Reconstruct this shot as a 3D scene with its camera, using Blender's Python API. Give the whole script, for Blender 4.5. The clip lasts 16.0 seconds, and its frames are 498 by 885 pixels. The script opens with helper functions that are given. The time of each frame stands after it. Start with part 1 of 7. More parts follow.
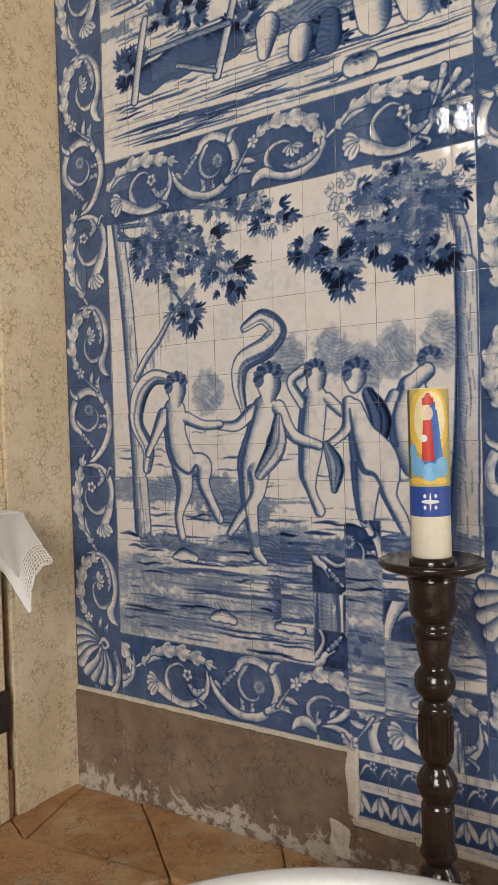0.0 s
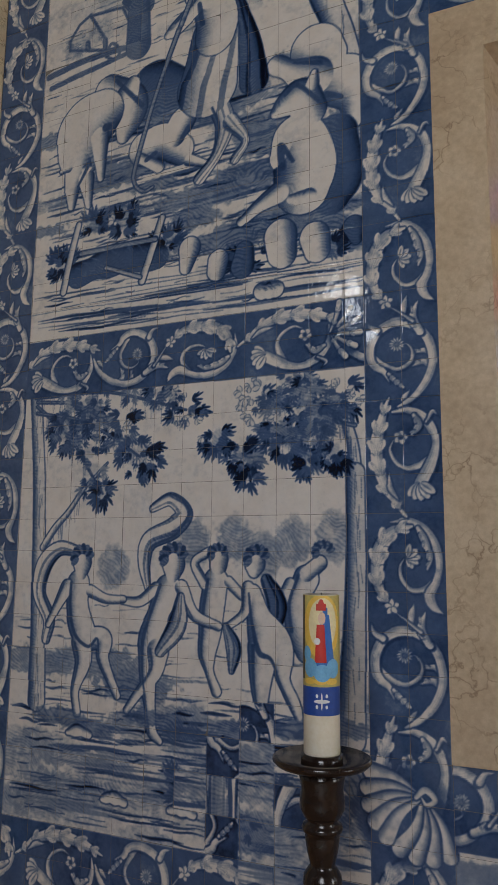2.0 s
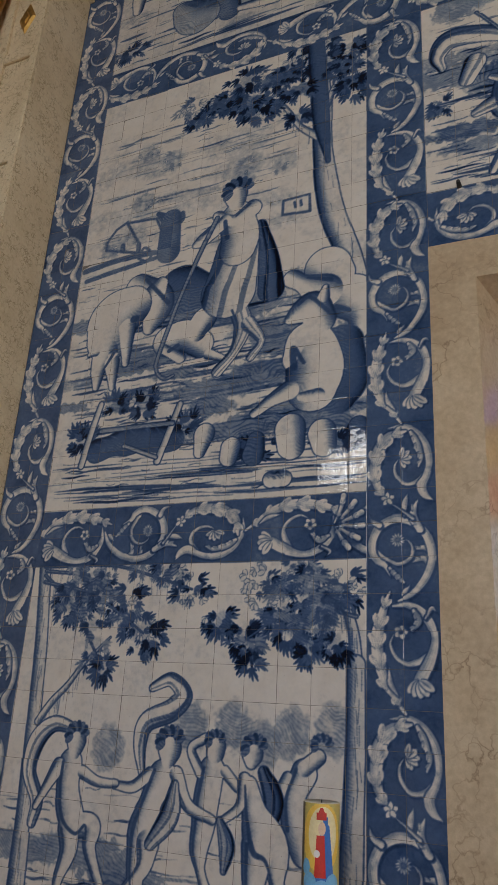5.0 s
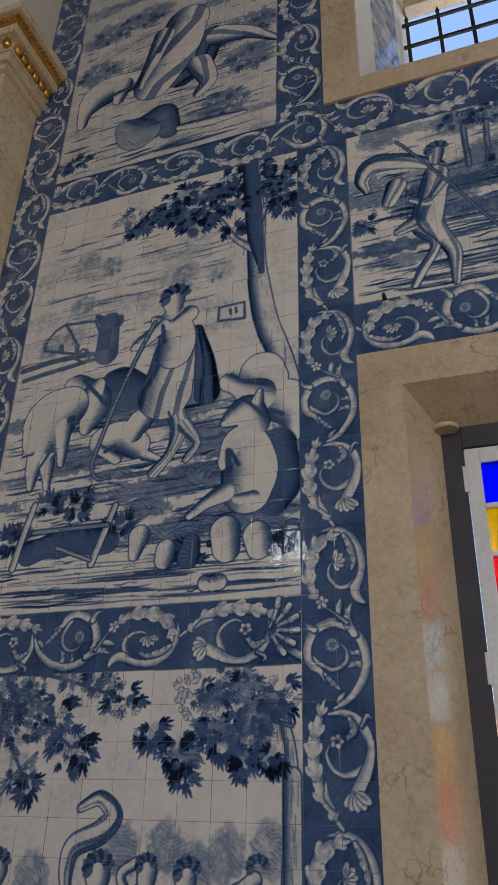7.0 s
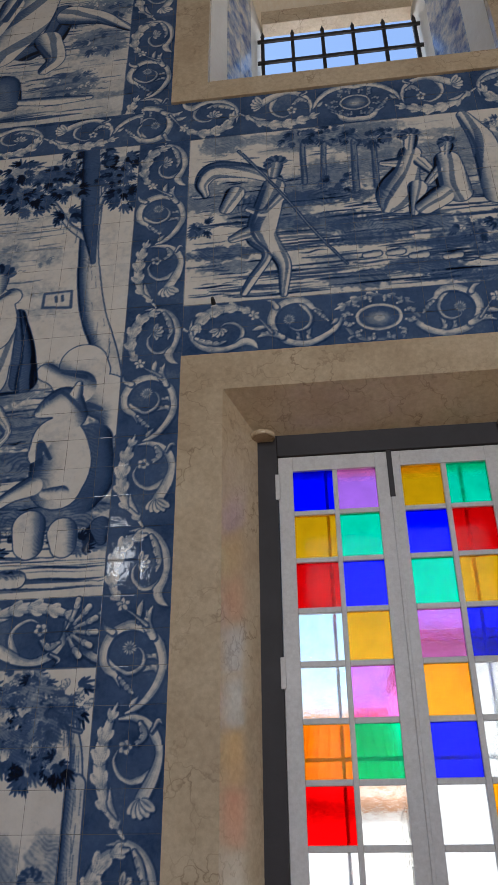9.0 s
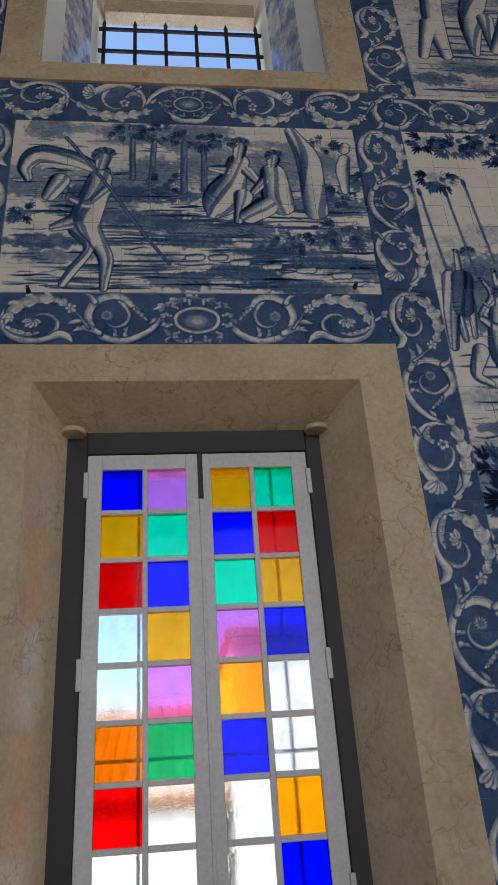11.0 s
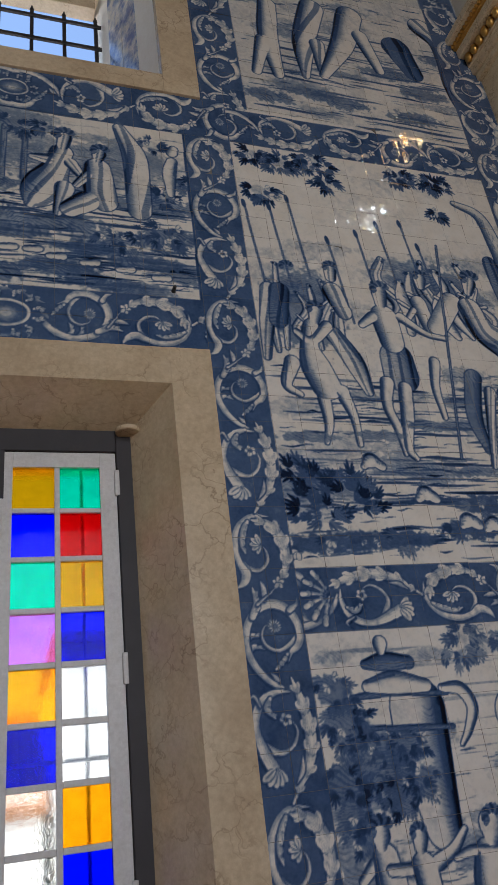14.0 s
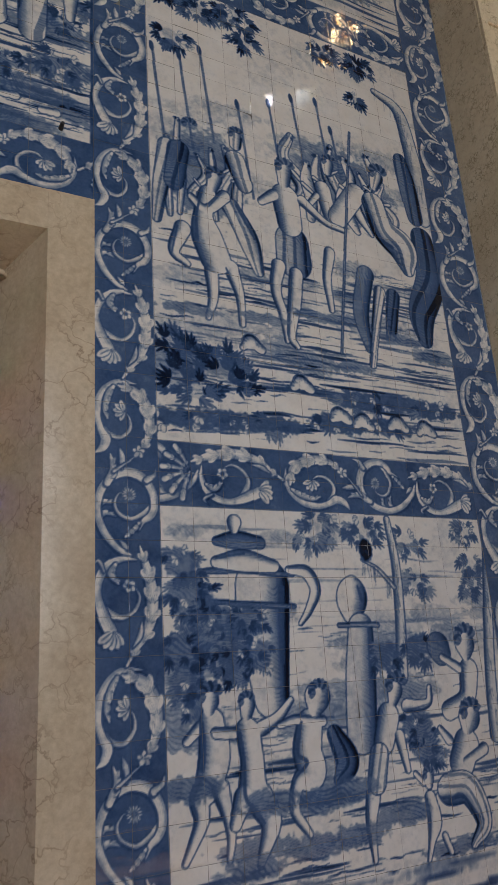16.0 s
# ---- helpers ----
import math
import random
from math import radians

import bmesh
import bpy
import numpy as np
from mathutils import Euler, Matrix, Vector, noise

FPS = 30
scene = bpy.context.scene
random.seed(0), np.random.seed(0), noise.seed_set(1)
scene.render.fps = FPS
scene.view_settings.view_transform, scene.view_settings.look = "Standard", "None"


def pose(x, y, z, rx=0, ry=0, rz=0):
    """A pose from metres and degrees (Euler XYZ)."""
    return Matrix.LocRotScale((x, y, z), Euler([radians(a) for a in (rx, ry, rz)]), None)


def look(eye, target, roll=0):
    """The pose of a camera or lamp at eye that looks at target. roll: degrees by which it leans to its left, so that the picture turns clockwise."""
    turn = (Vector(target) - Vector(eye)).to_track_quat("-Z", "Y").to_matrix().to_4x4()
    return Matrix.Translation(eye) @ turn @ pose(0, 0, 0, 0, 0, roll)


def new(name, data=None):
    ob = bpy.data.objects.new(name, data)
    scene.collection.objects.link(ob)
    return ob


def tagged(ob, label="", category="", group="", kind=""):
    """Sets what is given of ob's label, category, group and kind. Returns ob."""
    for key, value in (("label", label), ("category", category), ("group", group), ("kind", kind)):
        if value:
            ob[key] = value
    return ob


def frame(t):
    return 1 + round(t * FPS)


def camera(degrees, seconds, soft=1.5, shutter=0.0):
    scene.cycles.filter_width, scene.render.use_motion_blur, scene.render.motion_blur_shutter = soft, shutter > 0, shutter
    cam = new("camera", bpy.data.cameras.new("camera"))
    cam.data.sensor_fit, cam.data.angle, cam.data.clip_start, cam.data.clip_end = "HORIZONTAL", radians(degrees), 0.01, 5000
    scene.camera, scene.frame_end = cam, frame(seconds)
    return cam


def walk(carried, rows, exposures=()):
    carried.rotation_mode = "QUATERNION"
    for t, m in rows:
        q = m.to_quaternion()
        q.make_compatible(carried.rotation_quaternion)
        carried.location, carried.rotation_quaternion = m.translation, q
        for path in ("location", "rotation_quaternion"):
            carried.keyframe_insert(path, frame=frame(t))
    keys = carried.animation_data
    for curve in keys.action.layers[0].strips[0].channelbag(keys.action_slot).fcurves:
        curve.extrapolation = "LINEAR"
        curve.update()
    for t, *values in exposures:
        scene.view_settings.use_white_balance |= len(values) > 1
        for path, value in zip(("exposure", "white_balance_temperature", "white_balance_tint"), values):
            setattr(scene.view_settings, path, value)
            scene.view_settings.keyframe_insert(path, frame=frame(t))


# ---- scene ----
cam = camera(37.4, 16.0)
PATH = [
    (0, (-0.507, 0.655, 1.743), (-1.594, 2.334, 1.699), -1.7),
    (0.5, (-0.492, 0.623, 1.745), (-1.52, 2.338, 1.689), -1.6),
    (1, (-0.476, 0.554, 1.802), (-1.398, 2.328, 1.863), -0.7),
    (1.5, (-0.458, 0.51, 1.865), (-1.309, 2.308, 2.071), -0.1),
    (2, (-0.448, 0.463, 1.917), (-1.27, 2.259, 2.231), 0.6),
    (2.5, (-0.447, 0.424, 1.955), (-1.256, 2.21, 2.351), 1.3),
    (3, (-0.451, 0.382, 1.986), (-1.254, 2.148, 2.475), 2.0),
    (5.5, (-0.417, 0.264, 2.061), (-1.185, 1.947, 2.819), 3.7),
    (6, (-0.4, 0.244, 2.088), (-1.129, 1.903, 2.933), 3.0),
    (6.5, (-0.388, 0.244, 2.101), (-1.091, 1.898, 2.978), 2.5),
    (7, (-0.382, 0.251, 2.1), (-0.993, 1.925, 3.007), 1.5),
    (7.5, (-0.363, 0.268, 2.098), (-0.9, 1.958, 3.022), 0.9),
    (8, (-0.358, 0.296, 2.093), (-0.817, 2.006, 3.024), 1.1),
    (8.5, (-0.314, 0.318, 2.099), (-0.62, 2.063, 3.027), 0.1),
    (9, (-0.274, 0.334, 2.098), (-0.478, 2.094, 3.024), -0.6),
    (9.5, (-0.237, 0.335, 2.1), (-0.306, 2.106, 3.027), -1.9),
    (10, (-0.197, 0.328, 2.11), (-0.135, 2.107, 3.022), -3.2),
    (12.5, (-0.085, 0.336, 2.104), (0.29, 2.084, 3.001), -4.7),
    (13, (-0.058, 0.334, 2.098), (0.396, 2.065, 2.992), -5.6),
    (13.5, (-0.007, 0.317, 2.1), (0.525, 2.029, 2.988), -6.7),
    (14, (0.032, 0.316, 2.102), (0.649, 2.007, 2.974), -7.7),
    (14.5, (0.081, 0.306, 2.095), (0.791, 1.965, 2.957), -8.4),
    (15, (0.073, 0.333, 2.083), (0.873, 1.969, 2.909), -6.5),
    (15.5, (0.102, 0.362, 2.065), (0.975, 1.994, 2.823), -5.8),
    (16, (0.167, 0.42, 2.016), (1.061, 2.104, 2.621), -3.9),
]
walk(cam, [(t, look(eye, target, roll)) for t, eye, target, roll in PATH],
     [(0.0, 2.52, 7000, 10), (0.5, 2.4, 7000, 10), (1.0, 2.12, 6500, 10), (1.5, 1.64, 6300, 10), (2.0, 1.50, 6300, 10), (2.5, 1.56, 6400, 10), (3.0, 1.75, 6500, 10), (5.5, 1.48, 6450, 10), (6.5, 1.40, 6300, 10),
      (8.0, 1.40, 6200, 10), (10.0, 1.24, 6100, 10), (12.5, 1.16, 6100, 10), (13.5, 1.25, 6100, 10), (14.5, 1.40, 6250, 10), (16.0, 1.54, 6100, 10)])

# ---- world and light ----
world = bpy.data.worlds.new("world")
scene.world = world
world.use_nodes = True
wn = world.node_tree.nodes
sky = wn.new("ShaderNodeTexSky")
sky.sky_type, sky.sun_disc = "NISHITA", False
sky.sun_elevation, sky.sun_rotation = radians(52), radians(235)
wn["Background"].inputs[1].default_value = 0.15
world.node_tree.links.new(sky.outputs[0], wn["Background"].inputs[0])
sun = new("sun", bpy.data.lights.new("sun", "SUN"))
sun.data.energy, sun.data.angle, sun.data.color = 3.0, radians(0.5), (1.0, 0.95, 0.86)
sun.matrix_world = look((0, 0, 0), (0.5, 0.35, -0.79))


def area(name, where, to, sx, sy, watts, colour):
    lamp = new(name, bpy.data.lights.new(name, "AREA"))
    lamp.data.shape, lamp.data.size, lamp.data.size_y = "RECTANGLE", sx, sy
    lamp.data.energy, lamp.data.color = watts, colour
    lamp.matrix_world = look(where, to)
    return lamp


# ---- small helpers ----
def part(name, bm, mat, parent=None, label=""):
    me = bpy.data.meshes.new(name)
    bmesh.ops.recalc_face_normals(bm, faces=bm.faces)
    bm.to_mesh(me)
    bm.free()
    me.materials.append(mat)
    ob = new(name, me)
    ob.parent = parent
    if label:
        ob["label"] = label
    return ob


def box(x0, x1, y0, y1, z0, z1, bevel=0.0, bm=None, seg=2):
    b = bmesh.new()
    m = Matrix.Translation(((x0 + x1) / 2, (y0 + y1) / 2, (z0 + z1) / 2)) @ Matrix.Diagonal((abs(x1 - x0), abs(y1 - y0), abs(z1 - z0), 1))
    bmesh.ops.create_cube(b, size=1, matrix=m)
    if bevel:
        bmesh.ops.bevel(b, geom=b.edges[:], offset=bevel, segments=seg, profile=0.5, affect="EDGES")
    if bm is None:
        return b
    join(bm, b)
    return bm


def join(bm, other):
    me = bpy.data.meshes.new("tmp")
    other.to_mesh(me)
    other.free()
    bm.from_mesh(me)
    bpy.data.meshes.remove(me)
    return bm


def hexa(front, back, y0, y1):
    """A solid between two rectangles (x0, x1, z0, z1) at y0 and y1."""
    b = bmesh.new()
    vs = []
    for (x0, x1, z0, z1), y in ((front, y0), (back, y1)):
        vs.append([b.verts.new(p) for p in ((x0, y, z0), (x1, y, z0), (x1, y, z1), (x0, y, z1))])
    f, k = vs
    b.faces.new(f)
    b.faces.new(k[::-1])
    for i in range(4):
        j = (i + 1) % 4
        b.faces.new((f[i], k[i], k[j], f[j]))
    return b


def lathe(profile, segs=40, at=(0, 0, 0)):
    """A turned body: profile of (radius, z)."""
    b = bmesh.new()
    rings = []
    for r, z in profile:
        rings.append([b.verts.new((at[0] + r * math.cos(2 * math.pi * i / segs), at[1] + r * math.sin(2 * math.pi * i / segs), at[2] + z)) for i in range(segs)])
    for a, c in zip(rings, rings[1:]):
        for i in range(segs):
            j = (i + 1) % segs
            b.faces.new((a[i], a[j], c[j], c[i])).smooth = True
    b.faces.new(rings[0][::-1])
    b.faces.new(rings[-1])
    return b


def rough_up(bm, amount, scale, cuts=0):
    """Worn, uneven surface."""
    if cuts:
        bmesh.ops.subdivide_edges(bm, edges=bm.edges[:], cuts=cuts, use_grid_fill=True)
    for v in bm.verts:
        v.co += noise.noise_vector(v.co * scale) * amount
    return bm


# ---- materials ----
def material(name, colour, rough=0.5, metal=0.0, spec=0.5):
    m = bpy.data.materials.new(name)
    m.use_nodes = True
    b = m.node_tree.nodes["Principled BSDF"]
    b.inputs["Base Color"].default_value = (*colour, 1)
    b.inputs["Roughness"].default_value = rough
    b.inputs["Metallic"].default_value = metal
    b.inputs["Specular IOR Level"].default_value = spec
    return m


def nd(m, kind, **kw):
    n = m.node_tree.nodes.new(kind)
    for k, v in kw.items():
        n.inputs[k.replace("_", " ")].default_value = v
    return n


def lk(m, a, b):
    m.node_tree.links.new(a, b)


def coords(m):
    g = m.node_tree.nodes.new("ShaderNodeNewGeometry")
    return g.outputs["Position"]


def ramp(m, fac, stops):
    r = m.node_tree.nodes.new("ShaderNodeValToRGB")
    e = r.color_ramp.elements
    while len(e) < len(stops):
        e.new(0.5)
    for el, (p, c) in zip(e, stops):
        el.position, el.color = p, (*c, 1)
    lk(m, fac, r.inputs[0])
    return r.outputs[0]


def mixc(m, fac, a, b, mode="MIX"):
    n = m.node_tree.nodes.new("ShaderNodeMix")
    n.data_type, n.blend_type = "RGBA", mode
    for sock, val in ((n.inputs[0], fac), (n.inputs[6], a), (n.inputs[7], b)):
        if isinstance(val, (int, float)):
            sock.default_value = val
        elif isinstance(val, tuple):
            sock.default_value = (*val, 1)
        else:
            lk(m, val, sock)
    return n.outputs[2]


def fnoise(m, scale, detail=4, rough=0.6, vec=None, dist=0.0):
    n = nd(m, "ShaderNodeTexNoise", Scale=scale, Detail=detail, Roughness=rough, Distortion=dist)
    lk(m, vec or coords(m), n.inputs["Vector"])
    return n.outputs["Fac"]


def bump(m, height, strength, distance):
    b = nd(m, "ShaderNodeBump", Strength=strength, Distance=distance)
    lk(m, height, b.inputs["Height"])
    lk(m, b.outputs[0], m.node_tree.nodes["Principled BSDF"].inputs["Normal"])


def surface(name, stops, scale, fine, rough=(0.5, 0.7), bump_d=0.002, bump_s=0.4, stain=None, metal=0.0, vein=None):
    """A worn natural surface: two scales of colour, rough relief and optional stains and veins."""
    m = material(name, stops[0][1], metal=metal)
    p = m.node_tree.nodes["Principled BSDF"]
    big, small = fnoise(m, scale, 5, 0.65), fnoise(m, fine, 6, 0.7)
    col = ramp(m, big, stops)
    col = mixc(m, 0.35, col, ramp(m, small, [(0.3, (0.35, 0.35, 0.35)), (0.7, (0.75, 0.75, 0.75))]), "OVERLAY")
    if vein:
        w = nd(m, "ShaderNodeTexVoronoi", Scale=vein[0])
        w.feature = "DISTANCE_TO_EDGE"
        nz = nd(m, "ShaderNodeTexNoise", Scale=vein[0] * 1.6, Detail=4.0)
        lk(m, coords(m), nz.inputs["Vector"])
        add = m.node_tree.nodes.new("ShaderNodeVectorMath")
        add.operation = "MULTIPLY_ADD"
        lk(m, nz.outputs["Color"], add.inputs[0])
        add.inputs[1].default_value = (0.5 / vein[0] * 3,) * 3
        lk(m, coords(m), add.inputs[2])
        lk(m, add.outputs[0], w.inputs["Vector"])
        line = ramp(m, w.outputs["Distance"], [(0.0, (1, 1, 1)), (vein[1], (0, 0, 0))])
        patch = ramp(m, fnoise(m, vein[0] * 0.5, 3), [(0.42, (0, 0, 0)), (0.62, (1, 1, 1))])
        col = mixc(m, mixc(m, 1.0, line, patch, "MULTIPLY"), col, vein[2])
    if stain:
        sn = fnoise(m, stain[0], 6, 0.7, dist=0.6)
        if len(stain) > 3:                     # salts that rise from the ground
            sp = m.node_tree.nodes.new("ShaderNodeSeparateXYZ")
            lk(m, coords(m), sp.inputs[0])
            up = nd(m, "ShaderNodeMapRange")
            up.inputs[1].default_value, up.inputs[2].default_value, up.inputs[3].default_value, up.inputs[4].default_value = 0.2, 0.2 + stain[3], 0.16, -0.12
            lk(m, sp.outputs[2], up.inputs[0])
            ad = m.node_tree.nodes.new("ShaderNodeMath")
            lk(m, sn, ad.inputs[0])
            lk(m, up.outputs[0], ad.inputs[1])
            sn = ad.outputs[0]
        f = ramp(m, sn, [(stain[1], (0, 0, 0)), (stain[1] + 0.08, (1, 1, 1))])
        col = mixc(m, f, col, stain[2])
    lk(m, col, p.inputs["Base Color"])
    mr = nd(m, "ShaderNodeMapRange")
    mr.inputs[3].default_value, mr.inputs[4].default_value = rough
    lk(m, small, mr.inputs[0])
    lk(m, mr.outputs[0], p.inputs["Roughness"])
    bump(m, small, bump_s, bump_d)
    return m


def glaze():
    """Tin-glazed tile: white body, cobalt by the attribute 'pigment', pooled and broken by the brush."""
    m = material("tile_glaze", (0.7, 0.68, 0.64), rough=0.12)
    p = m.node_tree.nodes["Principled BSDF"]
    at = m.node_tree.nodes.new("ShaderNodeAttribute")
    at.attribute_name = "pigment"
    n1, n2 = fnoise(m, 60, 4, 0.7), fnoise(m, 9, 4, 0.6)
    ma = m.node_tree.nodes.new("ShaderNodeMath")
    ma.operation = "MULTIPLY_ADD"
    lk(m, n1, ma.inputs[0])
    ma.inputs[1].default_value = 0.20
    lk(m, at.outputs["Fac"], ma.inputs[2])
    mb = m.node_tree.nodes.new("ShaderNodeMath")
    mb.operation = "SUBTRACT"
    lk(m, ma.outputs[0], mb.inputs[0])
    mb.inputs[1].default_value = 0.10
    blue = ramp(m, mb.outputs[0], [(0.0, (0.71, 0.655, 0.59)), (0.14, (0.63, 0.59, 0.55)), (0.34, (0.225, 0.265, 0.33)), (0.55, (0.062, 0.105, 0.202)), (0.72, (0.026, 0.056, 0.134)), (0.85, (0.009, 0.018, 0.048)), (1.0, (0.003, 0.005, 0.014))])
    tone = ramp(m, n2, [(0.3, (0.44, 0.43, 0.42)), (0.7, (0.56, 0.57, 0.58))])
    col = mixc(m, 0.6, blue, tone, "OVERLAY")
    pit = ramp(m, fnoise(m, 130, 2, 0.5), [(0.0, (0, 0, 0)), (0.735, (0, 0, 0)), (0.76, (1, 1, 1))])
    col = mixc(m, mixc(m, 1.0, pit, (0.6, 0.6, 0.6), "MULTIPLY"), col, (0.10, 0.07, 0.05))
    lk(m, col, p.inputs["Base Color"])
    r = ramp(m, fnoise(m, 14, 4, 0.7), [(0.3, (0.02, 0.02, 0.02)), (0.75, (0.085, 0.085, 0.085))])
    lk(m, r, p.inputs["Roughness"])
    bump(m, fnoise(m, 22, 3, 0.5), 0.14, 0.004)
    return m


MAT_TILE = glaze()
MAT_GROUT = surface("grout", [(0.3, (0.07, 0.065, 0.06)), (0.7, (0.20, 0.18, 0.16))], 6, 90, (0.8, 0.95))
MAT_STONE = surface("limestone", [(0.25, (0.40, 0.30, 0.20)), (0.5, (0.49, 0.385, 0.265)), (0.75, (0.57, 0.465, 0.34))], 2.2, 45, (0.10, 0.24), 0.0015, 0.2, vein=(7, 0.035, (0.30, 0.22, 0.15)))
MAT_PILASTER = surface("pilaster_stone", [(0.25, (0.55, 0.43, 0.27)), (0.5, (0.69, 0.56, 0.38)), (0.78, (0.77, 0.67, 0.49))], 2.0, 60, (0.4, 0.65), 0.004, 0.6, vein=(34, 0.11, (0.34, 0.24, 0.13)))
MAT_PLINTH = surface("plinth_stone", [(0.25, (0.12, 0.075, 0.05)), (0.55, (0.20, 0.14, 0.095)), (0.8, (0.29, 0.215, 0.155))], 4, 60, (0.6, 0.85), 0.004, 0.7, stain=(14, 0.60, (0.46, 0.41, 0.34), 0.15), vein=(26, 0.10, (0.10, 0.065, 0.045)))
MAT_FLOOR = surface("floor_stone", [(0.25, (0.30, 0.12, 0.04)), (0.5, (0.46, 0.25, 0.11)), (0.75, (0.58, 0.41, 0.24))], 3.6, 60, (0.35, 0.7), 0.008, 0.8, stain=(5, 0.58, (0.42, 0.32, 0.21)), vein=(30, 0.10, (0.15, 0.09, 0.05)))
MAT_PLASTER = surface("plaster", [(0.3, (0.60, 0.55, 0.47)), (0.7, (0.72, 0.68, 0.60))], 1.5, 30, (0.7, 0.9))
MAT_NAVE = surface("nave_wall", [(0.3, (0.20, 0.21, 0.24)), (0.7, (0.36, 0.34, 0.32))], 1.2, 20, (0.6, 0.8))
MAT_GREY_BAR = surface("weathered_bar", [(0.3, (0.74, 0.74, 0.74)), (0.7, (0.82, 0.82, 0.82))], 6, 60, (0.5, 0.7))
# soffit plaster: bounced daylight is put into its warm base colour
MAT_SOFFIT = surface("bounce_tinted_plaster", [(0.3, (0.74, 0.60, 0.42)), (0.7, (0.84, 0.72, 0.54))], 3, 40, (0.7, 0.9))
MAT_MORTAR = surface("mortar", [(0.3, (0.46, 0.40, 0.32)), (0.7, (0.62, 0.56, 0.47))], 14, 90, (0.8, 0.95), 0.004, 0.8)
MAT_LIME = surface("limewash", [(0.3, (0.74, 0.70, 0.64)), (0.7, (0.84, 0.81, 0.76))], 3, 40, (0.7, 0.9))
MAT_FRAME = surface("dark_frame_wood", [(0.3, (0.012, 0.009, 0.012)), (0.7, (0.024, 0.019, 0.024))], 5, 60, (0.5, 0.7))
MAT_SASH = surface("sash_paint", [(0.3, (0.50, 0.48, 0.48)), (0.7, (0.58, 0.56, 0.56))], 4, 70, (0.35, 0.55), 0.0008)
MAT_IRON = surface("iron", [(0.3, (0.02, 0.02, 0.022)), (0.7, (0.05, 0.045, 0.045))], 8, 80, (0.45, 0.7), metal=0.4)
MAT_GOLD = surface("gilding", [(0.3, (0.50, 0.27, 0.06)), (0.7, (0.80, 0.50, 0.16))], 9, 70, (0.25, 0.5), 0.002, 0.5, metal=0.9)
MAT_LACQUER = surface("lacquered_wood", [(0.3, (0.012, 0.008, 0.007)), (0.7, (0.028, 0.017, 0.013))], 10, 60, (0.10, 0.24), 0.0005, 0.2)
MAT_WAX = surface("wax", [(0.3, (0.70, 0.62, 0.46)), (0.7, (0.80, 0.74, 0.60))], 6, 60, (0.35, 0.5), 0.0006)
MAT_CLOTH = surface("linen", [(0.3, (0.84, 0.82, 0.78)), (0.7, (0.90, 0.88, 0.85))], 8, 220, (0.8, 0.95), 0.001)
MAT_ENAMEL = surface("white_stone", [(0.3, (0.70, 0.68, 0.64)), (0.7, (0.82, 0.80, 0.77))], 5, 60, (0.2, 0.4), 0.0006)
MAT_CREAM = surface("cream_stone", [(0.3, (0.62, 0.53, 0.40)), (0.7, (0.74, 0.66, 0.53))], 5, 50, (0.35, 0.6), 0.001, stain=(22, 0.70, (0.30, 0.22, 0.14)))
MAT_ROOF = surface("roof_clay", [(0.3, (0.36, 0.16, 0.08)), (0.7, (0.55, 0.30, 0.17))], 3, 30, (0.7, 0.9))


def glass(name, colour, ripple=0.0):
    m = bpy.data.materials.new(name)
    m.use_nodes = True
    t = m.node_tree
    t.nodes.remove(t.nodes["Principled BSDF"])
    tr, gl, mx = (t.nodes.new("ShaderNodeBsdf" + k) for k in ("Transparent", "Glossy", "Refraction"))
    mix, mix2 = t.nodes.new("ShaderNodeMixShader"), t.nodes.new("ShaderNodeMixShader")
    n = fnoise(m, 14, 4, 0.6)
    col = mixc(m, 0.5, (*colour,), ramp(m, n, [(0.3, tuple(c * 0.8 for c in colour)), (0.7, colour)]))
    lk(m, col, tr.inputs[0])
    lk(m, col, mx.inputs[0])
    mx.inputs["IOR"].default_value, mx.inputs["Roughness"].default_value = 1.08, 0.10
    bp = nd(m, "ShaderNodeBump", Strength=0.5, Distance=0.01)
    lk(m, fnoise(m, 55, 2, 0.5), bp.inputs["Height"])
    lk(m, bp.outputs[0], mx.inputs["Normal"])
    mix.inputs[0].default_value = ripple
    lk(m, tr.outputs[0], mix.inputs[1])
    lk(m, mx.outputs[0], mix.inputs[2])
    gl.inputs["Roughness"].default_value = 0.05
    mix2.inputs[0].default_value = 0.004
    lk(m, mix.outputs[0], mix2.inputs[1])
    lk(m, gl.outputs[0], mix2.inputs[2])
    lk(m, mix2.outputs[0], t.nodes["Material Output"].inputs[0])
    return m


GLASS = {
    "b": glass("blue_glass", (0.012, 0.06, 1.0), 0.5), "p": glass("pink_glass", (0.90, 0.44, 0.80), 0.5),
    "a": glass("amber_glass", (1.0, 0.60, 0.012), 0.5), "g": glass("green_glass", (0.03, 0.90, 0.55), 0.5),
    "r": glass("red_glass", (1.0, 0.008, 0.02), 0.5), "c": glass("clear_glass", (0.95, 0.97, 0.98), 0.6),
}

# ---- large structure ----
FLOOR = 0.16
XL, XR = -2.985, 3.04          # the tiled bay, between two pilasters
SX, SO = 0.692, 0.88           # tall window: clear half width, stone surround's half width
SZ0, SZ1, SZI = 1.277, 3.945, 3.76   # its surround's foot and head, clear head
WX, WO, WZ0, WZI, WZ1 = 0.79, 0.993, 5.63, 5.77, 7.9   # the high window

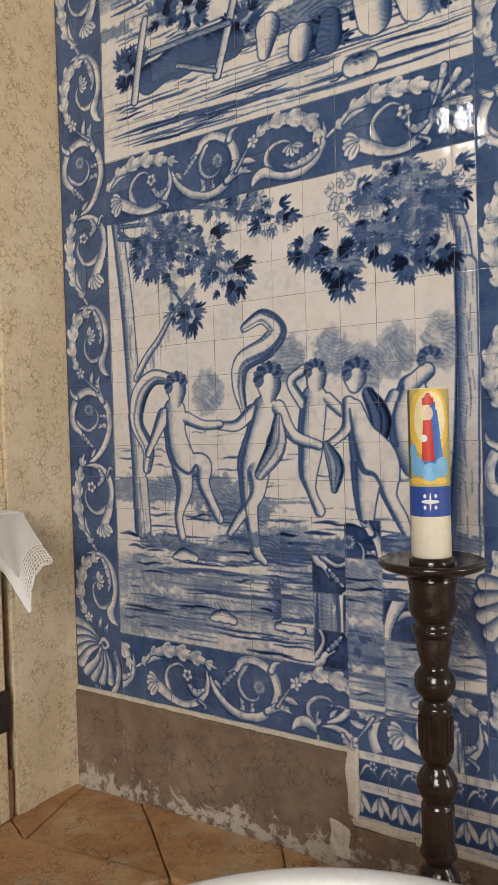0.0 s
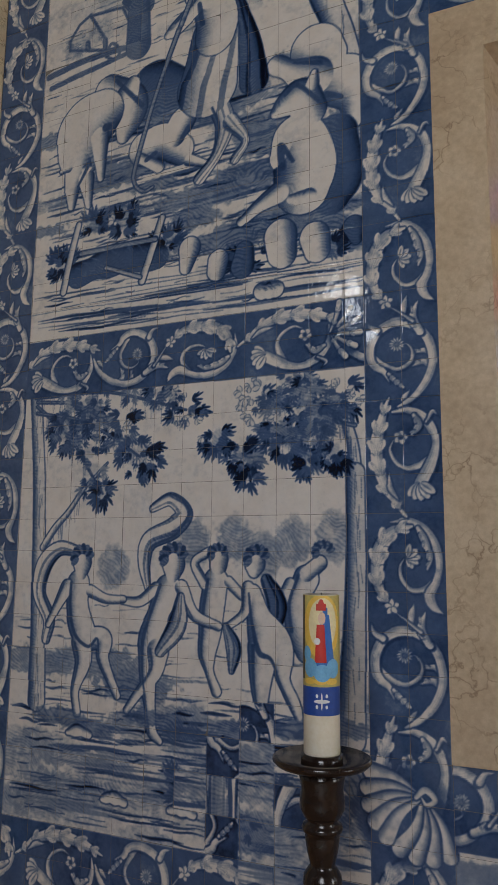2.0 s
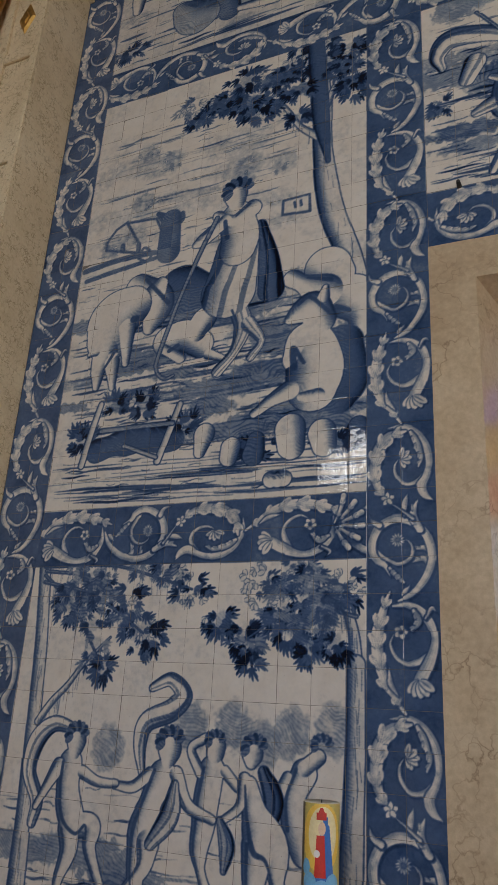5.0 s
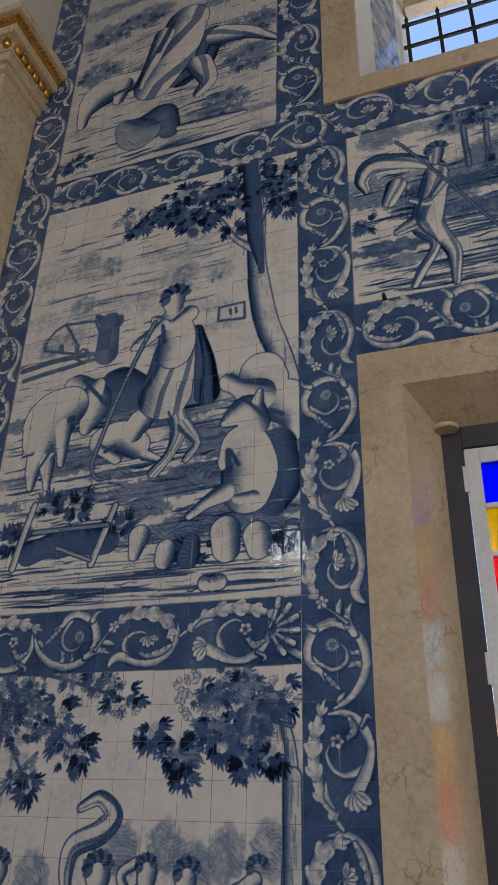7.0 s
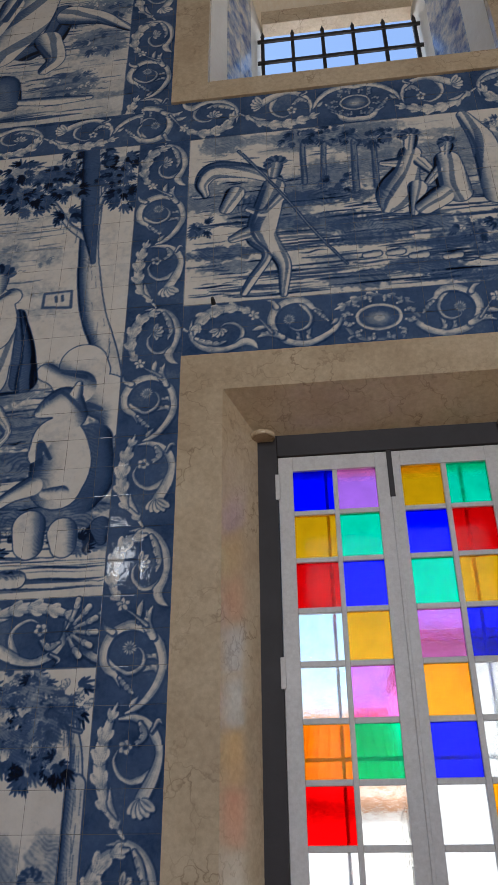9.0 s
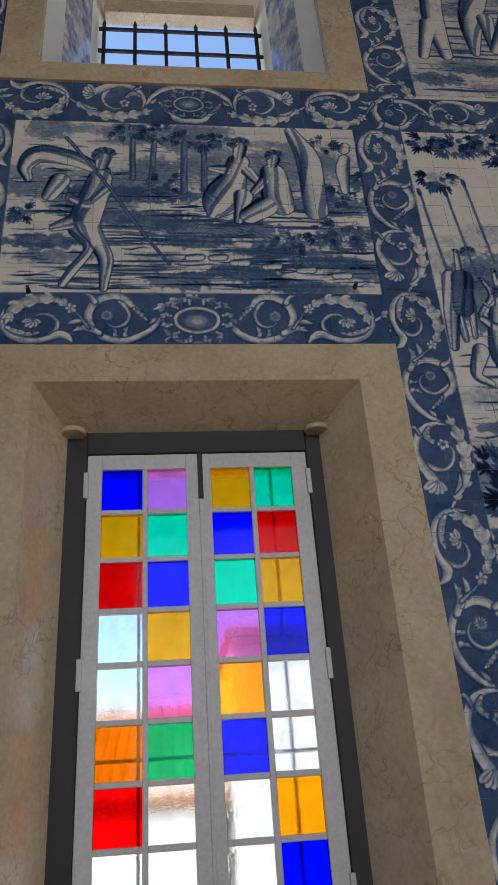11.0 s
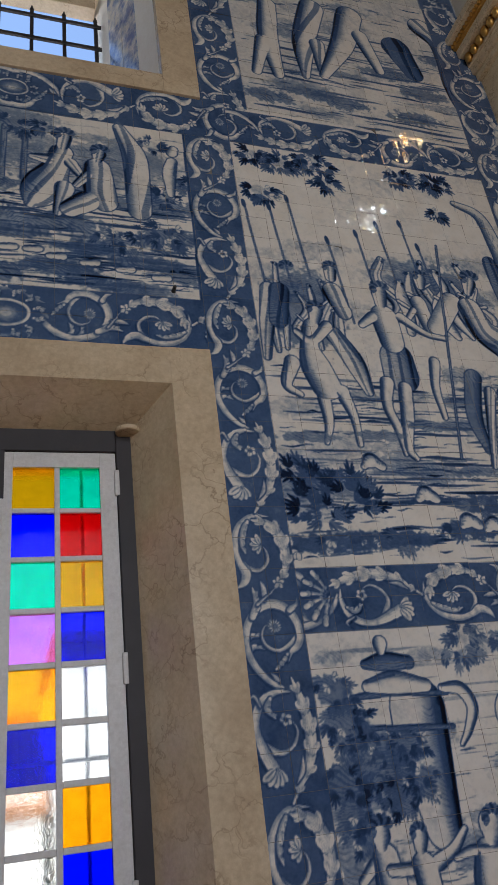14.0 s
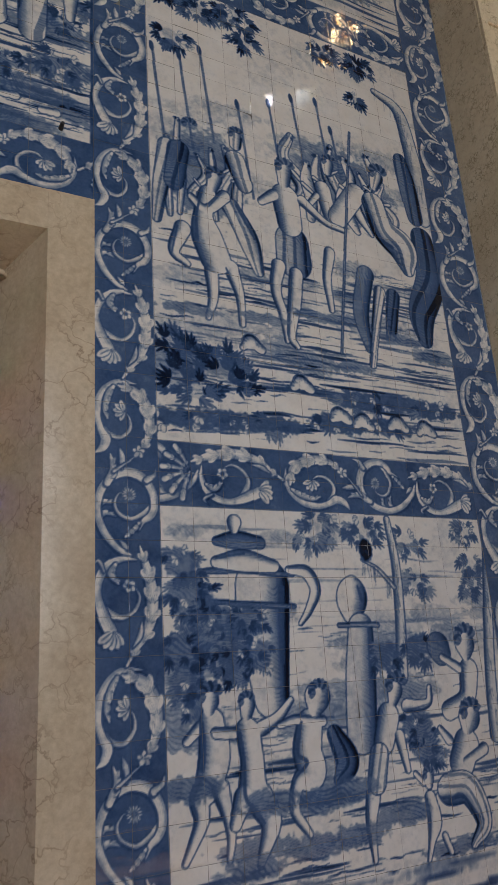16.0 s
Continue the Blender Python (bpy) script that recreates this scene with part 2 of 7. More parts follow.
wb = bmesh.new()
Y0, Y1 = 3.0025, 3.75
box(-6.0, -SO + 0.02, Y0, Y1, -0.2, 13, bm=wb)
box(SO - 0.02, 6.5, Y0, Y1, -0.2, 13, bm=wb)
box(-SO + 0.02, SO - 0.02, Y0, Y1, -0.2, SZ0 + 0.1, bm=wb)
box(-SO + 0.02, SO - 0.02, Y0, Y1, SZ1 - 0.1, WZ0 + 0.08, bm=wb)
box(-SO + 0.02, SO - 0.02, Y0, Y1, WZ1, 13, bm=wb)
wall = tagged(part("wall_north", wb, MAT_GROUT), kind="structure")

tagged(part("wall_west", box(-6.2, -6.0, -5, 3.75, -0.2, 13), MAT_NAVE), kind="structure")
# the gap in this wall is made up, to hold the east fill lamp
eb = bmesh.new()
for y0, y1, z0, z1 in ((-5, 0.6, -0.2, 13), (2.4, 3.75, -0.2, 13), (0.6, 2.4, -0.2, 1.0), (0.6, 2.4, 4.0, 13)):
    box(6.5, 6.7, y0, y1, z0, z1, bm=eb)
tagged(part("wall_east", eb, MAT_NAVE), kind="structure")
sb = bmesh.new()
# the second, large opening is made up to hold the main fill lamp
OPEN = [(-3.72, -3.40, 5.55, 6.15), (-0.7, 2.1, 2.6, 6.2)]
edges = [-6.2] + [v for o in OPEN for v in o[:2]] + [6.7]
for x0, x1 in zip(edges[::2], edges[1::2]):
    box(x0, x1, -5.2, -5.0, -0.2, 13, bm=sb)
for x0, x1, z0, z1 in OPEN:
    box(x0, x1, -5.2, -5.0, -0.2, z0, bm=sb)
    box(x0, x1, -5.2, -5.0, z1, 13, bm=sb)
tagged(part("wall_south", sb, MAT_NAVE), kind="structure")
tagged(part("ceiling", box(-6.2, 6.7, -5.2, 3.75, 13, 13.2), MAT_NAVE), kind="structure")
ground = tagged(part("floor", box(-6.2, 6.7, -5.2, 3.75, -0.1, FLOOR - 0.02), MAT_FLOOR), kind="structure")

# far wall: a small window that glints in the tiles, then an added unseen fill lamp
area("window_fill_light", (-3.56, -4.98, 5.85), (-3.5, 0, 5.5), 0.32, 0.6, 2.2, (1.0, 0.97, 0.93))
area("window_fill_light", (0.7, -4.98, 4.4), (0.0, 0, 4.4), 2.8, 3.6, 82, (1.0, 0.96, 0.91))

# added warm fill from the east, unseen: brightens west pilaster, cloth and basin
area("window_fill_light", (6.48, 1.5, 2.5), (-3.0, 1.8, 1.6), 1.7, 2.8, 20, (1.0, 0.90, 0.76))

# tall window's stone surround
sur = tagged(new("window_surround"), "beige veined limestone surround of the tall window", "window surround", kind="structure")
BL, BR = 0.572, 0.540     # back edges of the two jambs
part("jamb", hexa((-SO, -SX, SZ0, SZ1), (-SO, -BL, SZ0, SZ1), 2.984, 3.24), MAT_STONE, sur)
part("jamb", hexa((SX, SO, SZ0, SZ1), (BR, SO, SZ0, SZ1), 2.984, 3.24), MAT_STONE, sur)
part("lintel", hexa((-SX, SX, SZI, SZ1 - 0.001), (-BL, BR, 3.65, SZ1 - 0.001), 2.985, 3.24), MAT_STONE, sur)
part("sill", hexa((-SX, SX, SZ0 + 0.001, 1.45), (-BL, BR, SZ0 + 0.001, 1.47), 2.985, 3.24), MAT_STONE, sur)
for px in (-0.545, 0.525):
    part("pivot_block", lathe([(0.05, 0), (0.055, 0.006), (0.055, 0.02), (0.045, 0.026)], 28, (px, 3.205, 3.622)), MAT_STONE, sur)
ob = bmesh.new()
for x0, x1 in ((-SO, -BL), (BR, SO)):
    box(x0, x1, 3.31, Y1, SZ0, SZ1, bm=ob)
box(-BL, BR, 3.31, Y1, 3.66, SZ1, bm=ob)
box(-BL, BR, 3.31, Y1, SZ0, 1.44, bm=ob)
tagged(part("reveal", ob, MAT_LIME, sur), "limewashed outer reveal")

# tall window: dark fixed frame and two glazed leaves
win = tagged(new("window_1"), "tall casement window of coloured glass panes, both leaves closed", "window", kind="structure")
FW = 0.487
part("frame_post", box(-BL - 0.02, -FW, 3.238, 3.31, 1.45, 3.67, 0.003), MAT_FRAME, win, "dark stained wooden frame")
part("frame_post", box(FW - 0.012, BR + 0.02, 3.238, 3.31, 1.45, 3.67, 0.003), MAT_FRAME, win, "dark stained wooden frame")
part("frame_head", box(-FW, FW - 0.012, 3.239, 3.309, 3.548, 3.67, 0.003), MAT_FRAME, win, "dark stained wooden frame")
part("frame_foot", box(-FW, FW - 0.012, 3.239, 3.309, 1.45, 1.50, 0.003), MAT_FRAME, win, "dark stained wooden frame")
ROWS_GLASS = ["bpag", "agbr", "rbga", "capb", "cpac", "agbc", "rcca", "cccb", "agrp"]
PITCH, PTOP, PH = 0.2085, 3.475, 0.186
LEAVES = [(-0.484, -0.004, ((-0.421, -0.250), (-0.229, -0.064))), (0.0, 0.472, ((0.044, 0.212), (0.235, 0.402)))]
for li, (x0, x1, cols) in enumerate(LEAVES):
    leaf = part("sash", box(x0, cols[0][0], 3.25, 3.285, 1.505, 3.545, 0.002), MAT_SASH, win, "grey-white painted glazed leaf")
    part("stile", box(cols[1][1], x1, 3.2501, 3.285, 1.505, 3.545, 0.002), MAT_SASH, leaf)
    part("top_rail", box(cols[0][0], cols[1][1], 3.2503, 3.285, PTOP, 3.545, 0.002), MAT_SASH, leaf)
    part("bottom_rail", box(cols[0][0], cols[1][1], 3.2503, 3.285, 1.505, PTOP - 8 * PITCH - PH, 0.002), MAT_SASH, leaf)
    part("glazing_bar", box(cols[0][1], cols[1][0], 3.2506, 3.28, 1.52, PTOP, 0.003), MAT_SASH, leaf)
    for r in range(9):
        zt = PTOP - r * PITCH
        if r:
            for a, b in cols:
                part("glazing_bar", box(a, b, 3.2508, 3.28, zt, zt + PITCH - PH, 0.003), MAT_SASH, leaf)
        for c, (a, b) in enumerate(cols):
            pane = part("pane", box(a - 0.004, b + 0.004, 3.264, 3.268, zt - PH - 0.004, zt + 0.004), GLASS[ROWS_GLASS[r][2 * li + c]], leaf)
            pane.visible_shadow = True
part("bolt", box(-0.012, 0.010, 3.243, 3.252, 3.33, 3.56, 0.002), MAT_FRAME, win, "dark iron espagnolette bolt")
part("astragal", box(-0.010, 0.006, 3.2445, 3.2515, 1.51, 3.33, 0.003), MAT_SASH, win)
for z in (3.40, 2.62, 1.85):
    for x in (-0.487, 0.474):
        part("hinge", box(x - 0.011, x + 0.011, 3.236, 3.25, z - 0.06, z + 0.06, 0.004), MAT_SASH, win)

# iron bars outside the tall window
grille = tagged(new("window_grille"), "grey weathered bars outside the tall window", "grille")
for x in (-0.28, 0.36):
    part("bar", box(x - 0.007, x + 0.007, 3.62, 3.636, 1.44, 3.66), MAT_GREY_BAR, grille)
part("cross_bar", box(-BL, BR, 3.605, 3.62, 2.33, 2.345), MAT_GREY_BAR, grille)

# high window
hs = tagged(new("high_window_surround"), "beige limestone surround of the high barred window", "window surround", kind="structure")
part("jamb", box(-WO, -WX, 2.984, 3.06, WZ0, WZ1 + 0.2, 0.002), MAT_STONE, hs)
part("jamb", box(WX, WO, 2.984, 3.06, WZ0, WZ1 + 0.2, 0.002), MAT_STONE, hs)
part("sill", box(-WX, WX, 2.985, 3.06, WZ0 + 0.001, WZI, 0.002), MAT_STONE, hs)
part("lintel", box(-WX, WX, 2.985, 3.06, WZ1, WZ1 + 0.2, 0.002), MAT_STONE, hs)
GX, GY, GZ0, GZ1 = 0.535, 3.66, 6.3, 7.30
part("side_reveal", hexa((-WO, -WX - 0.004, WZI, WZ1), (-WO, -GX, WZI, WZ1), 3.03, GY + 0.08), MAT_LIME, hs, "limewashed splayed reveal")
part("side_reveal", hexa((WX + 0.004, WO, WZI, WZ1), (GX, WO, WZI, WZ1), 3.03, GY + 0.08), MAT_LIME, hs, "limewashed splayed reveal")
part("soffit", hexa((-WX, WX, WZ1 - 0.01, WZ1 + 0.2), (-GX, GX, GZ1, WZ1 + 0.2), 3.03, GY + 0.08), MAT_SOFFIT, hs, "plastered sloping soffit, tinted warm for bounced daylight")
part("sloped_sill", hexa((-WX, WX, WZ0, WZI - 0.004), (-GX, GX, WZ0, GZ0), 3.03, GY + 0.08), MAT_LIME, hs, "limewashed sloping sill")
part("head_stone", box(-GX, GX, GY - 0.02, GY + 0.085, GZ1 - 0.06, GZ1 + 0.10, 0.004), MAT_STONE, hs)
hg = tagged(new("high_window_grille"), "black iron grille of the high window", "grille")
for i in range(6):
    x = -0.53 + 0.212 * i
    part("bar", box(x - 0.012, x + 0.012, GY - 0.03, GY - 0.006, GZ0 - 0.05, 7.08), MAT_IRON, hg)
    part("bar_tip", lathe([(0.012, 0), (0.016, 0.015), (0.003, 0.06)], 8, (x, GY - 0.018, 7.08)), MAT_IRON, hg)
for z in (6.55, 6.78, 7.01):
    part("cross_bar", box(-GX - 0.03, GX + 0.03, GY - 0.046, GY - 0.03, z - 0.012, z + 0.012), MAT_IRON, hg)

# pilasters on both sides of the bay
def pilaster(x0, x1, inner):
    p = tagged(new("pilaster"), "tall beige stone pilaster with recessed panels and gilded lozenges", "pilaster", kind="structure")
    yf = 2.645
    part("shaft", rough_up(box(x0, x1, yf + 0.02, 3.0, FLOOR - 0.02, 6.32, 0.004), 0.002, 3), MAT_PILASTER, p)
    e0, e1 = x0 + 0.05, x1 - 0.05
    for a, b in ((x0, e0), (e1, x1)):
        part("edge_band", box(a, b, yf, yf + 0.0203, FLOOR - 0.02, 6.32, 0.003), MAT_PILASTER, p)
    for z in (1.2, 1.56, 2.12, 2.52, 2.88, 3.44, 3.84, 4.20, 4.76, 5.52, 6.12):
        part("cross_band", box(e0, e1, yf + 0.001, yf + 0.0203, z, z + 0.07, 0.006), MAT_PILASTER, p)
    for z in (1.88, 3.20, 4.51, 5.86):
        c = (x0 + x1) / 2
        for r0, r1, d, m in ((0.062, 0.0, 0.012, MAT_GOLD), (0.030, 0.0, 0.02, MAT_GOLD)):
            b = bmesh.new()
            h = 2.0
            base = [b.verts.new((c + dx * r0, yf + 0.02, z + dz * r0 * h)) for dx, dz in ((-1, 0), (0, -1), (1, 0), (0, 1))]
            top = [b.verts.new((c + dx * r0 * 0.7, yf + 0.02 - d, z + dz * r0 * h * 0.7)) for dx, dz in ((-1, 0), (0, -1), (1, 0), (0, 1))]
            b.faces.new(top)
            for i in range(4):
                b.faces.new((base[i], base[(i + 1) % 4], top[(i + 1) % 4], top[i]))
            part("lozenge", b, m, p, "gilded carved lozenge")
    # cornice: mouldings with two gilded bands
    for z0, z1, out, m in ((6.30, 6.35, 0.035, MAT_PILASTER), (6.35, 6.42, 0.06, MAT_PILASTER), (6.42, 6.50, 0.075, MAT_PILASTER), (6.50, 6.57, 0.13, MAT_PILASTER), (6.57, 6.62, 0.15, MAT_GOLD), (6.62, 6.68, 0.19, MAT_PILASTER)):
        part("cornice_moulding", box(x0 - out, x1 + out, yf - out, 3.0, z0, z1, 0.006), m, p)
    eggs = bmesh.new()
    n = 5
    for i in range(n):
        bmesh.ops.create_uvsphere(eggs, u_segments=10, v_segments=7, radius=0.032, matrix=Matrix.Translation((x0 - 0.05 + (x1 - x0 + 0.1) * i / (n - 1), yf - 0.088, 6.46)) @ Matrix.Diagonal((1.0, 0.8, 1.25, 1)))
    for i in range(6):
        for x in (x0 - 0.088, x1 + 0.088):
            bmesh.ops.create_uvsphere(eggs, u_segments=10, v_segments=7, radius=0.032, matrix=Matrix.Translation((x, yf - 0.02 + 0.065 * i, 6.46)) @ Matrix.Diagonal((0.8, 1.0, 1.25, 1)))
    for f in eggs.faces:
        f.smooth = True
    part("egg_band", eggs, MAT_GOLD, p, "gilded egg moulding")
    beads = bmesh.new()
    for i in range(17):
        for x in (x0 - 0.155, x1 + 0.155):
            bmesh.ops.create_icosphere(beads, subdivisions=1, radius=0.016, matrix=Matrix.Translation((x, yf - 0.14 + 0.03 * i, 6.595)))
        bmesh.ops.create_icosphere(beads, subdivisions=1, radius=0.016, matrix=Matrix.Translation((x0 - 0.155 + (x1 - x0 + 0.31) * i / 16, yf - 0.155, 6.595)))
    part("bead_band", beads, MAT_GOLD, p, "gilded bead moulding")
    part("upper_shaft", box(x0, x1, yf + 0.01, 3.0, 6.68, 12.99), MAT_PLASTER, p)
    part("upper_panel", box(e0, e1, yf, yf + 0.012, 6.8, 8.4, 0.004), MAT_LIME, p)
    return p


pilaster(-3.285, XL, 1)
pilaster(XR, XR + 0.285, -1)

# recessed flanks beyond the pilasters
tagged(part("wall_flank", box(XR + 0.285, 6.5, 2.72, 3.0, FLOOR, 12.99), MAT_PLASTER), kind="structure")
tagged(part("wall_flank", box(-6.0, -3.285, 2.72, 3.0, FLOOR, 12.99), MAT_PILASTER), kind="structure")
col = tagged(new("gilded_column"), "gilded turned column beside the pilaster", "column")
prof = [(0.09, 0), (0.09, 0.05), (0.06, 0.08)]
for i in range(22):
    prof.append((0.055 + 0.012 * (i % 2), 0.10 + 0.22 * i))
part("column_shaft", lathe(prof + [(0.09, 4.95), (0.10, 5.0), (0.10, 5.1)], 24, (-3.42, 2.61, 1.2)), MAT_GOLD, col)
part("column_base", box(-3.54, -3.30, 2.49, 2.73, FLOOR, 1.2, 0.01), MAT_PILASTER, col)

# plinth under the tiles
plinth = tagged(part("baseboard", rough_up(box(XL, -1.62, 2.982, 3.0024, FLOOR - 0.02, 0.578, 0.004), 0.004, 5), MAT_PLINTH), "worn brown stone plinth with pale salt stains", "plinth", kind="structure")
tagged(part("baseboard", rough_up(box(-1.62, XR, 2.980, 3.0024, FLOOR - 0.02, 0.325, 0.004), 0.004, 5), MAT_PLINTH), "worn brown stone plinth with pale salt stains", "plinth", kind="structure")

# uneven flagstones with worn corners
rng = random.Random(4)
nx, ny = 20, 13
corner = {}
for i in range(nx + 1):
    for j in range(ny + 1):
        corner[i, j] = (-4.9 + 0.48 * i + (0.24 if j % 2 else 0) + rng.uniform(-0.11, 0.11), 2.98 if j == 0 else 2.98 - 0.36 * j + rng.uniform(-0.09, 0.09))
for i in range(nx):
    for j in range(ny):
        q = [corner[i, j], corner[i + 1, j], corner[i + 1, j + 1], corner[i, j + 1]]
        mx, my = sum(p[0] for p in q) / 4, sum(p[1] for p in q) / 4
        b = bmesh.new()
        top = FLOOR + rng.uniform(-0.012, 0.008)
        vs = [b.verts.new((mx + (x - mx) * 0.988, my + (y - my) * 0.988, top)) for x, y in q]
        f = b.faces.new(vs)
        ext = bmesh.ops.extrude_face_region(b, geom=[f])
        for v in ext["geom"]:
            if isinstance(v, bmesh.types.BMVert):
                v.co.z = FLOOR - 0.06
        bmesh.ops.bevel(b, geom=b.edges[:], offset=0.006, segments=2, profile=0.5, affect="EDGES")
        bmesh.ops.subdivide_edges(b, edges=[e for e in b.edges if e.calc_length() > 0.15], cuts=2, use_grid_fill=True)
        for v in b.verts:
            v.co += noise.noise_vector(v.co * 5) * 0.014
        part("flagstone", b, MAT_FLOOR, ground)

# blue painted tiles lining the high window's splays
MAT_REVEAL = surface("reveal_tile", [(0.38, (0.62, 0.60, 0.58)), (0.5, (0.30, 0.36, 0.48)), (0.62, (0.06, 0.12, 0.32))], 9, 50, (0.08, 0.2), 0.001)
for s in (-1, 1):
    b = bmesh.new()
    def pt(f, z, lift=0.006):
        y = 3.03 + (GY + 0.08 - 3.03) * f
        return (s * (WX + 0.004 + (GX - WX - 0.004) * f - lift), y, z)
    rows = [WZI + 0.01 + 0.135 * k for k in range(15)]
    for z0, z1 in zip(rows, rows[1:]):
        for f0, f1 in ((0.28, 0.5), (0.5, 0.72)):
            vs = [b.verts.new(pt(f, z, h)) for h in (0.0, 0.007) for f, z in ((f0 + 0.004, z0 + 0.001), (f1 - 0.004, z0 + 0.001), (f1 - 0.004, z1 - 0.001), (f0 + 0.004, z1 - 0.001))]
            b.faces.new(vs[4:])
            for k in range(4):
                b.faces.new((vs[k], vs[(k + 1) % 4], vs[4 + (k + 1) % 4], vs[4 + k]))
    part("reveal_tiles", b, MAT_REVEAL, hs, "blue and white painted tile lining")

# mortar bed under the tiles and patches round the mended corner
bed = bmesh.new()
n = 40
for i in range(n):
    x = XL + (-1.62 - XL) * i / n
    box(x, x + (-1.62 - XL) / n + 0.001, 2.991 + 0.003 * random.random(), 3.0024, 0.573 + 0.006 * random.random(), 0.5955, bm=bed)
part("mortar_bed", rough_up(bed, 0.003, 30), MAT_MORTAR, plinth, "pale crumbling mortar line")
for x0, x1, z0, z1 in ((-1.645, -1.60, 0.36, 0.60), (-1.66, -1.40, 0.325, 0.355), (-1.40, -0.9, 0.32, 0.338), (-1.72, -1.64, 0.20, 0.33)):
    part("mortar_patch", rough_up(box(x0, x1, 2.978, 3.0024, z0, z1, 0.008), 0.012, 22, 2), MAT_MORTAR, plinth, "pale rough mortar patch")

# ---- things ----
def candle_stand():
    cx, cy = -1.131, 2.449
    st = tagged(new("candle_stand"), "tall turned candle stand of glossy black lacquered wood", "candle stand")
    k = 0.001375
    prof = [(2, 985), (47, 985), (92, 987), (97, 990), (97, 996), (90, 1003), (60, 1013), (46, 1020)]
    dish = [(r * k, 1.40 - (v - 985) * k) for r, v in prof]
    part("dish", lathe([(0.004, dish[0][1] - 0.02)] + [(0.055, dish[0][1] - 0.018)] + [(r, z) for r, z in dish[2:]], 48, (cx, cy, 0)), MAT_LACQUER, st)
    part("candle_socket", lathe([(0.045, 1.37), (0.056, 1.372), (0.057, 1.402), (0.050, 1.404)], 36, (cx, cy, 0)), MAT_LACQUER, st)
    seq = [(46, 1014), (44, 1030), (41, 1048), (44, 1065), (44, 1082), (36, 1098), (28, 1106), (38, 1112), (40, 1118), (38, 1124), (32, 1128), (34, 1134),
           (30, 1160), (25, 1180), (24, 1186), (28, 1190), (36, 1202), (38, 1215), (36, 1228), (27, 1240), (22, 1246), (22, 1250), (30, 1256), (32, 1262), (30, 1268),
           (29, 1272), (29, 1352), (26, 1358), (22, 1364), (22, 1370), (30, 1380), (37, 1394), (38, 1404), (36, 1416), (28, 1430), (24, 1436), (29, 1440), (30, 1446),
           (30, 1520), (33, 1526), (34, 1534), (28, 1542), (23, 1548), (23, 1554), (32, 1562), (38, 1578), (38, 1590), (30, 1606), (24, 1614), (30, 1620), (31, 1700),
           (40, 1712), (44, 1730), (40, 1748), (34, 1756), (70, 1780), (92, 1800), (100, 1815), (100, 1886)]
    part("turned_column", lathe([(r * k, 1.40 - (v - 985) * k) for r, v in seq], 40, (cx, cy, 0)), MAT_LACQUER, st)
    for i in range(16):
        a = 2 * math.pi * i / 16
        fl = bmesh.new()
        bmesh.ops.create_cone(fl, cap_ends=True, segments=6, radius1=0.004, radius2=0.004, depth=0.09, matrix=Matrix.Translation((cx + 0.040 * math.cos(a), cy + 0.040 * math.sin(a), 0.955)))
        part("flute", fl, MAT_LACQUER, st)
    return cx, cy


CX, CY = candle_stand()


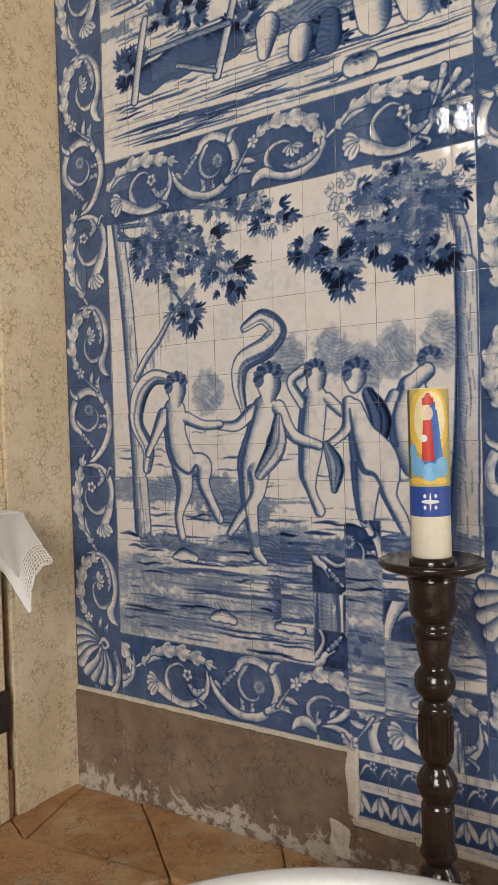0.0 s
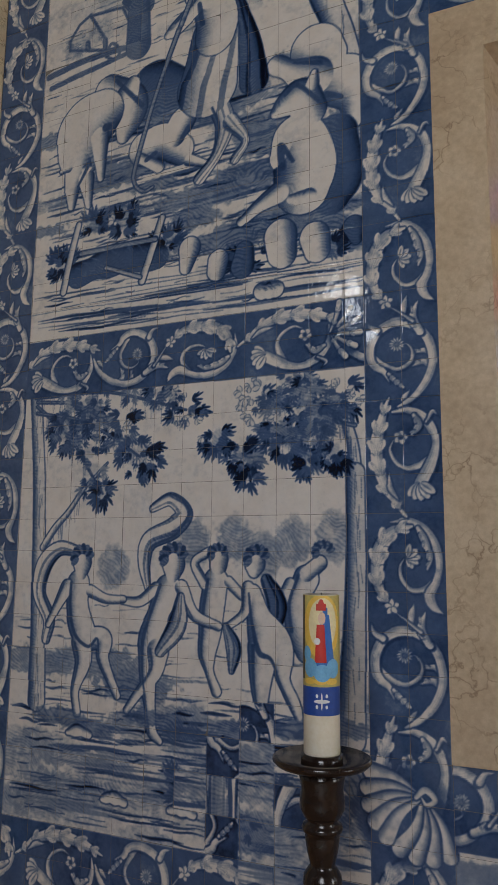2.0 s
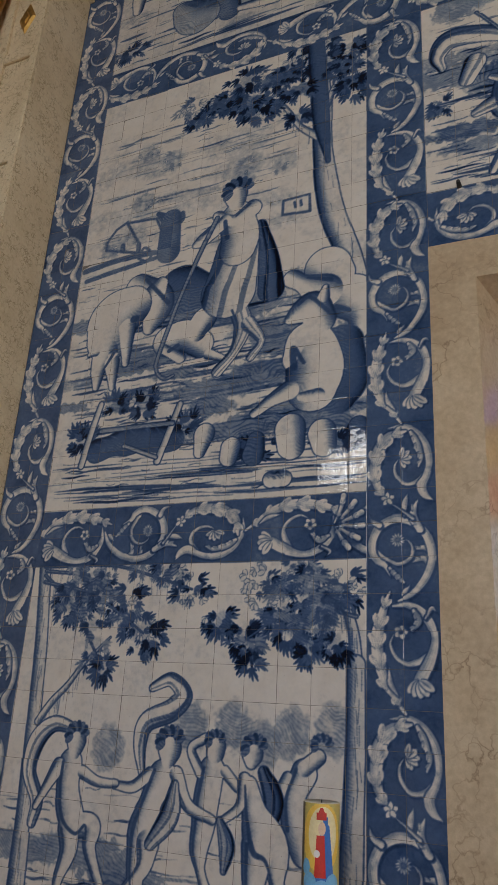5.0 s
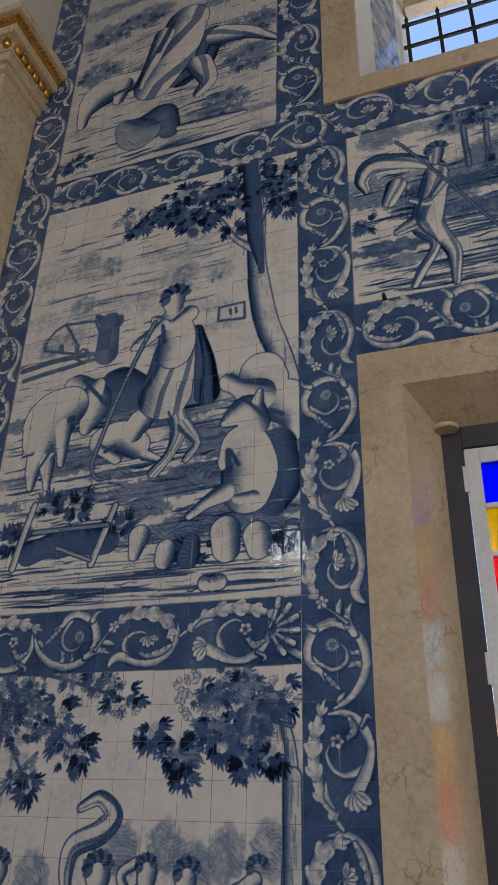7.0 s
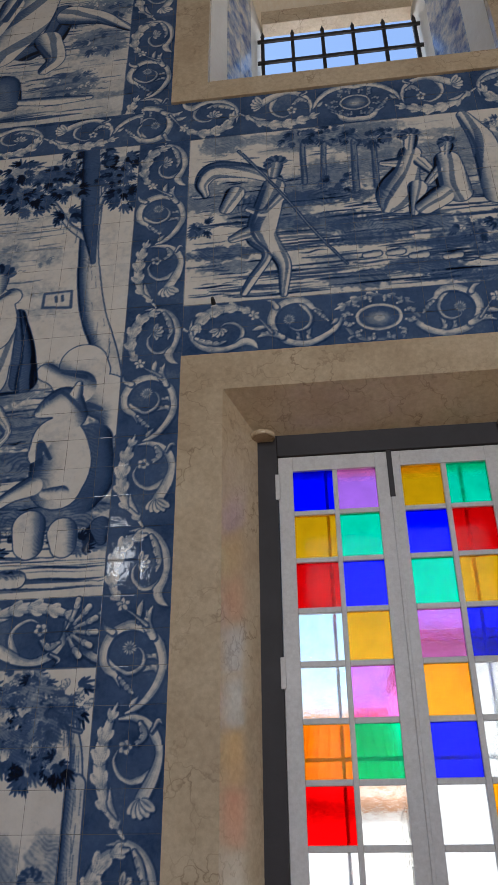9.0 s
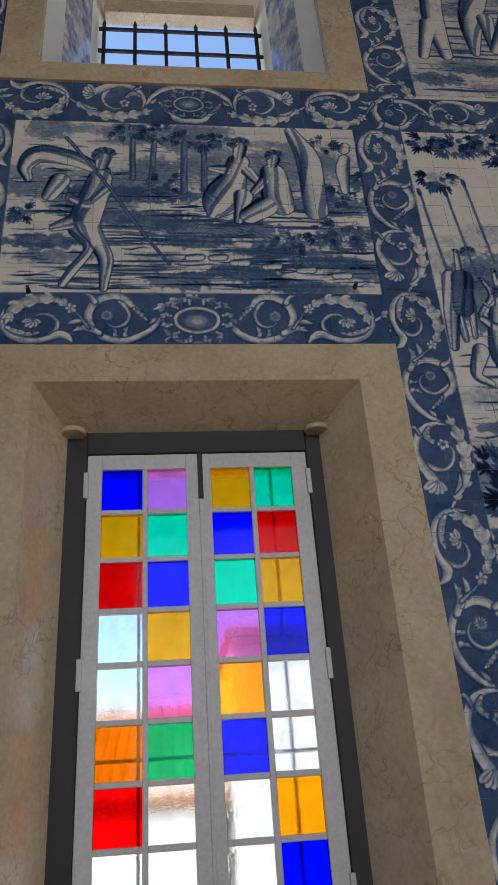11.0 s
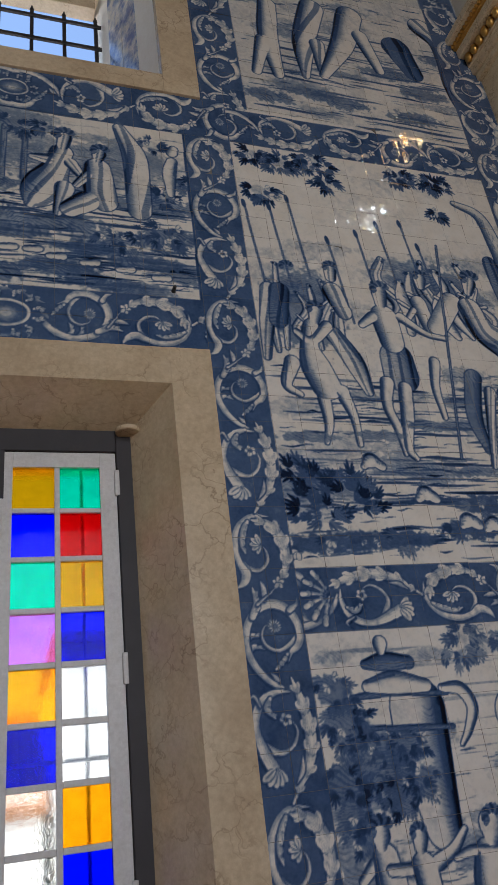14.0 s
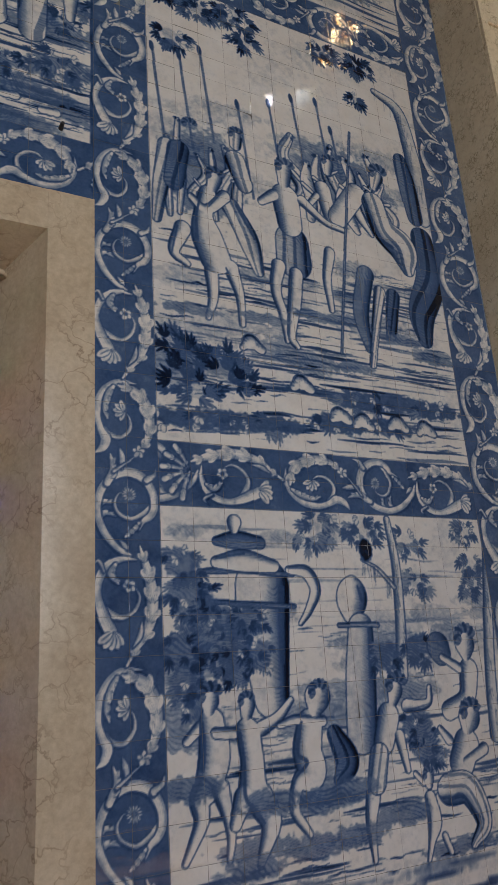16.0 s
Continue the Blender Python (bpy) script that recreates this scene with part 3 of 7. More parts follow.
def candle():
    r, z0, z1 = 0.0495, 1.404, 1.824
    c = tagged(new("candle"), "thick cream candle painted with a haloed figure and a blue band", "candle")
    body = part("wax_body", lathe([(r * 0.97, z0), (r, z0 + 0.004), (r, z1 - 0.004), (r * 0.96, z1), (0.01, z1 - 0.008)], 48, (CX, CY, 0)), MAT_WAX, c)
    toward = math.atan2(0.66 - CY, -0.5 - CX)

    def patch(name, a0, a1, za, zb, lift, mat, shape=None, label=""):
        """A painted skin on the candle: angles in degrees about the side that faces the room."""
        b = bmesh.new()
        nx, nz = 64, 56
        g = [[b.verts.new((CX + (r + lift) * math.cos(toward + radians(a0 + (a1 - a0) * i / nx)), CY + (r + lift) * math.sin(toward + radians(a0 + (a1 - a0) * i / nx)), za + (zb - za) * j / nz)) for i in range(nx + 1)] for j in range(nz + 1)]
        for j in range(nz):
            for i in range(nx):
                u, v = (i + 0.5) / nx * 2 - 1, (j + 0.5) / nz * 2 - 1
                if shape is None or shape(u, v):
                    b.faces.new((g[j][i], g[j][i + 1], g[j + 1][i + 1], g[j + 1][i])).smooth = True
        for v in [v for v in b.verts if not v.link_faces]:
            b.verts.remove(v)
        part(name, b, mat, body, label)

    def paint(name, col):
        return surface(name, [(0.3, tuple(v * 0.8 for v in col)), (0.7, col)], 30, 160, (0.3, 0.5), 0.0006)

    blue, gold, red, sky_b, dark, white, olive = (paint(n, q) for n, q in (("paint_blue", (0.02, 0.07, 0.32)), ("paint_yellow", (0.85, 0.55, 0.10)), ("paint_red", (0.55, 0.03, 0.02)), ("paint_sky", (0.18, 0.45, 0.72)), ("paint_dark", (0.10, 0.08, 0.05)), ("paint_white", (0.82, 0.82, 0.80)), ("paint_olive", (0.55, 0.45, 0.14))))
    oval = lambda u, v: u * u + v * v < 1
    patch("blue_band", -180, 180, 1.508, 1.582, 0.0006, blue)
    patch("painted_ground", -120, 120, 1.582, 1.822, 0.0006, olive)
    patch("painted_halo", -64, 64, 1.66, 1.821, 0.0011, gold, lambda u, v: u * u + (v * 0.96) ** 2 < 1)
    patch("painted_halo_core", -42, 50, 1.68, 1.815, 0.0015, paint("paint_cream", (0.86, 0.74, 0.42)), oval)
    patch("painted_dark_edge", -92, -62, 1.60, 1.822, 0.0012, dark)
    patch("painted_cloak", -22, 52, 1.635, 1.79, 0.0020, paint("paint_cloak", (0.04, 0.16, 0.50)), lambda u, v: abs(u + 0.1) < 0.25 + 0.36 * (1 - v) / 2 * 1.6 and (v < 0.75 or abs(u + 0.1) < 0.2))
    patch("painted_robe", -24, 18, 1.645, 1.745, 0.0025, red, lambda u, v: abs(u) < 0.55 + 0.3 * (1 - v) / 2)
    patch("painted_oval", -10, 12, 1.745, 1.778, 0.0026, paint("paint_rose", (0.75, 0.52, 0.38)), oval)
    patch("painted_crown", -16, 14, 1.782, 1.812, 0.0026, red, lambda u, v: v < 0.2 or abs(u) < 0.75 - 0.5 * v)
    patch("painted_scroll", -22, -4, 1.692, 1.710, 0.0030, white, oval)
    for a, z, w, h in ((-36, 1.632, 22, 0.05), (2, 1.618, 26, 0.045), (36, 1.63, 22, 0.05), (-48, 1.668, 14, 0.04)):
        patch("painted_cloud", a - w, a + w, z - h / 2, z + h / 2, 0.0028, sky_b, oval)
    for a in (-40, -5, 32):
        patch("painted_curl", a - 20, a + 20, 1.588, 1.604, 0.0020, gold, oval)
    za = 1.545
    patch("star", -2.5, 2.5, za - 0.022, za + 0.022, 0.0012, white, oval)
    patch("star", -25, 25, za - 0.005, za + 0.005, 0.0013, white, oval)
    for sa in (-1, 1):
        for sz in (-1, 1):
            patch("star", sa * 15 - 4, sa * 15 + 4, za + sz * 0.014 - 0.005, za + sz * 0.014 + 0.005, 0.0012, white, oval)
    part("wick", lathe([(0.002, z1 - 0.01), (0.0015, z1 + 0.004)], 8, (CX, CY, 0)), MAT_IRON, c)


candle()


def altar():
    a = tagged(new("side_altar"), "stone side altar against the pilaster", "altar")
    part("altar_body", rough_up(box(-4.3, -2.98, 2.2, 2.6, FLOOR, 1.38, 0.01), 0.004, 3), MAT_PILASTER, a)
    part("altar_top", box(-4.35, -2.93, 2.15, 2.62, 1.38, 1.425, 0.008), MAT_STONE, a)
    part("step", rough_up(box(-4.5, -2.99, 2.1, 2.63, FLOOR - 0.01, 0.36, 0.012), 0.006, 4), MAT_FLOOR, a)
    # no hollow here: a solid near-black block whose colour gives the opening's shade
    part("opening_shade_block", box(-3.2, -2.975, 2.3, 2.603, 0.53, 0.70, 0.002), MAT_IRON, a)
    part("altar_ledge", box(-3.6, -2.985, 2.603, 2.645, 1.425, 1.52, 0.012), MAT_PILASTER, a)
    part("carved_panel", box(-3.6, -3.0, 2.612, 2.644, 1.52, 2.1, 0.008), MAT_PILASTER, a)
    cl = tagged(new("altar_cloth"), "white linen altar cloth with a scalloped lace edge", "cloth")
    def fall(f, v):
        """A point of the hanging end: f from front to back, v from the table's edge to the hem."""
        drop = 0.20 + 0.17 * max(0.0, math.sin(f * 9.0 - 5.6)) ** 2
        out = (0.03 + 0.12 * f) * v ** 1.3 + 0.022 * math.sin(f * 26) * v
        return (-2.925 + 0.065 * f + out, 2.15 + 0.47 * f + 0.012 * math.sin(f * 20) * v, 1.434 - drop * v - 0.004 * (1 - v))

    b = bmesh.new()
    nx, nz = 60, 24
    grid = [[b.verts.new(fall(i / nx, 0.66 * j / nz)) for i in range(nx + 1)] for j in range(nz + 1)]
    for j in range(nz):
        for i in range(nx):
            b.faces.new((grid[j][i], grid[j][i + 1], grid[j + 1][i + 1], grid[j + 1][i])).smooth = True
    bmesh.ops.solidify(b, geom=b.faces[:], thickness=0.002)
    drop = part("cloth_drop", b, MAT_CLOTH, cl)
    part("cloth_top", box(-4.34, -2.86, 2.148, 2.6, 1.4255, 1.4345, 0.003), MAT_CLOTH, cl)
    lace = bmesh.new()
    m = 84                                         # openwork: threads both ways, then scallops

    def thread(f0, v0, f1, v1, w=0.0016):
        a, c = Vector(fall(f0, v0)), Vector(fall(f1, v1))
        n = (c - a).cross(Vector((1, -0.8, 0))).normalized() * w
        lace.faces.new([lace.verts.new(p) for p in (a - n, a + n, c + n, c - n)])

    for i in range(m):
        f = i / m
        for k in range(7):
            v = 0.65 + 0.045 * k
            thread(f, v, f + 1 / m, v)
            thread(f, v, f + (0.3 / m if k % 2 else 0), v + 0.045)
        if i % 3 == 0:
            for s in range(8):
                a0, a1 = math.pi * s / 8, math.pi * (s + 1) / 8
                for r in (0.022, 0.013):
                    thread(f + r * math.cos(a0), 0.95 + 2.6 * r * math.sin(a0), f + r * math.cos(a1), 0.95 + 2.6 * r * math.sin(a1), 0.0022)
    tagged(part("lace_edge", lace, MAT_CLOTH, drop, "white crocheted lace edging"), kind="stuff")


altar()


def basin():
    """Round white basin on a pedestal."""
    b = tagged(new("stone_basin"), "round white-rimmed stone basin with a cream inside", "basin")
    at = (-0.86, 1.352, 0)
    part("bowl", lathe([(0.16, 0.50), (0.36, 0.58), (0.54, 0.72), (0.605, 0.84), (0.616, 0.885), (0.612, 0.898), (0.604, 0.90), (0.578, 0.899), (0.570, 0.892), (0.565, 0.875)], 64, at), MAT_ENAMEL, b)
    part("bowl_inside", lathe([(0.568, 0.886), (0.52, 0.884), (0.02, 0.883)], 64, at), MAT_CREAM, b, "cream speckled inside")
    part("pedestal", lathe([(0.26, FLOOR - 0.01), (0.26, 0.22), (0.16, 0.27), (0.13, 0.40), (0.16, 0.505)], 40, at), MAT_ENAMEL, b)


basin()

# outside the tall window: a clay-tiled roof and an added, taller white front
out = tagged(new("neighbour_house"), "low white house with a clay tile roof outside the window", "house")
part("house_wall", box(-8, 0.6, 13.0, 17, -1, 2.6), MAT_LIME, out)
rf = bmesh.new()
n = 43
for i in range(n):
    x = -8 + 8.8 * i / n
    m = Matrix.Translation((x, 15.0, 3.3)) @ Matrix.Rotation(radians(24), 4, "X") @ Matrix.Rotation(radians(90), 4, "X")
    bmesh.ops.create_cone(rf, cap_ends=True, segments=10, radius1=0.11, radius2=0.11, depth=4.6, matrix=m)
part("roof", rf, MAT_ROOF, out)
# made-up sunlit front, there to fill the right leaf's clear panes with white
tall = tagged(new("white_pane_backdrop"), "added tall limewashed front that whitens the right-hand panes", "house")
part("house_wall", box(0.8, 9, 12.0, 17, -1, 4.6), MAT_LIME, tall)
part("eaves", box(0.7, 9, 11.85, 17, 4.6, 4.75, 0.02), MAT_ROOF, tall)
yard = tagged(part("ground", box(-60, 60, 3.76, 80, -1.2, -1.0), MAT_LIME), "pale paved yard outside", "ground", kind="structure")


def hanging_glint_lamp(x, y, z, colour, power, bulbs):
    """A lamp on a long rod, out of view: brass ring with small glowing bulbs."""
    h = tagged(new("hanging_glint_lamp"), "unseen brass hanging lamp with small lit bulbs, for tile glints", "lamp")
    part("rod", lathe([(0.008, z + 0.1), (0.008, 13.0)], 10, (x, y, 0)), MAT_IRON, h)
    part("ring", lathe([(0.02, z + 0.10), (0.14, z + 0.06), (0.15, z + 0.03), (0.12, z + 0.02), (0.02, z + 0.05)], 28, (x, y, 0)), MAT_GOLD, h)
    m = material("bulb_glow", (0.9, 0.85, 0.75))
    p = m.node_tree.nodes["Principled BSDF"]
    p.inputs["Emission Color"].default_value, p.inputs["Emission Strength"].default_value = (*colour, 1), power
    for i in range(bulbs):
        a = 2 * math.pi * i / bulbs + 0.6
        part("bulb", lathe([(0.008, 0.0), (0.028, 0.03), (0.030, 0.05), (0.018, 0.075), (0.004, 0.08)], 14, (x + 0.12 * math.cos(a), y + 0.12 * math.sin(a), z - 0.07)), m, h, "lit bulb")


# the cool lamp is added in place of a high window's glint; the warm one is a lamp
hanging_glint_lamp(4.0, -0.1, 8.2, (0.85, 0.95, 1.0), 26, 2)
hanging_glint_lamp(4.08, 0.84, 8.3, (1.0, 0.72, 0.38), 14, 3)


def peg(x, z):
    """A short iron peg in the tiles."""
    b = bmesh.new()
    bmesh.ops.create_cone(b, cap_ends=True, segments=12, radius1=0.011, radius2=0.008, depth=0.04, matrix=Matrix.Translation((x, 2.982, z)) @ Matrix.Rotation(radians(90), 4, "X"))
    tagged(part("wall_peg", b, MAT_IRON), "short dark iron peg set in the tiles", "peg", "pegs over the window")


peg(-0.74, 4.235)
peg(0.74, 4.27)

# ---- painted tiles: cobalt pigment brushed on a white glaze ----
PX = 0.0027
CXO, CZO = XL - 0.02, 0.30
CW, CH = int((XR - XL + 0.04) / PX), int((7.7 - CZO) / PX)
nprng = np.random.RandomState(7)
rng = random.Random(11)


def soft_noise(h, w, cell, seed):
    """Smooth random field, 0 to 1."""
    r = np.random.RandomState(seed)
    gh, gw = h // cell + 3, w // cell + 3
    g = r.rand(gh, gw).astype(np.float32)
    yy, xx = np.arange(h) / cell, np.arange(w) / cell
    i, j = yy.astype(int), xx.astype(int)
    a, b = (yy - i)[:, None], (xx - j)[None, :]
    a, b = a * a * (3 - 2 * a), b * b * (3 - 2 * b)
    return (g[i][:, j] * (1 - a) + g[i + 1][:, j] * a) * (1 - b) + (g[i][:, j + 1] * (1 - a) + g[i + 1][:, j + 1] * a) * b


class Canvas:
    def __init__(self, w, h, x0, z0, tone):
        self.d = np.full((h, w), tone, np.float32)
        self.x0, self.z0, self.w, self.h = x0, z0, w, h

    def window(self, xa, xb, za, zb):
        i0, i1 = max(0, int(xa)), min(self.w, int(xb) + 2)
        j0, j1 = max(0, int(za)), min(self.h, int(zb) + 2)
        return (i0, i1, j0, j1) if i1 > i0 and j1 > j0 else None


def smooth_path(pts, step=1.6):
    """Catmull-Rom through the points (x, z, half width), in pixels."""
    p = np.array(pts, float)
    if len(p) == 2:
        p = np.array([p[0], p.mean(0), p[1]])
    q = np.vstack([2 * p[0] - p[1], p, 2 * p[-1] - p[-2]])
    out = []
    for k in range(1, len(q) - 2):
        n = max(2, int(np.hypot(*(q[k + 1] - q[k])[:2]) / step))
        t = np.linspace(0, 1, n, endpoint=False)[:, None]
        a, b, c, d = q[k - 1], q[k], q[k + 1], q[k + 2]
        out.append(0.5 * (2 * b + (c - a) * t + (2 * a - 5 * b + 4 * c - d) * t ** 2 + (3 * b - a - 3 * c + d) * t ** 3))
    out.append(p[-1:])
    return np.vstack(out)


def ribbon(c, pts, tone=0.08, shade=0.4, line=0.9, side=1, lw=1.1, alpha=1.0, folds=0):
    """A brushed band through (x, z, half width) in metres: filled, shaded on one side and outlined."""
    p = smooth_path([((x - c.x0) / PX, (z - c.z0) / PX, max(w / PX, 0.5)) for x, z, w in pts])
    m = p[:, 2].max() + 4
    win = c.window(p[:, 0].min() - m, p[:, 0].max() + m, p[:, 1].min() - m, p[:, 1].max() + m)
    if not win:
        return
    i0, i1, j0, j1 = win
    X, Z = np.meshgrid(np.arange(i0, i1, dtype=np.float32), np.arange(j0, j1, dtype=np.float32))
    best = np.full(X.shape, 1e9, np.float32)
    side_at, along = np.zeros_like(best), np.zeros_like(best)
    tan = np.gradient(p[:, :2], axis=0)
    tan /= np.linalg.norm(tan, axis=1)[:, None] + 1e-9
    for k, (x, z, w) in enumerate(p):
        dx, dz = X - x, Z - z
        e = np.sqrt(dx * dx + dz * dz) - w
        n = e < best
        best[n] = e[n]
        side_at[n] = ((tan[k, 0] * dz - tan[k, 1] * dx) / max(w, 1))[n]
        along[n] = k
    inside = np.clip(0.5 - best, 0, 1) * alpha
    sh = np.clip(side * side_at * 0.8 + 0.18, 0, 1) ** 2.0
    fill = tone + shade * sh
    if folds:
        fill = fill + 0.28 * (np.sin(side_at * folds + along * 0.05) > 0.55)
    d = c.d[j0:j1, i0:i1]
    d[:] = d * (1 - inside) + fill * inside
    if line:
        o = np.exp(-(best / lw) ** 2) * line
        np.maximum(d, o, out=d)


def wash(c, x, z, rx, rz, tone, alpha=0.8, seed=0, ragged=0.5):
    """A thin ragged patch of colour."""
    win = c.window((x - rx * 1.5 - c.x0) / PX, (x + rx * 1.5 - c.x0) / PX, (z - rz * 1.5 - c.z0) / PX, (z + rz * 1.5 - c.z0) / PX)
    if not win:
        return
    i0, i1, j0, j1 = win
    X, Z = np.meshgrid(np.arange(i0, i1) * PX + c.x0, np.arange(j0, j1) * PX + c.z0)
    n = soft_noise(j1 - j0, i1 - i0, 9, seed) * 0.6 + soft_noise(j1 - j0, i1 - i0, 4, seed + 1) * 0.4
    r = np.sqrt(((X - x) / rx) ** 2 + ((Z - z) / rz) ** 2) + (n - 0.5) * 2 * ragged
    a = np.clip((1.0 - r) * 4, 0, 1) * alpha
    d = c.d[j0:j1, i0:i1]
    d[:] = d * (1 - a) + (tone + 0.25 * (n - 0.5)) * a


def leaf(c, x, z, ang, length, width, tone, edge=0.0):
    """One small almond-shaped touch of the brush."""
    win = c.window((x - length - c.x0) / PX, (x + length - c.x0) / PX, (z - length - c.z0) / PX, (z + length - c.z0) / PX)
    if not win:
        return
    i0, i1, j0, j1 = win
    X, Z = np.meshgrid(np.arange(i0, i1) * PX + c.x0 - x, np.arange(j0, j1) * PX + c.z0 - z)
    u, v = X * math.cos(ang) + Z * math.sin(ang), -X * math.sin(ang) + Z * math.cos(ang)
    t = np.clip(u / length, 0, 1)
    w = width * np.sqrt(np.clip(t * (1 - t) * 4, 0, 1))
    e = np.where((u > 0) & (u < length), np.abs(v) - w, 9)
    a = np.clip(0.5 - e / PX, 0, 1)
    d = c.d[j0:j1, i0:i1]
    d[:] = d * (1 - a) + tone * a
    if edge:
        o = np.clip(1 - np.abs(e / PX) / 1.1, 0, 1) * edge
        np.maximum(d, o, out=d)


def foliage(c, x, z, rx, rz, n, tone=0.85, size=0.045, light=0.0, droop=-1.2):
    """A clump of fingered sprigs that point outwards and hang, dark over pale."""
    size *= 0.80
    if light < 0.3:
        wash(c, x, z, rx * 0.75, rz * 0.8, tone * 0.55, 0.35, int(abs(x * 977 + z * 613)) % 9999, 0.5)
    for k in range(max(3, int(n * 0.42))):
        a = rng.uniform(0, 2 * math.pi)
        r = rng.random() ** 0.55
        lx, lz = x + rx * r * math.cos(a), z + rz * r * math.sin(a)
        up = -1 if droop <= 0 else 1
        ang = math.atan2(math.sin(a) * 0.8 + up * 0.75, math.cos(a) * 1.1) + rng.uniform(-0.5, 0.5)
        s = size * rng.uniform(0.75, 1.3)
        if rng.random() < light:
            for d in (-0.9, 0.0, 0.9):
                leaf(c, lx, lz, ang + d + rng.uniform(-0.3, 0.3), s * 0.7, s * 0.24, 0.13, 0.62)
            continue
        t = min(1.0, tone * rng.choice((0.62, 0.8, 1.0, 1.12)))
        for d, f in ((-0.95, 0.5), (-0.55, 0.72), (-0.22, 0.95), (0.12, 1.1), (0.42, 0.85), (0.8, 0.55)):
            leaf(c, lx, lz, ang + d + rng.uniform(-0.12, 0.12), s * f * 1.35, s * 0.11, t)


def hatch(c, x0, x1, z0, z1, n, tone=0.5, width=0.004, length=0.35, slope=0.0):
    """Long, wavering, near-level strokes, as of ground and water."""
    for _ in range(n):
        w = length * rng.uniform(0.4, 1.4)
        x, z = rng.uniform(x0, max(x0 + 0.01, x1 - w * 0.6)), rng.uniform(z0, z1)
        e = min(x + w, x1)
        k = rng.uniform(0.4, 1.5) * width
        ribbon(c, [(x, z, k * 0.3), (x + (e - x) * 0.35, z + rng.uniform(-0.006, 0.006) + slope * (e - x) * 0.35, k), (x + (e - x) * 0.7, z + rng.uniform(-0.006, 0.006) + slope * (e - x) * 0.7, k * 0.8), (e, z + slope * (e - x), k * 0.2)], min(1.0, tone * rng.uniform(0.7, 1.6)), 0.0, 0)


def trunk(c, pts, tone=0.12, shade=0.65, side=-1):
    ribbon(c, pts, tone, shade, 0.75, side)
    for _ in range(int(8 * len(pts))):
        k = rng.randrange(len(pts) - 1)
        f = rng.random()
        a, b = pts[k], pts[k + 1]
        x, z = a[0] + (b[0] - a[0]) * f + rng.uniform(-1, 1) * a[2] * 0.7, a[1] + (b[1] - a[1]) * f
        ribbon(c, [(x, z, 0.0012), (x + rng.uniform(-0.008, 0.008), z - rng.uniform(0.03, 0.09), 0.0012)], 0.6, 0, 0)


def form(c, pts, tone=0.07, shade=0.42, side=1, folds=0, line=0.8):
    """A plain rounded pale shape: soft deep shade along one side, a few hatches, a fine contour."""
    p = smooth_path([(x / PX, z / PX, w / PX) for x, z, w in pts], 3)
    f0, f1 = rng.uniform(0, 6), rng.uniform(1.5, 2.6)
    n = max(len(p) - 1, 1)
    q = [(x * PX, z * PX, w * PX * (1.14 + 0.12 * math.sin(f0 + f1 * 6.28 * k / n))) for k, (x, z, w) in enumerate(p)]
    wide = max(w for _, _, w in q)
    ribbon(c, q, tone, shade * 1.25, line, side, 1.0, folds=folds)
    tan = np.gradient(np.array([(x, z) for x, z, w in q]), axis=0)
    tan /= np.linalg.norm(tan, axis=1)[:, None] + 1e-9
    nrm = np.stack([-tan[:, 1], tan[:, 0]], 1) * side
    k0, k1 = sorted((rng.uniform(0.0, 0.3), rng.uniform(0.65, 1.0)))
    a, b = int(k0 * n), int(k1 * n) + 1
    edge = [(x + m[0] * w * 0.84, z + m[1] * w * 0.84, max(w * 0.13, 0.0016) * math.sin(math.pi * (0.12 + 0.76 * k / max(b - a, 1)))) for k, ((x, z, w), m) in enumerate(zip(q[a:b], nrm[a:b]))]
    if len(edge) > 3:
        ribbon(c, edge[::3] if len(edge) > 12 else edge, 0.86, 0.1, 0)
    if wide > 0.03:
        for _ in range(int(wide * 260)):
            k = rng.randrange(len(q))
            (x, z, w), m, t = q[k], nrm[k], tan[k]
            u, v = rng.uniform(0.0, 0.5), rng.uniform(-0.5, 0.5)
            ribbon(c, [(x + m[0] * w * u + t[0] * w * v, z + m[1] * w * u + t[1] * w * v, 0.001), (x + m[0] * w * (u + 0.25) + t[0] * w * (v - 0.2), z + m[1] * w * (u + 0.25) + t[1] * w * (v - 0.2), 0.0026), (x + m[0] * w * (u + 0.42) + t[0] * w * (v - 0.5), z + m[1] * w * (u + 0.42) + t[1] * w * (v - 0.5), 0.001)], 0.52, 0, 0)


def figure(c, limbs, tone=0.07, shade=0.45, side=1, folds=0, line=0.82):
    """One plain pale body of several rounded limbs: a single contour round all, soft shade inside."""
    for q in limbs:
        ribbon(c, [(x, z, w + 0.0042) for x, z, w in q], line, 0, 0)
    for q in limbs:
        ribbon(c, [(x, z, w + 0.0006) for x, z, w in q], tone, shade * 1.35, 0, side, folds=folds)
    for q in limbs:                                  # a darker core of shade inside the contour
        if len(q) > 2 and tone < 0.3:
            e = []
            for (x, z, w), (x2, z2, w2) in zip(q, q[1:]):
                d = math.hypot(x2 - x, z2 - z) + 1e-6
                e.append((x - (z2 - z) / d * side * w * 0.72, z + (x2 - x) / d * side * w * 0.72, max(0.0014, w * 0.13)))
            ribbon(c, e, 0.72, 0, 0, alpha=0.8)


def cap(c, x, z, r):
    """A dark mop on top of a plain shape."""
    for k in range(9):
        a = radians(-10 + 25 * k)
        leaf(c, x + r * 0.45 * math.cos(a), z + r * 0.3 * math.sin(a), a + 0.6, r * 0.95, r * 0.26, 0.45 + 0.3 * (k % 2), 0.75)


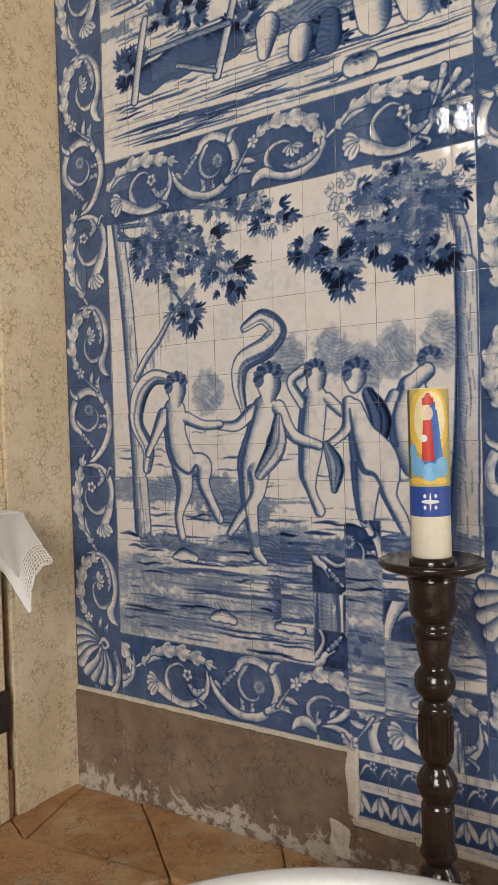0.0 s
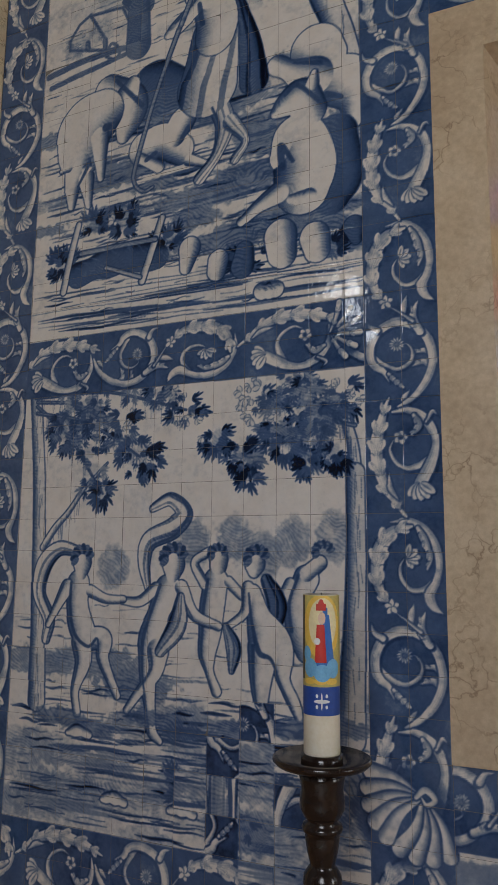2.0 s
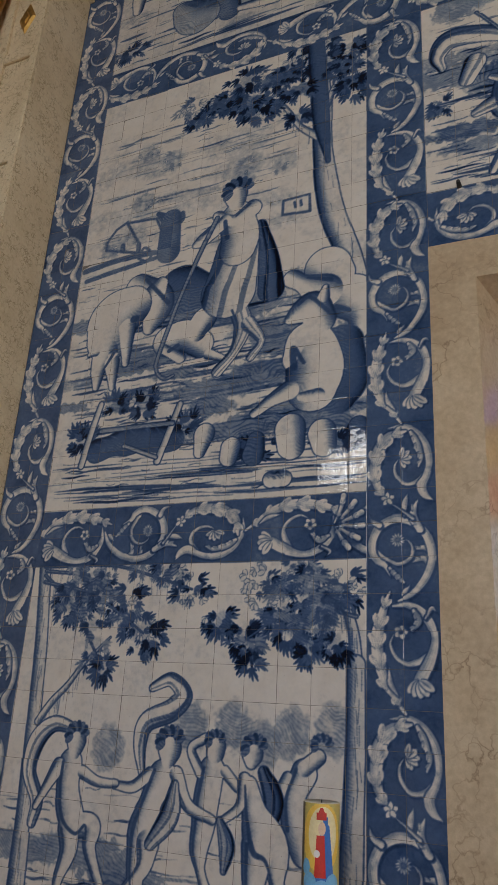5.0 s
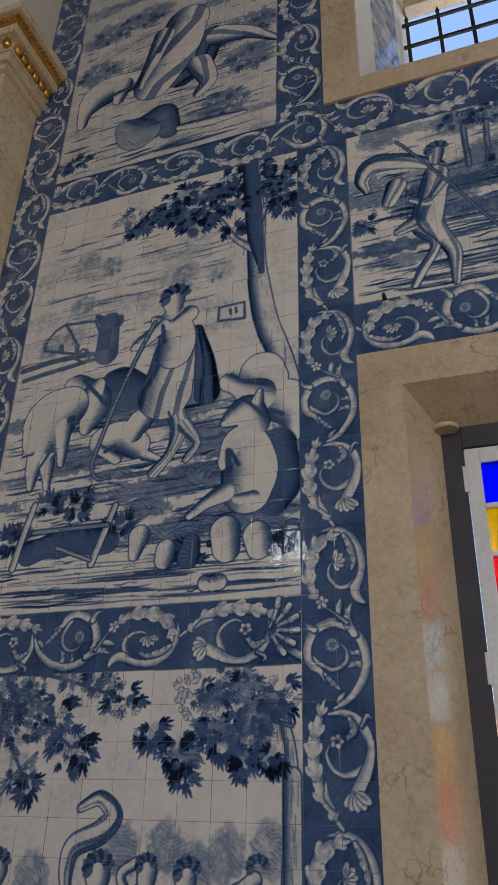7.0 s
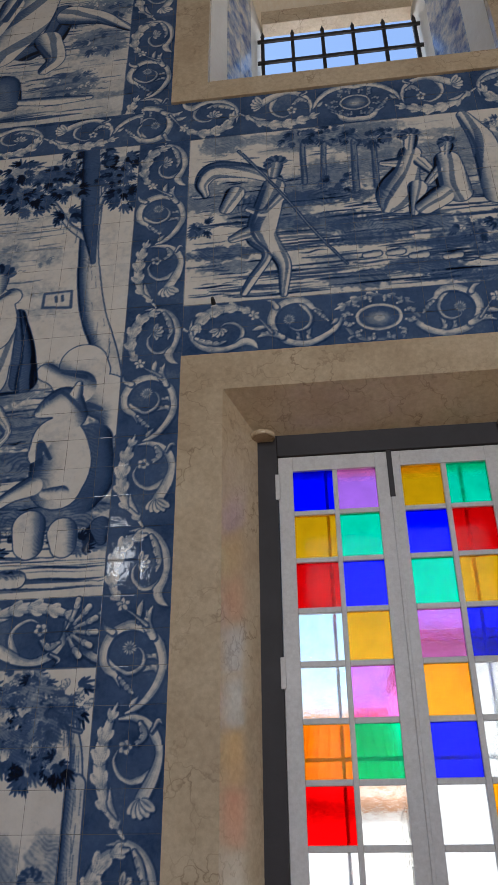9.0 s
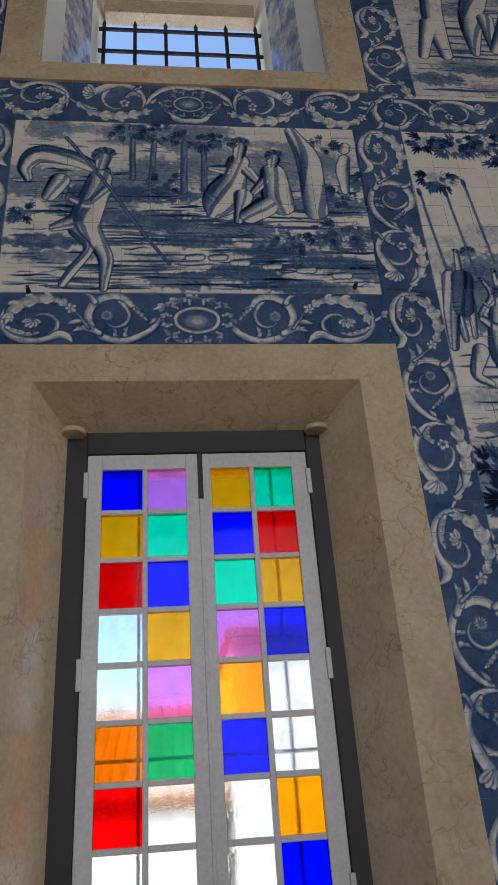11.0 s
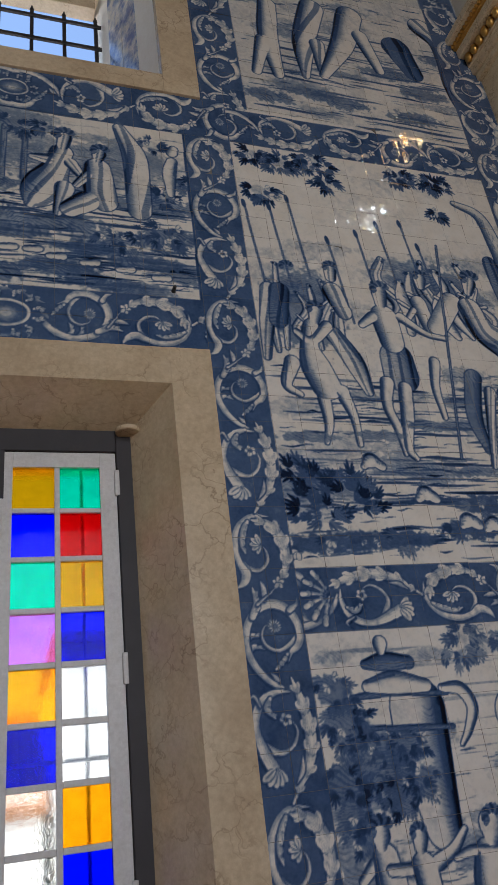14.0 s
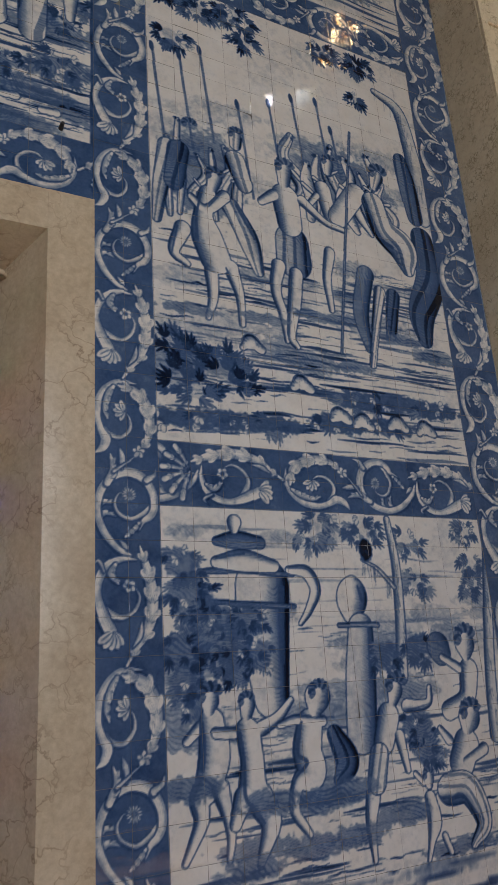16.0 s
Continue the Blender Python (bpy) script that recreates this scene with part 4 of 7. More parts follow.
def crowd(c, x, z, w, h, n, seed):
    """A close group of plain upright rounded shapes, with shaded gaps."""
    r = random.Random(seed)
    wash(c, x, z, w * 0.55, h * 0.5, 0.5, 0.7, seed, 0.4)
    for i in range(n):
        cx = x - w / 2 + w * (i + 0.5) / n + r.uniform(-0.02, 0.02)
        b, t = z - h / 2 + r.uniform(0, 0.12) * h, z + h / 2 - r.uniform(0, 0.35) * h
        q = w / n * r.uniform(0.28, 0.5)
        ln = r.uniform(-0.05, 0.05)
        form(c, [(cx + ln, b, q * 0.5), (cx - ln, b + (t - b) * 0.35, q), (cx + ln, b + (t - b) * 0.7, q * 0.85), (cx, t, q * 0.45)], side=r.choice((-1, 1)), folds=r.choice((0, 5, 8)), shade=0.5)
        form(c, [(cx - q, b + (t - b) * 0.6, q * 0.3), (cx + q * 1.1, b + (t - b) * r.uniform(0.4, 0.75), q * 0.26)], side=r.choice((-1, 1)))
        foliage(c, cx, t, q * 0.5, q * 0.35, 5, 0.8, q * 0.7)


def frond(c, pts, lobes=0, size=0.0, both=False, shade=0.42, out=1):
    """A curling acanthus leaf: pale body with a lobed edge, veins and a cast shadow on the ground."""
    p = smooth_path(pts, 0.004)
    n = len(p)
    tan = np.gradient(p[:, :2], axis=0)
    tan /= np.linalg.norm(tan, axis=1)[:, None] + 1e-9
    nrm = np.stack([-tan[:, 1], tan[:, 0]], 1) * out
    ribbon(c, [(x + 0.005, z - 0.006, w * 1.08) for x, z, w in pts], 0.88, 0, 0, alpha=0.75)
    sides = (1, -1) if both else (1,)
    if lobes:
        ribbon(c, [(x, z, w + 0.003) for x, z, w in pts], 0.92, 0, 0)
    for sd in sides:
        for k in range(lobes):
            i = min(n - 2, int((k + 0.6) / (lobes + 0.3) * n))
            x, z, w = p[i]
            s = size * (0.6 + 0.4 * math.sin(math.pi * (k + 0.5) / lobes))
            e = np.array([x, z]) + nrm[i] * sd * w * 0.35
            d = tan[i] * 0.93 + nrm[i] * sd * 0.42
            leaf(c, e[0], e[1], math.atan2(d[1], d[0]), w * 0.6 + s, s * 0.42, 0.06, 0.92)
    ribbon(c, [(x, z, w * 0.94) for x, z, w in pts] if lobes else pts, 0.05, shade, 0.0 if lobes else 0.92, -out, 1.0)
    for f, t in ((-0.45, 0.50), (-0.1, 0.30), (0.35, 0.24)):
        q = [(p[i, 0] + nrm[i, 0] * p[i, 2] * f, p[i, 1] + nrm[i, 1] * p[i, 2] * f, 0.0013) for i in range(int(n * 0.12), int(n * 0.9), 5)]
        if len(q) > 2:
            ribbon(c, q, t, 0, 0)
    for sd in sides:
        for k in range(lobes):
            i = min(n - 2, int((k + 0.6) / (lobes + 0.3) * n))
            x, z, w = p[i]
            s = size * (0.6 + 0.4 * math.sin(math.pi * (k + 0.5) / lobes))
            e = np.array([x, z]) + nrm[i] * sd * w * 0.30
            d = tan[i] * 0.93 + nrm[i] * sd * 0.42
            leaf(c, e[0], e[1], math.atan2(d[1], d[0]), w * 0.5 + s * 0.9, s * 0.33, 0.07)
    for sd in sides:
        for k in range(lobes):
            i = min(n - 2, int((k + 0.6) / (lobes + 0.3) * n))
            x, z, w = p[i]
            s = size * (0.6 + 0.4 * math.sin(math.pi * (k + 0.5) / lobes))
            e = np.array([x, z]) + nrm[i] * sd * w * 0.1
            d = tan[i] * 0.93 + nrm[i] * sd * 0.42
            m = nrm[i] * sd
            tip = e + d * (w * 0.6 + s * 0.75)
            for f, t, q in ((0.0, 0.55, 0.0012), (-0.20, 0.35, 0.0010), (0.22, 0.45, 0.0010)):
                ribbon(c, [(*(e + m * s * f - tan[i] * s * 0.35), 0.0007), (*((e + tip) / 2 + m * s * f), q), (*(tip + m * s * f * 0.3), 0.0006)], t, 0, 0)
            g = e + m * (w * 0.95) - tan[i] * s * 0.12
            ribbon(c, [(*(g + m * s * 0.2), 0.0026), (*(g - m * w * 0.35 - tan[i] * s * 0.1), 0.0018), (*(g - m * w * 0.7 - tan[i] * s * 0.3), 0.0008)], 0.88, 0, 0)


def rosette(c, x, z, r, petals=7, heart=0.8):
    for i in range(petals):
        a = 2 * math.pi * i / petals
        leaf(c, x, z, a, r, r * (2.1 / petals), 0.08, 0.8)
    ribbon(c, [(x - 0.001, z, r * 0.26), (x + 0.001, z, r * 0.26)], heart, 0, 0.7)


def border_motif(seed):
    """Eight tiles of acanthus scroll on a cobalt ground, two tiles wide: daisy, lily and flower in three volutes."""
    W, L = 0.266, 1.0865
    c = Canvas(int(W / PX), int(L / PX), 0.0, 0.0, 0.71)
    c.d += (soft_noise(c.h, c.w, 16, seed) - 0.5) * 0.16 + (soft_noise(c.h, c.w, 5, seed + 3) - 0.5) * 0.08

    def curl(pts, lobes=0, size=0.0, both=False, out=1, shade=0.42):
        for k in (-1, 0, 1, 2):
            q = [((u * 0.96 + 0.015) * W, v + k * L, w) for u, v, w in pts]
            if max(v for _, v, _ in q) > -0.06 and min(v for _, v, _ in q) < L + 0.06:
                frond(c, q, lobes, size, both, shade, out)

    def bloom(u, v, r, petals, heart=0.8):
        for k in (0, 1):
            rosette(c, u * W, v + k * L, r, petals, heart)

    def spray(u, v, angles, r):
        for a in angles:
            leaf(c, u * W + 0.004, v - 0.004, radians(a), r, r * 0.30, 0.88)
        for a in angles:
            leaf(c, u * W, v, radians(a), r, r * 0.27, 0.08, 0.9)
            leaf(c, u * W, v, radians(a), r * 0.75, r * 0.04, 0.6)

    # volute round the daisy
    curl([(0.51, -0.222, 0.003), (0.508, -0.199, 0.012), (0.60, -0.172, 0.003)])
    curl([(0.90, -0.104, 0.007), (0.80, -0.074, 0.011), (0.64, -0.086, 0.003)], 2, 0.016, out=-1)
    curl([(0.90, -0.056, 0.007), (0.82, -0.031, 0.010), (0.66, -0.036, 0.003)], 2, 0.014, out=-1)
    curl([(0.10, -0.040, 0.013), (0.25, -0.072, 0.011), (0.43, -0.092, 0.009), (0.60, -0.072, 0.009), (0.66, -0.034, 0.007), (0.60, 0.001, 0.005), (0.52, 0.006, 0.003)])
    curl([(0.443, -0.228, 0.008), (0.63, -0.202, 0.013), (0.824, -0.143, 0.016), (0.92, -0.071, 0.016), (0.875, 0.003, 0.017), (0.77, 0.045, 0.017), (0.61, 0.077, 0.018), (0.405, 0.085, 0.019), (0.195, 0.060, 0.019), (0.075, 0.007, 0.018), (0.065, -0.047, 0.017), (0.13, -0.080, 0.016), (0.24, -0.102, 0.012), (0.31, -0.143, 0.003)])
    curl([(0.17, 0.060, 0.014), (0.06, 0.078, 0.010), (0.02, 0.109, 0.003)])
    curl([(0.30, -0.110, 0.007), (0.382, -0.135, 0.010), (0.504, -0.163, 0.006)], 3, 0.010, True)
    bloom(0.44, 0.002, 0.029, 13, 0.5)
    curl([(0.77, 0.040, 0.014), (0.672, 0.095, 0.015), (0.73, 0.150, 0.003)], 2, 0.016)
    curl([(0.54, 0.098, 0.006), (0.545, 0.140, 0.013), (0.59, 0.178, 0.003)])
    # volute round the lily
    curl([(0.668, 0.084, 0.008), (0.492, 0.117, 0.006), (0.359, 0.143, 0.004)])
    curl([(0.901, 0.268, 0.014), (0.748, 0.229, 0.012), (0.565, 0.219, 0.010), (0.431, 0.253, 0.009), (0.408, 0.295, 0.007), (0.462, 0.322, 0.004)])
    curl([(0.30, 0.453, 0.004), (0.527, 0.456, 0.012), (0.725, 0.427, 0.019), (0.878, 0.370, 0.019), (0.92, 0.304, 0.015), (0.866, 0.248, 0.015), (0.79, 0.207, 0.020), (0.84, 0.170, 0.016), (0.958, 0.148, 0.004)], out=-1)
    curl([(0.66, 0.43, 0.008), (0.74, 0.39, 0.014), (0.80, 0.33, 0.010), (0.76, 0.29, 0.004)], 4, 0.014, out=-1)
    curl([(0.324, 0.154, 0.005), (0.156, 0.214, 0.014), (0.105, 0.284, 0.022), (0.17, 0.366, 0.026), (0.336, 0.420, 0.021), (0.58, 0.436, 0.006)], 5, 0.036, True, out=-1)
    for k in range(5):
        leaf(c, 0.30 * W, 0.164, radians(20 + 72 * k), 0.027, 0.010, 0.08, 0.95)
    spray(0.50, 0.330, (-70, -35, 0, 35, 75), 0.045)
    # volute round the five-petalled flower
    curl([(0.86, 0.672, 0.016), (0.679, 0.644, 0.014), (0.523, 0.637, 0.010), (0.382, 0.662, 0.009), (0.309, 0.705, 0.007), (0.355, 0.740, 0.004)])
    curl([(0.35, 0.842, 0.005), (0.553, 0.846, 0.012), (0.733, 0.825, 0.018), (0.878, 0.783, 0.017), (0.924, 0.723, 0.015), (0.855, 0.654, 0.021), (0.74, 0.595, 0.024), (0.68, 0.565, 0.020)])
    spray(0.70, 0.585, (-135, -112, -88, -62, -35), 0.062)
    curl([(0.66, 0.825, 0.008), (0.72, 0.790, 0.014), (0.62, 0.755, 0.004)], 3, 0.018, out=-1)
    curl([(0.82, 0.80, 0.006), (0.90, 0.835, 0.008), (0.98, 0.82, 0.002)])
    curl([(0.511, 0.470, 0.006), (0.374, 0.524, 0.010), (0.233, 0.572, 0.016), (0.135, 0.652, 0.023), (0.128, 0.730, 0.023), (0.19, 0.807, 0.018), (0.30, 0.890, 0.004)], 6, 0.036, True, out=1)
    curl([(0.42, 0.530, 0.004), (0.315, 0.570, 0.011), (0.28, 0.622, 0.003)])
    bloom(0.458, 0.750, 0.026, 5)
    return c.d


MOTIFS = [border_motif(3)]
MOTIFS = [MOTIFS[0][:, ::-1], MOTIFS[0]]
art = Canvas(CW, CH, CXO, CZO, 0.07)
art.d += (soft_noise(CH, CW, 40, 1) - 0.5) * 0.05


def strip(x0, x1, z0, z1, start, upright, kind, reverse=False):
    """Lay the scroll along a strip of two tiles' width."""
    m = MOTIFS[kind]
    i0, i1, j0, j1 = int((x0 - CXO) / PX), int((x1 - CXO) / PX), int((z0 - CZO) / PX), int((z1 - CZO) / PX)
    X, Z = np.meshgrid(np.arange(i0, i1) * PX + CXO, np.arange(j0, j1) * PX + CZO)
    across, along = ((X - x0) / (x1 - x0), Z - start) if upright else ((Z - z0) / (z1 - z0), X - start)
    if reverse:
        along = -along
    wob = (soft_noise(j1 - j0, i1 - i0, 60, int(abs(start) * 100) + j0) - 0.5) * 4
    u = np.clip(across * m.shape[1] + wob * 0.5, 0, m.shape[1] - 1).astype(int)
    v = ((along / PX + wob) % m.shape[0]).astype(int) % m.shape[0]
    art.d[j0:j1, i0:i1] = m[v, u] + (soft_noise(j1 - j0, i1 - i0, 30, j0 + i0) - 0.5) * 0.08


def ground_tone(x0, x1, z0, z1, tone):
    art.d[int((z0 - CZO) / PX):int((z1 - CZO) / PX), int((x0 - CXO) / PX):int((x1 - CXO) / PX)] = tone


def shell(x, z, r, a0):
    """A ribbed fan shell with a small curl at its hinge."""
    wash(art, x + r * 0.45 * math.cos(a0), z + r * 0.45 * math.sin(a0), r * 0.95, r * 0.95, 0.78, 0.9, 9, 0.1)
    for k in (0, 8, 1, 7, 2, 6, 3, 5, 4):
        a = a0 - 1.2 + 2.4 * k / 8
        b = a + 0.18 * (1 if k > 4 else -1)
        ribbon(art, [(x, z, 0.006), (x + r * 0.5 * math.cos(b), z + r * 0.5 * math.sin(b), r * 0.10), (x + r * 0.95 * math.cos(a), z + r * 0.95 * math.sin(a), r * 0.155)], 0.10, 0.75, 0.9, 1 if k > 4 else -1)
    ribbon(art, [(x - r * 0.1, z, r * 0.05), (x + r * 0.06, z + r * 0.14, r * 0.07), (x + r * 0.22, z, r * 0.06), (x + r * 0.08, z - r * 0.1, r * 0.05), (x, z, r * 0.03)], 0.08, 0.4, 0.9)


def cartouche(x, z, r):
    """An oval mirror in a frame of small scrolls."""
    wash(art, x, z, r * 1.25, r * 0.95, 0.74, 1.0, 3, 0.1)
    for k in range(12):
        a = 2 * math.pi * (k + 0.5) / 12
        t = 1 if k % 2 else -1
        px, pz = x + r * 0.80 * math.cos(a), z + r * 0.62 * math.sin(a)
        frond(art, [(px, pz, r * 0.05), (px + r * 0.16 * math.cos(a), pz + r * 0.14 * math.sin(a), r * 0.085), (px + r * 0.26 * math.cos(a + t * 0.5), pz + r * 0.2 * math.sin(a + t * 0.5), r * 0.03)], 2, r * 0.09, True)
    oval = [(x + r * 0.64 * math.cos(q), z + r * 0.44 * math.sin(q), r * 0.07) for q in np.linspace(0, 2 * math.pi, 17)]
    ribbon(art, oval, 0.08, 0.35, 0.95)
    for f, t in ((0.56, 0.66), (0.44, 0.50), (0.30, 0.34), (0.18, 0.18)):
        wash(art, x, z - r * 0.06 * (1 - f), r * f * 1.05, r * f * 0.70, t, 0.9, 5, 0.08)


PXL, PXR, QXL, QXR = -2.715, -1.15, 1.135, 2.745     # edges of the pictures beside the windows
ZL = (0.868, 2.62, 2.885, 5.34, 5.575)                # levels of pictures and bands, west side
ZR = (0.868, 2.66, 2.922, 5.335, 5.60)                # and east side

# picture of the glade, west side below
ground_tone(PXL, -1.27, 5.595, 7.6, 0.13)
ground_tone(1.27, QXR, 5.62, 7.6, 0.13)
# thin washes of the grounds
for n, (x0, x1, z0, z1, tn) in enumerate(((PXL, PXR, 1.0, 1.5, 0.30), (PXL, PXR, 0.87, 1.1, 0.22), (PXL, PXR, 3.3, 4.1, 0.30), (PXL, -1.5, 4.2, 4.9, 0.16), (-SO, SO, 4.3, 4.9, 0.40), (-SO, SO, 4.9, 5.3, 0.24), (QXL, QXR, 3.2, 3.9, 0.24), (QXL, QXR, 4.2, 4.7, 0.20), (QXL, QXR, 0.9, 1.9, 0.34), (QXL, QXR, 1.9, 2.3, 0.22), (PXL, -1.27, 5.6, 7.4, 0.24), (1.27, QXR, 5.62, 7.4, 0.24))):
    for k in range(20):
        wash(art, rng.uniform(x0, x1), rng.uniform(z0, z1), rng.uniform(0.1, 0.28), rng.uniform(0.03, 0.08), tn * rng.uniform(0.8, 1.6), 0.7, 400 + 20 * n + k, 0.5)

hatch(art, PXL + 0.1, PXR, 1.35, 1.62, 22, 0.34, 0.005, 0.25)
hatch(art, PXL, PXR, 1.20, 1.37, 40, 0.62, 0.005, 0.22)
hatch(art, PXL, PXR, 0.9, 1.22, 34, 0.42, 0.008, 0.5)
hatch(art, PXL, PXR, 0.88, 1.0, 16, 0.7, 0.004, 0.25)
hatch(art, PXL, -1.5, 4.45, 5.1, 46, 0.26, 0.004, 0.3, 0.03)
hatch(art, PXL, PXR, 3.35, 3.85, 80, 0.52, 0.006, 0.3, 0.04)
hatch(art, PXL, PXR, 2.9, 3.3, 44, 0.55, 0.006, 0.45, 0.0)
hatch(art, PXL, PXR, 2.9, 3.1, 14, 0.85, 0.0025, 0.6, 0.0)
hatch(art, PXL, -1.27, 5.62, 6.4, 50, 0.5, 0.007, 0.3, 0.03)
hatch(art, -SO, SO, 4.25, 4.78, 90, 0.55, 0.006, 0.35)
hatch(art, -SO, SO, 4.25, 4.40, 20, 0.75, 0.004, 0.4)
hatch(art, QXL, QXR, 3.3, 3.85, 90, 0.5, 0.005, 0.35)
hatch(art, QXL, QXR, 2.93, 3.30, 46, 0.55, 0.006, 0.4)
hatch(art, 1.27, QXR, 5.63, 6.5, 50, 0.5, 0.007, 0.35)
hatch(art, QXL, QXR, 2.2, 2.6, 16, 0.2, 0.006, 0.4)
hatch(art, QXL, QXR, 0.9, 1.85, 60, 0.5, 0.006, 0.4)
hatch(art, -SO, SO, 0.88, 1.02, 30, 0.6, 0.006, 0.4)
# fine brushwork over all the pictures
for x0, x1, z0, z1, n, tn in ((PXL, PXR, 0.9, 1.4, 60, 0.6), (PXL, PXR, 1.25, 1.75, 40, 0.35), (PXL, PXR, 2.9, 3.9, 120, 0.55), (PXL, -1.6, 3.9, 5.0, 60, 0.3), (-SO, SO, 4.25, 5.0, 110, 0.6), (-SO, SO, 4.9, 5.3, 40, 0.35),
                              (QXL, QXR, 2.95, 3.9, 110, 0.55), (QXL, QXR, 0.9, 1.7, 80, 0.55), (QXL, QXR, 1.5, 2.2, 50, 0.35), (PXL, -1.27, 5.62, 7.0, 70, 0.5), (1.27, QXR, 5.63, 7.0, 70, 0.5)):
    hatch(art, x0, x1, z0, z1, int(n * 1.5), tn * 1.15, 0.003, 0.14, 0.02)
    hatch(art, x0, x1, z0, z1, n // 2, 0.85, 0.0016, 0.09, 0.03)


for k, (x, z) in enumerate([(-1.84, 1.98), (-1.67, 1.99), (-1.43, 1.98), (-1.27, 2.00), (-2.21, 1.88), (-1.55, 1.93)]):
    wash(art, x, z, 0.085, 0.10, 0.30, 0.85, 20 + k, 0.35)
trunk(art, [(-2.66, 2.63, 0.03), (-2.62, 2.29, 0.032), (-2.60, 1.93, 0.034), (-2.58, 1.58, 0.036), (-2.57, 1.33, 0.045)])
trunk(art, [(-2.58, 1.96, 0.016), (-2.52, 2.04, 0.015), (-2.45, 2.11, 0.012), (-2.37, 2.21, 0.008), (-2.26, 2.31, 0.004)])
trunk(art, [(-1.38, 2.64, 0.006), (-1.32, 2.53, 0.01), (-1.25, 2.47, 0.014), (-1.20, 2.34, 0.02), (-1.19, 2.14, 0.03)])
trunk(art, [(-1.19, 2.23, 0.035), (-1.19, 1.96, 0.036), (-1.20, 1.67, 0.04), (-1.22, 1.32, 0.055)], 0.15, 0.8)
for x, z, r, n, li in [(-2.40, 2.56, 0.09, 50, 0.8), (-2.48, 2.46, 0.09, 60, 0.1), (-2.20, 2.45, 0.10, 60, 0.5), (-2.28, 2.18, 0.045, 34, 0), (-2.10, 2.33, 0.09, 70, 0.1), (-1.89, 2.51, 0.07, 45, 0.4), (-1.64, 2.31, 0.07, 70, 0), (-1.56, 2.53, 0.11, 60, 0.85), (-1.47, 2.37, 0.08, 70, 0), (-1.75, 2.38, 0.06, 40, 0.1), (-1.37, 2.27, 0.05, 38, 0), (-1.27, 2.30, 0.05, 36, 0.1), (-1.25, 2.51, 0.08, 60, 0.5), (-1.38, 2.56, 0.06, 40, 0.5), (-2.03, 2.59, 0.08, 45, 0.7), (-1.61, 2.23, 0.03, 20, 0)]:
    foliage(art, x, z, r * 1.05, r * 0.85, int(n * 1.15), 0.84, 0.046, li)
# twigs and thin sprays between the clumps of leaves
for (xa, za), (xb, zb) in zip([(-2.65, 2.58), (-2.65, 2.55), (-2.66, 2.62), (-1.19, 2.47), (-1.23, 2.51), (-1.19, 2.40), (-2.65, 2.60), (-1.25, 2.49)], [(-2.28, 2.18), (-2.10, 2.33), (-1.89, 2.51), (-1.64, 2.31), (-1.56, 2.51), (-1.47, 2.35), (-2.20, 2.44), (-1.33, 2.30)]):
    xm, zm = (xa + xb) / 2, (za + zb) / 2 + 0.05
    trunk(art, [(xa, za, 0.007), (xm, zm, 0.005), (xb, zb, 0.003)], 0.4, 0.5)
    for k in range(7):
        f = 0.3 + 0.1 * k
        foliage(art, xa + (xb - xa) * f + rng.uniform(-0.04, 0.04), za + (zb - za) * f + 0.2 * f * (1 - f) + rng.uniform(-0.05, 0.05), 0.05, 0.035, 12, rng.uniform(0.45, 0.75), 0.036)
# plain pale shapes in a row
figure(art, [[(-2.043, 1.798, 0.0103), (-2.064, 1.904, 0.0269), (-2.042, 1.986, 0.0351), (-1.938, 2.034, 0.0393), (-1.885, 2.090, 0.0322), (-1.946, 2.147, 0.0248), (-2.030, 2.115, 0.0145)]], folds=5, side=-1)
figure(art, [[(-2.371, 1.939, 0.0165), (-2.488, 1.954, 0.0289), (-2.566, 1.884, 0.0393), (-2.583, 1.769, 0.0310), (-2.525, 1.661, 0.0269), (-2.534, 1.578, 0.0186)]], folds=6)
figure(art, [[(-1.377, 1.851, 0.0463), (-1.411, 1.768, 0.0421), (-1.392, 1.675, 0.0595), (-1.373, 1.599, 0.0421)],
             [(-1.377, 1.867, 0.0264), (-1.325, 1.909, 0.0248)],
             [(-1.439, 1.831, 0.0198), (-1.478, 1.756, 0.0207)]], side=-1)
figure(art, [[(-1.742, 1.832, 0.0496), (-1.757, 1.730, 0.0517), (-1.762, 1.647, 0.0446), (-1.773, 1.564, 0.0331), (-1.762, 1.500, 0.0161), (-1.732, 1.432, 0.0186)],
             [(-1.735, 1.892, 0.0331), (-1.732, 1.917, 0.0364)],
             [(-1.791, 1.821, 0.0182), (-1.836, 1.901, 0.0149), (-1.778, 1.942, 0.0145)],
             [(-1.689, 1.834, 0.0182), (-1.633, 1.784, 0.0149)]], side=-1)
figure(art, [[(-1.531, 1.843, 0.0198), (-1.489, 1.756, 0.0351), (-1.495, 1.667, 0.0165)]], tone=0.5, folds=6)
figure(art, [[(-1.584, 1.798, 0.0273), (-1.559, 1.702, 0.0479), (-1.516, 1.618, 0.0785), (-1.478, 1.567, 0.0496), (-1.462, 1.491, 0.0236), (-1.422, 1.413, 0.0215), (-1.400, 1.353, 0.0099)],
             [(-1.543, 1.600, 0.0599), (-1.552, 1.490, 0.0413), (-1.552, 1.383, 0.0215), (-1.560, 1.303, 0.0099)],
             [(-1.606, 1.814, 0.0227), (-1.619, 1.723, 0.0149), (-1.689, 1.665, 0.0116)],
             [(-1.583, 1.873, 0.0215), (-1.580, 1.903, 0.0397)]], side=-1)
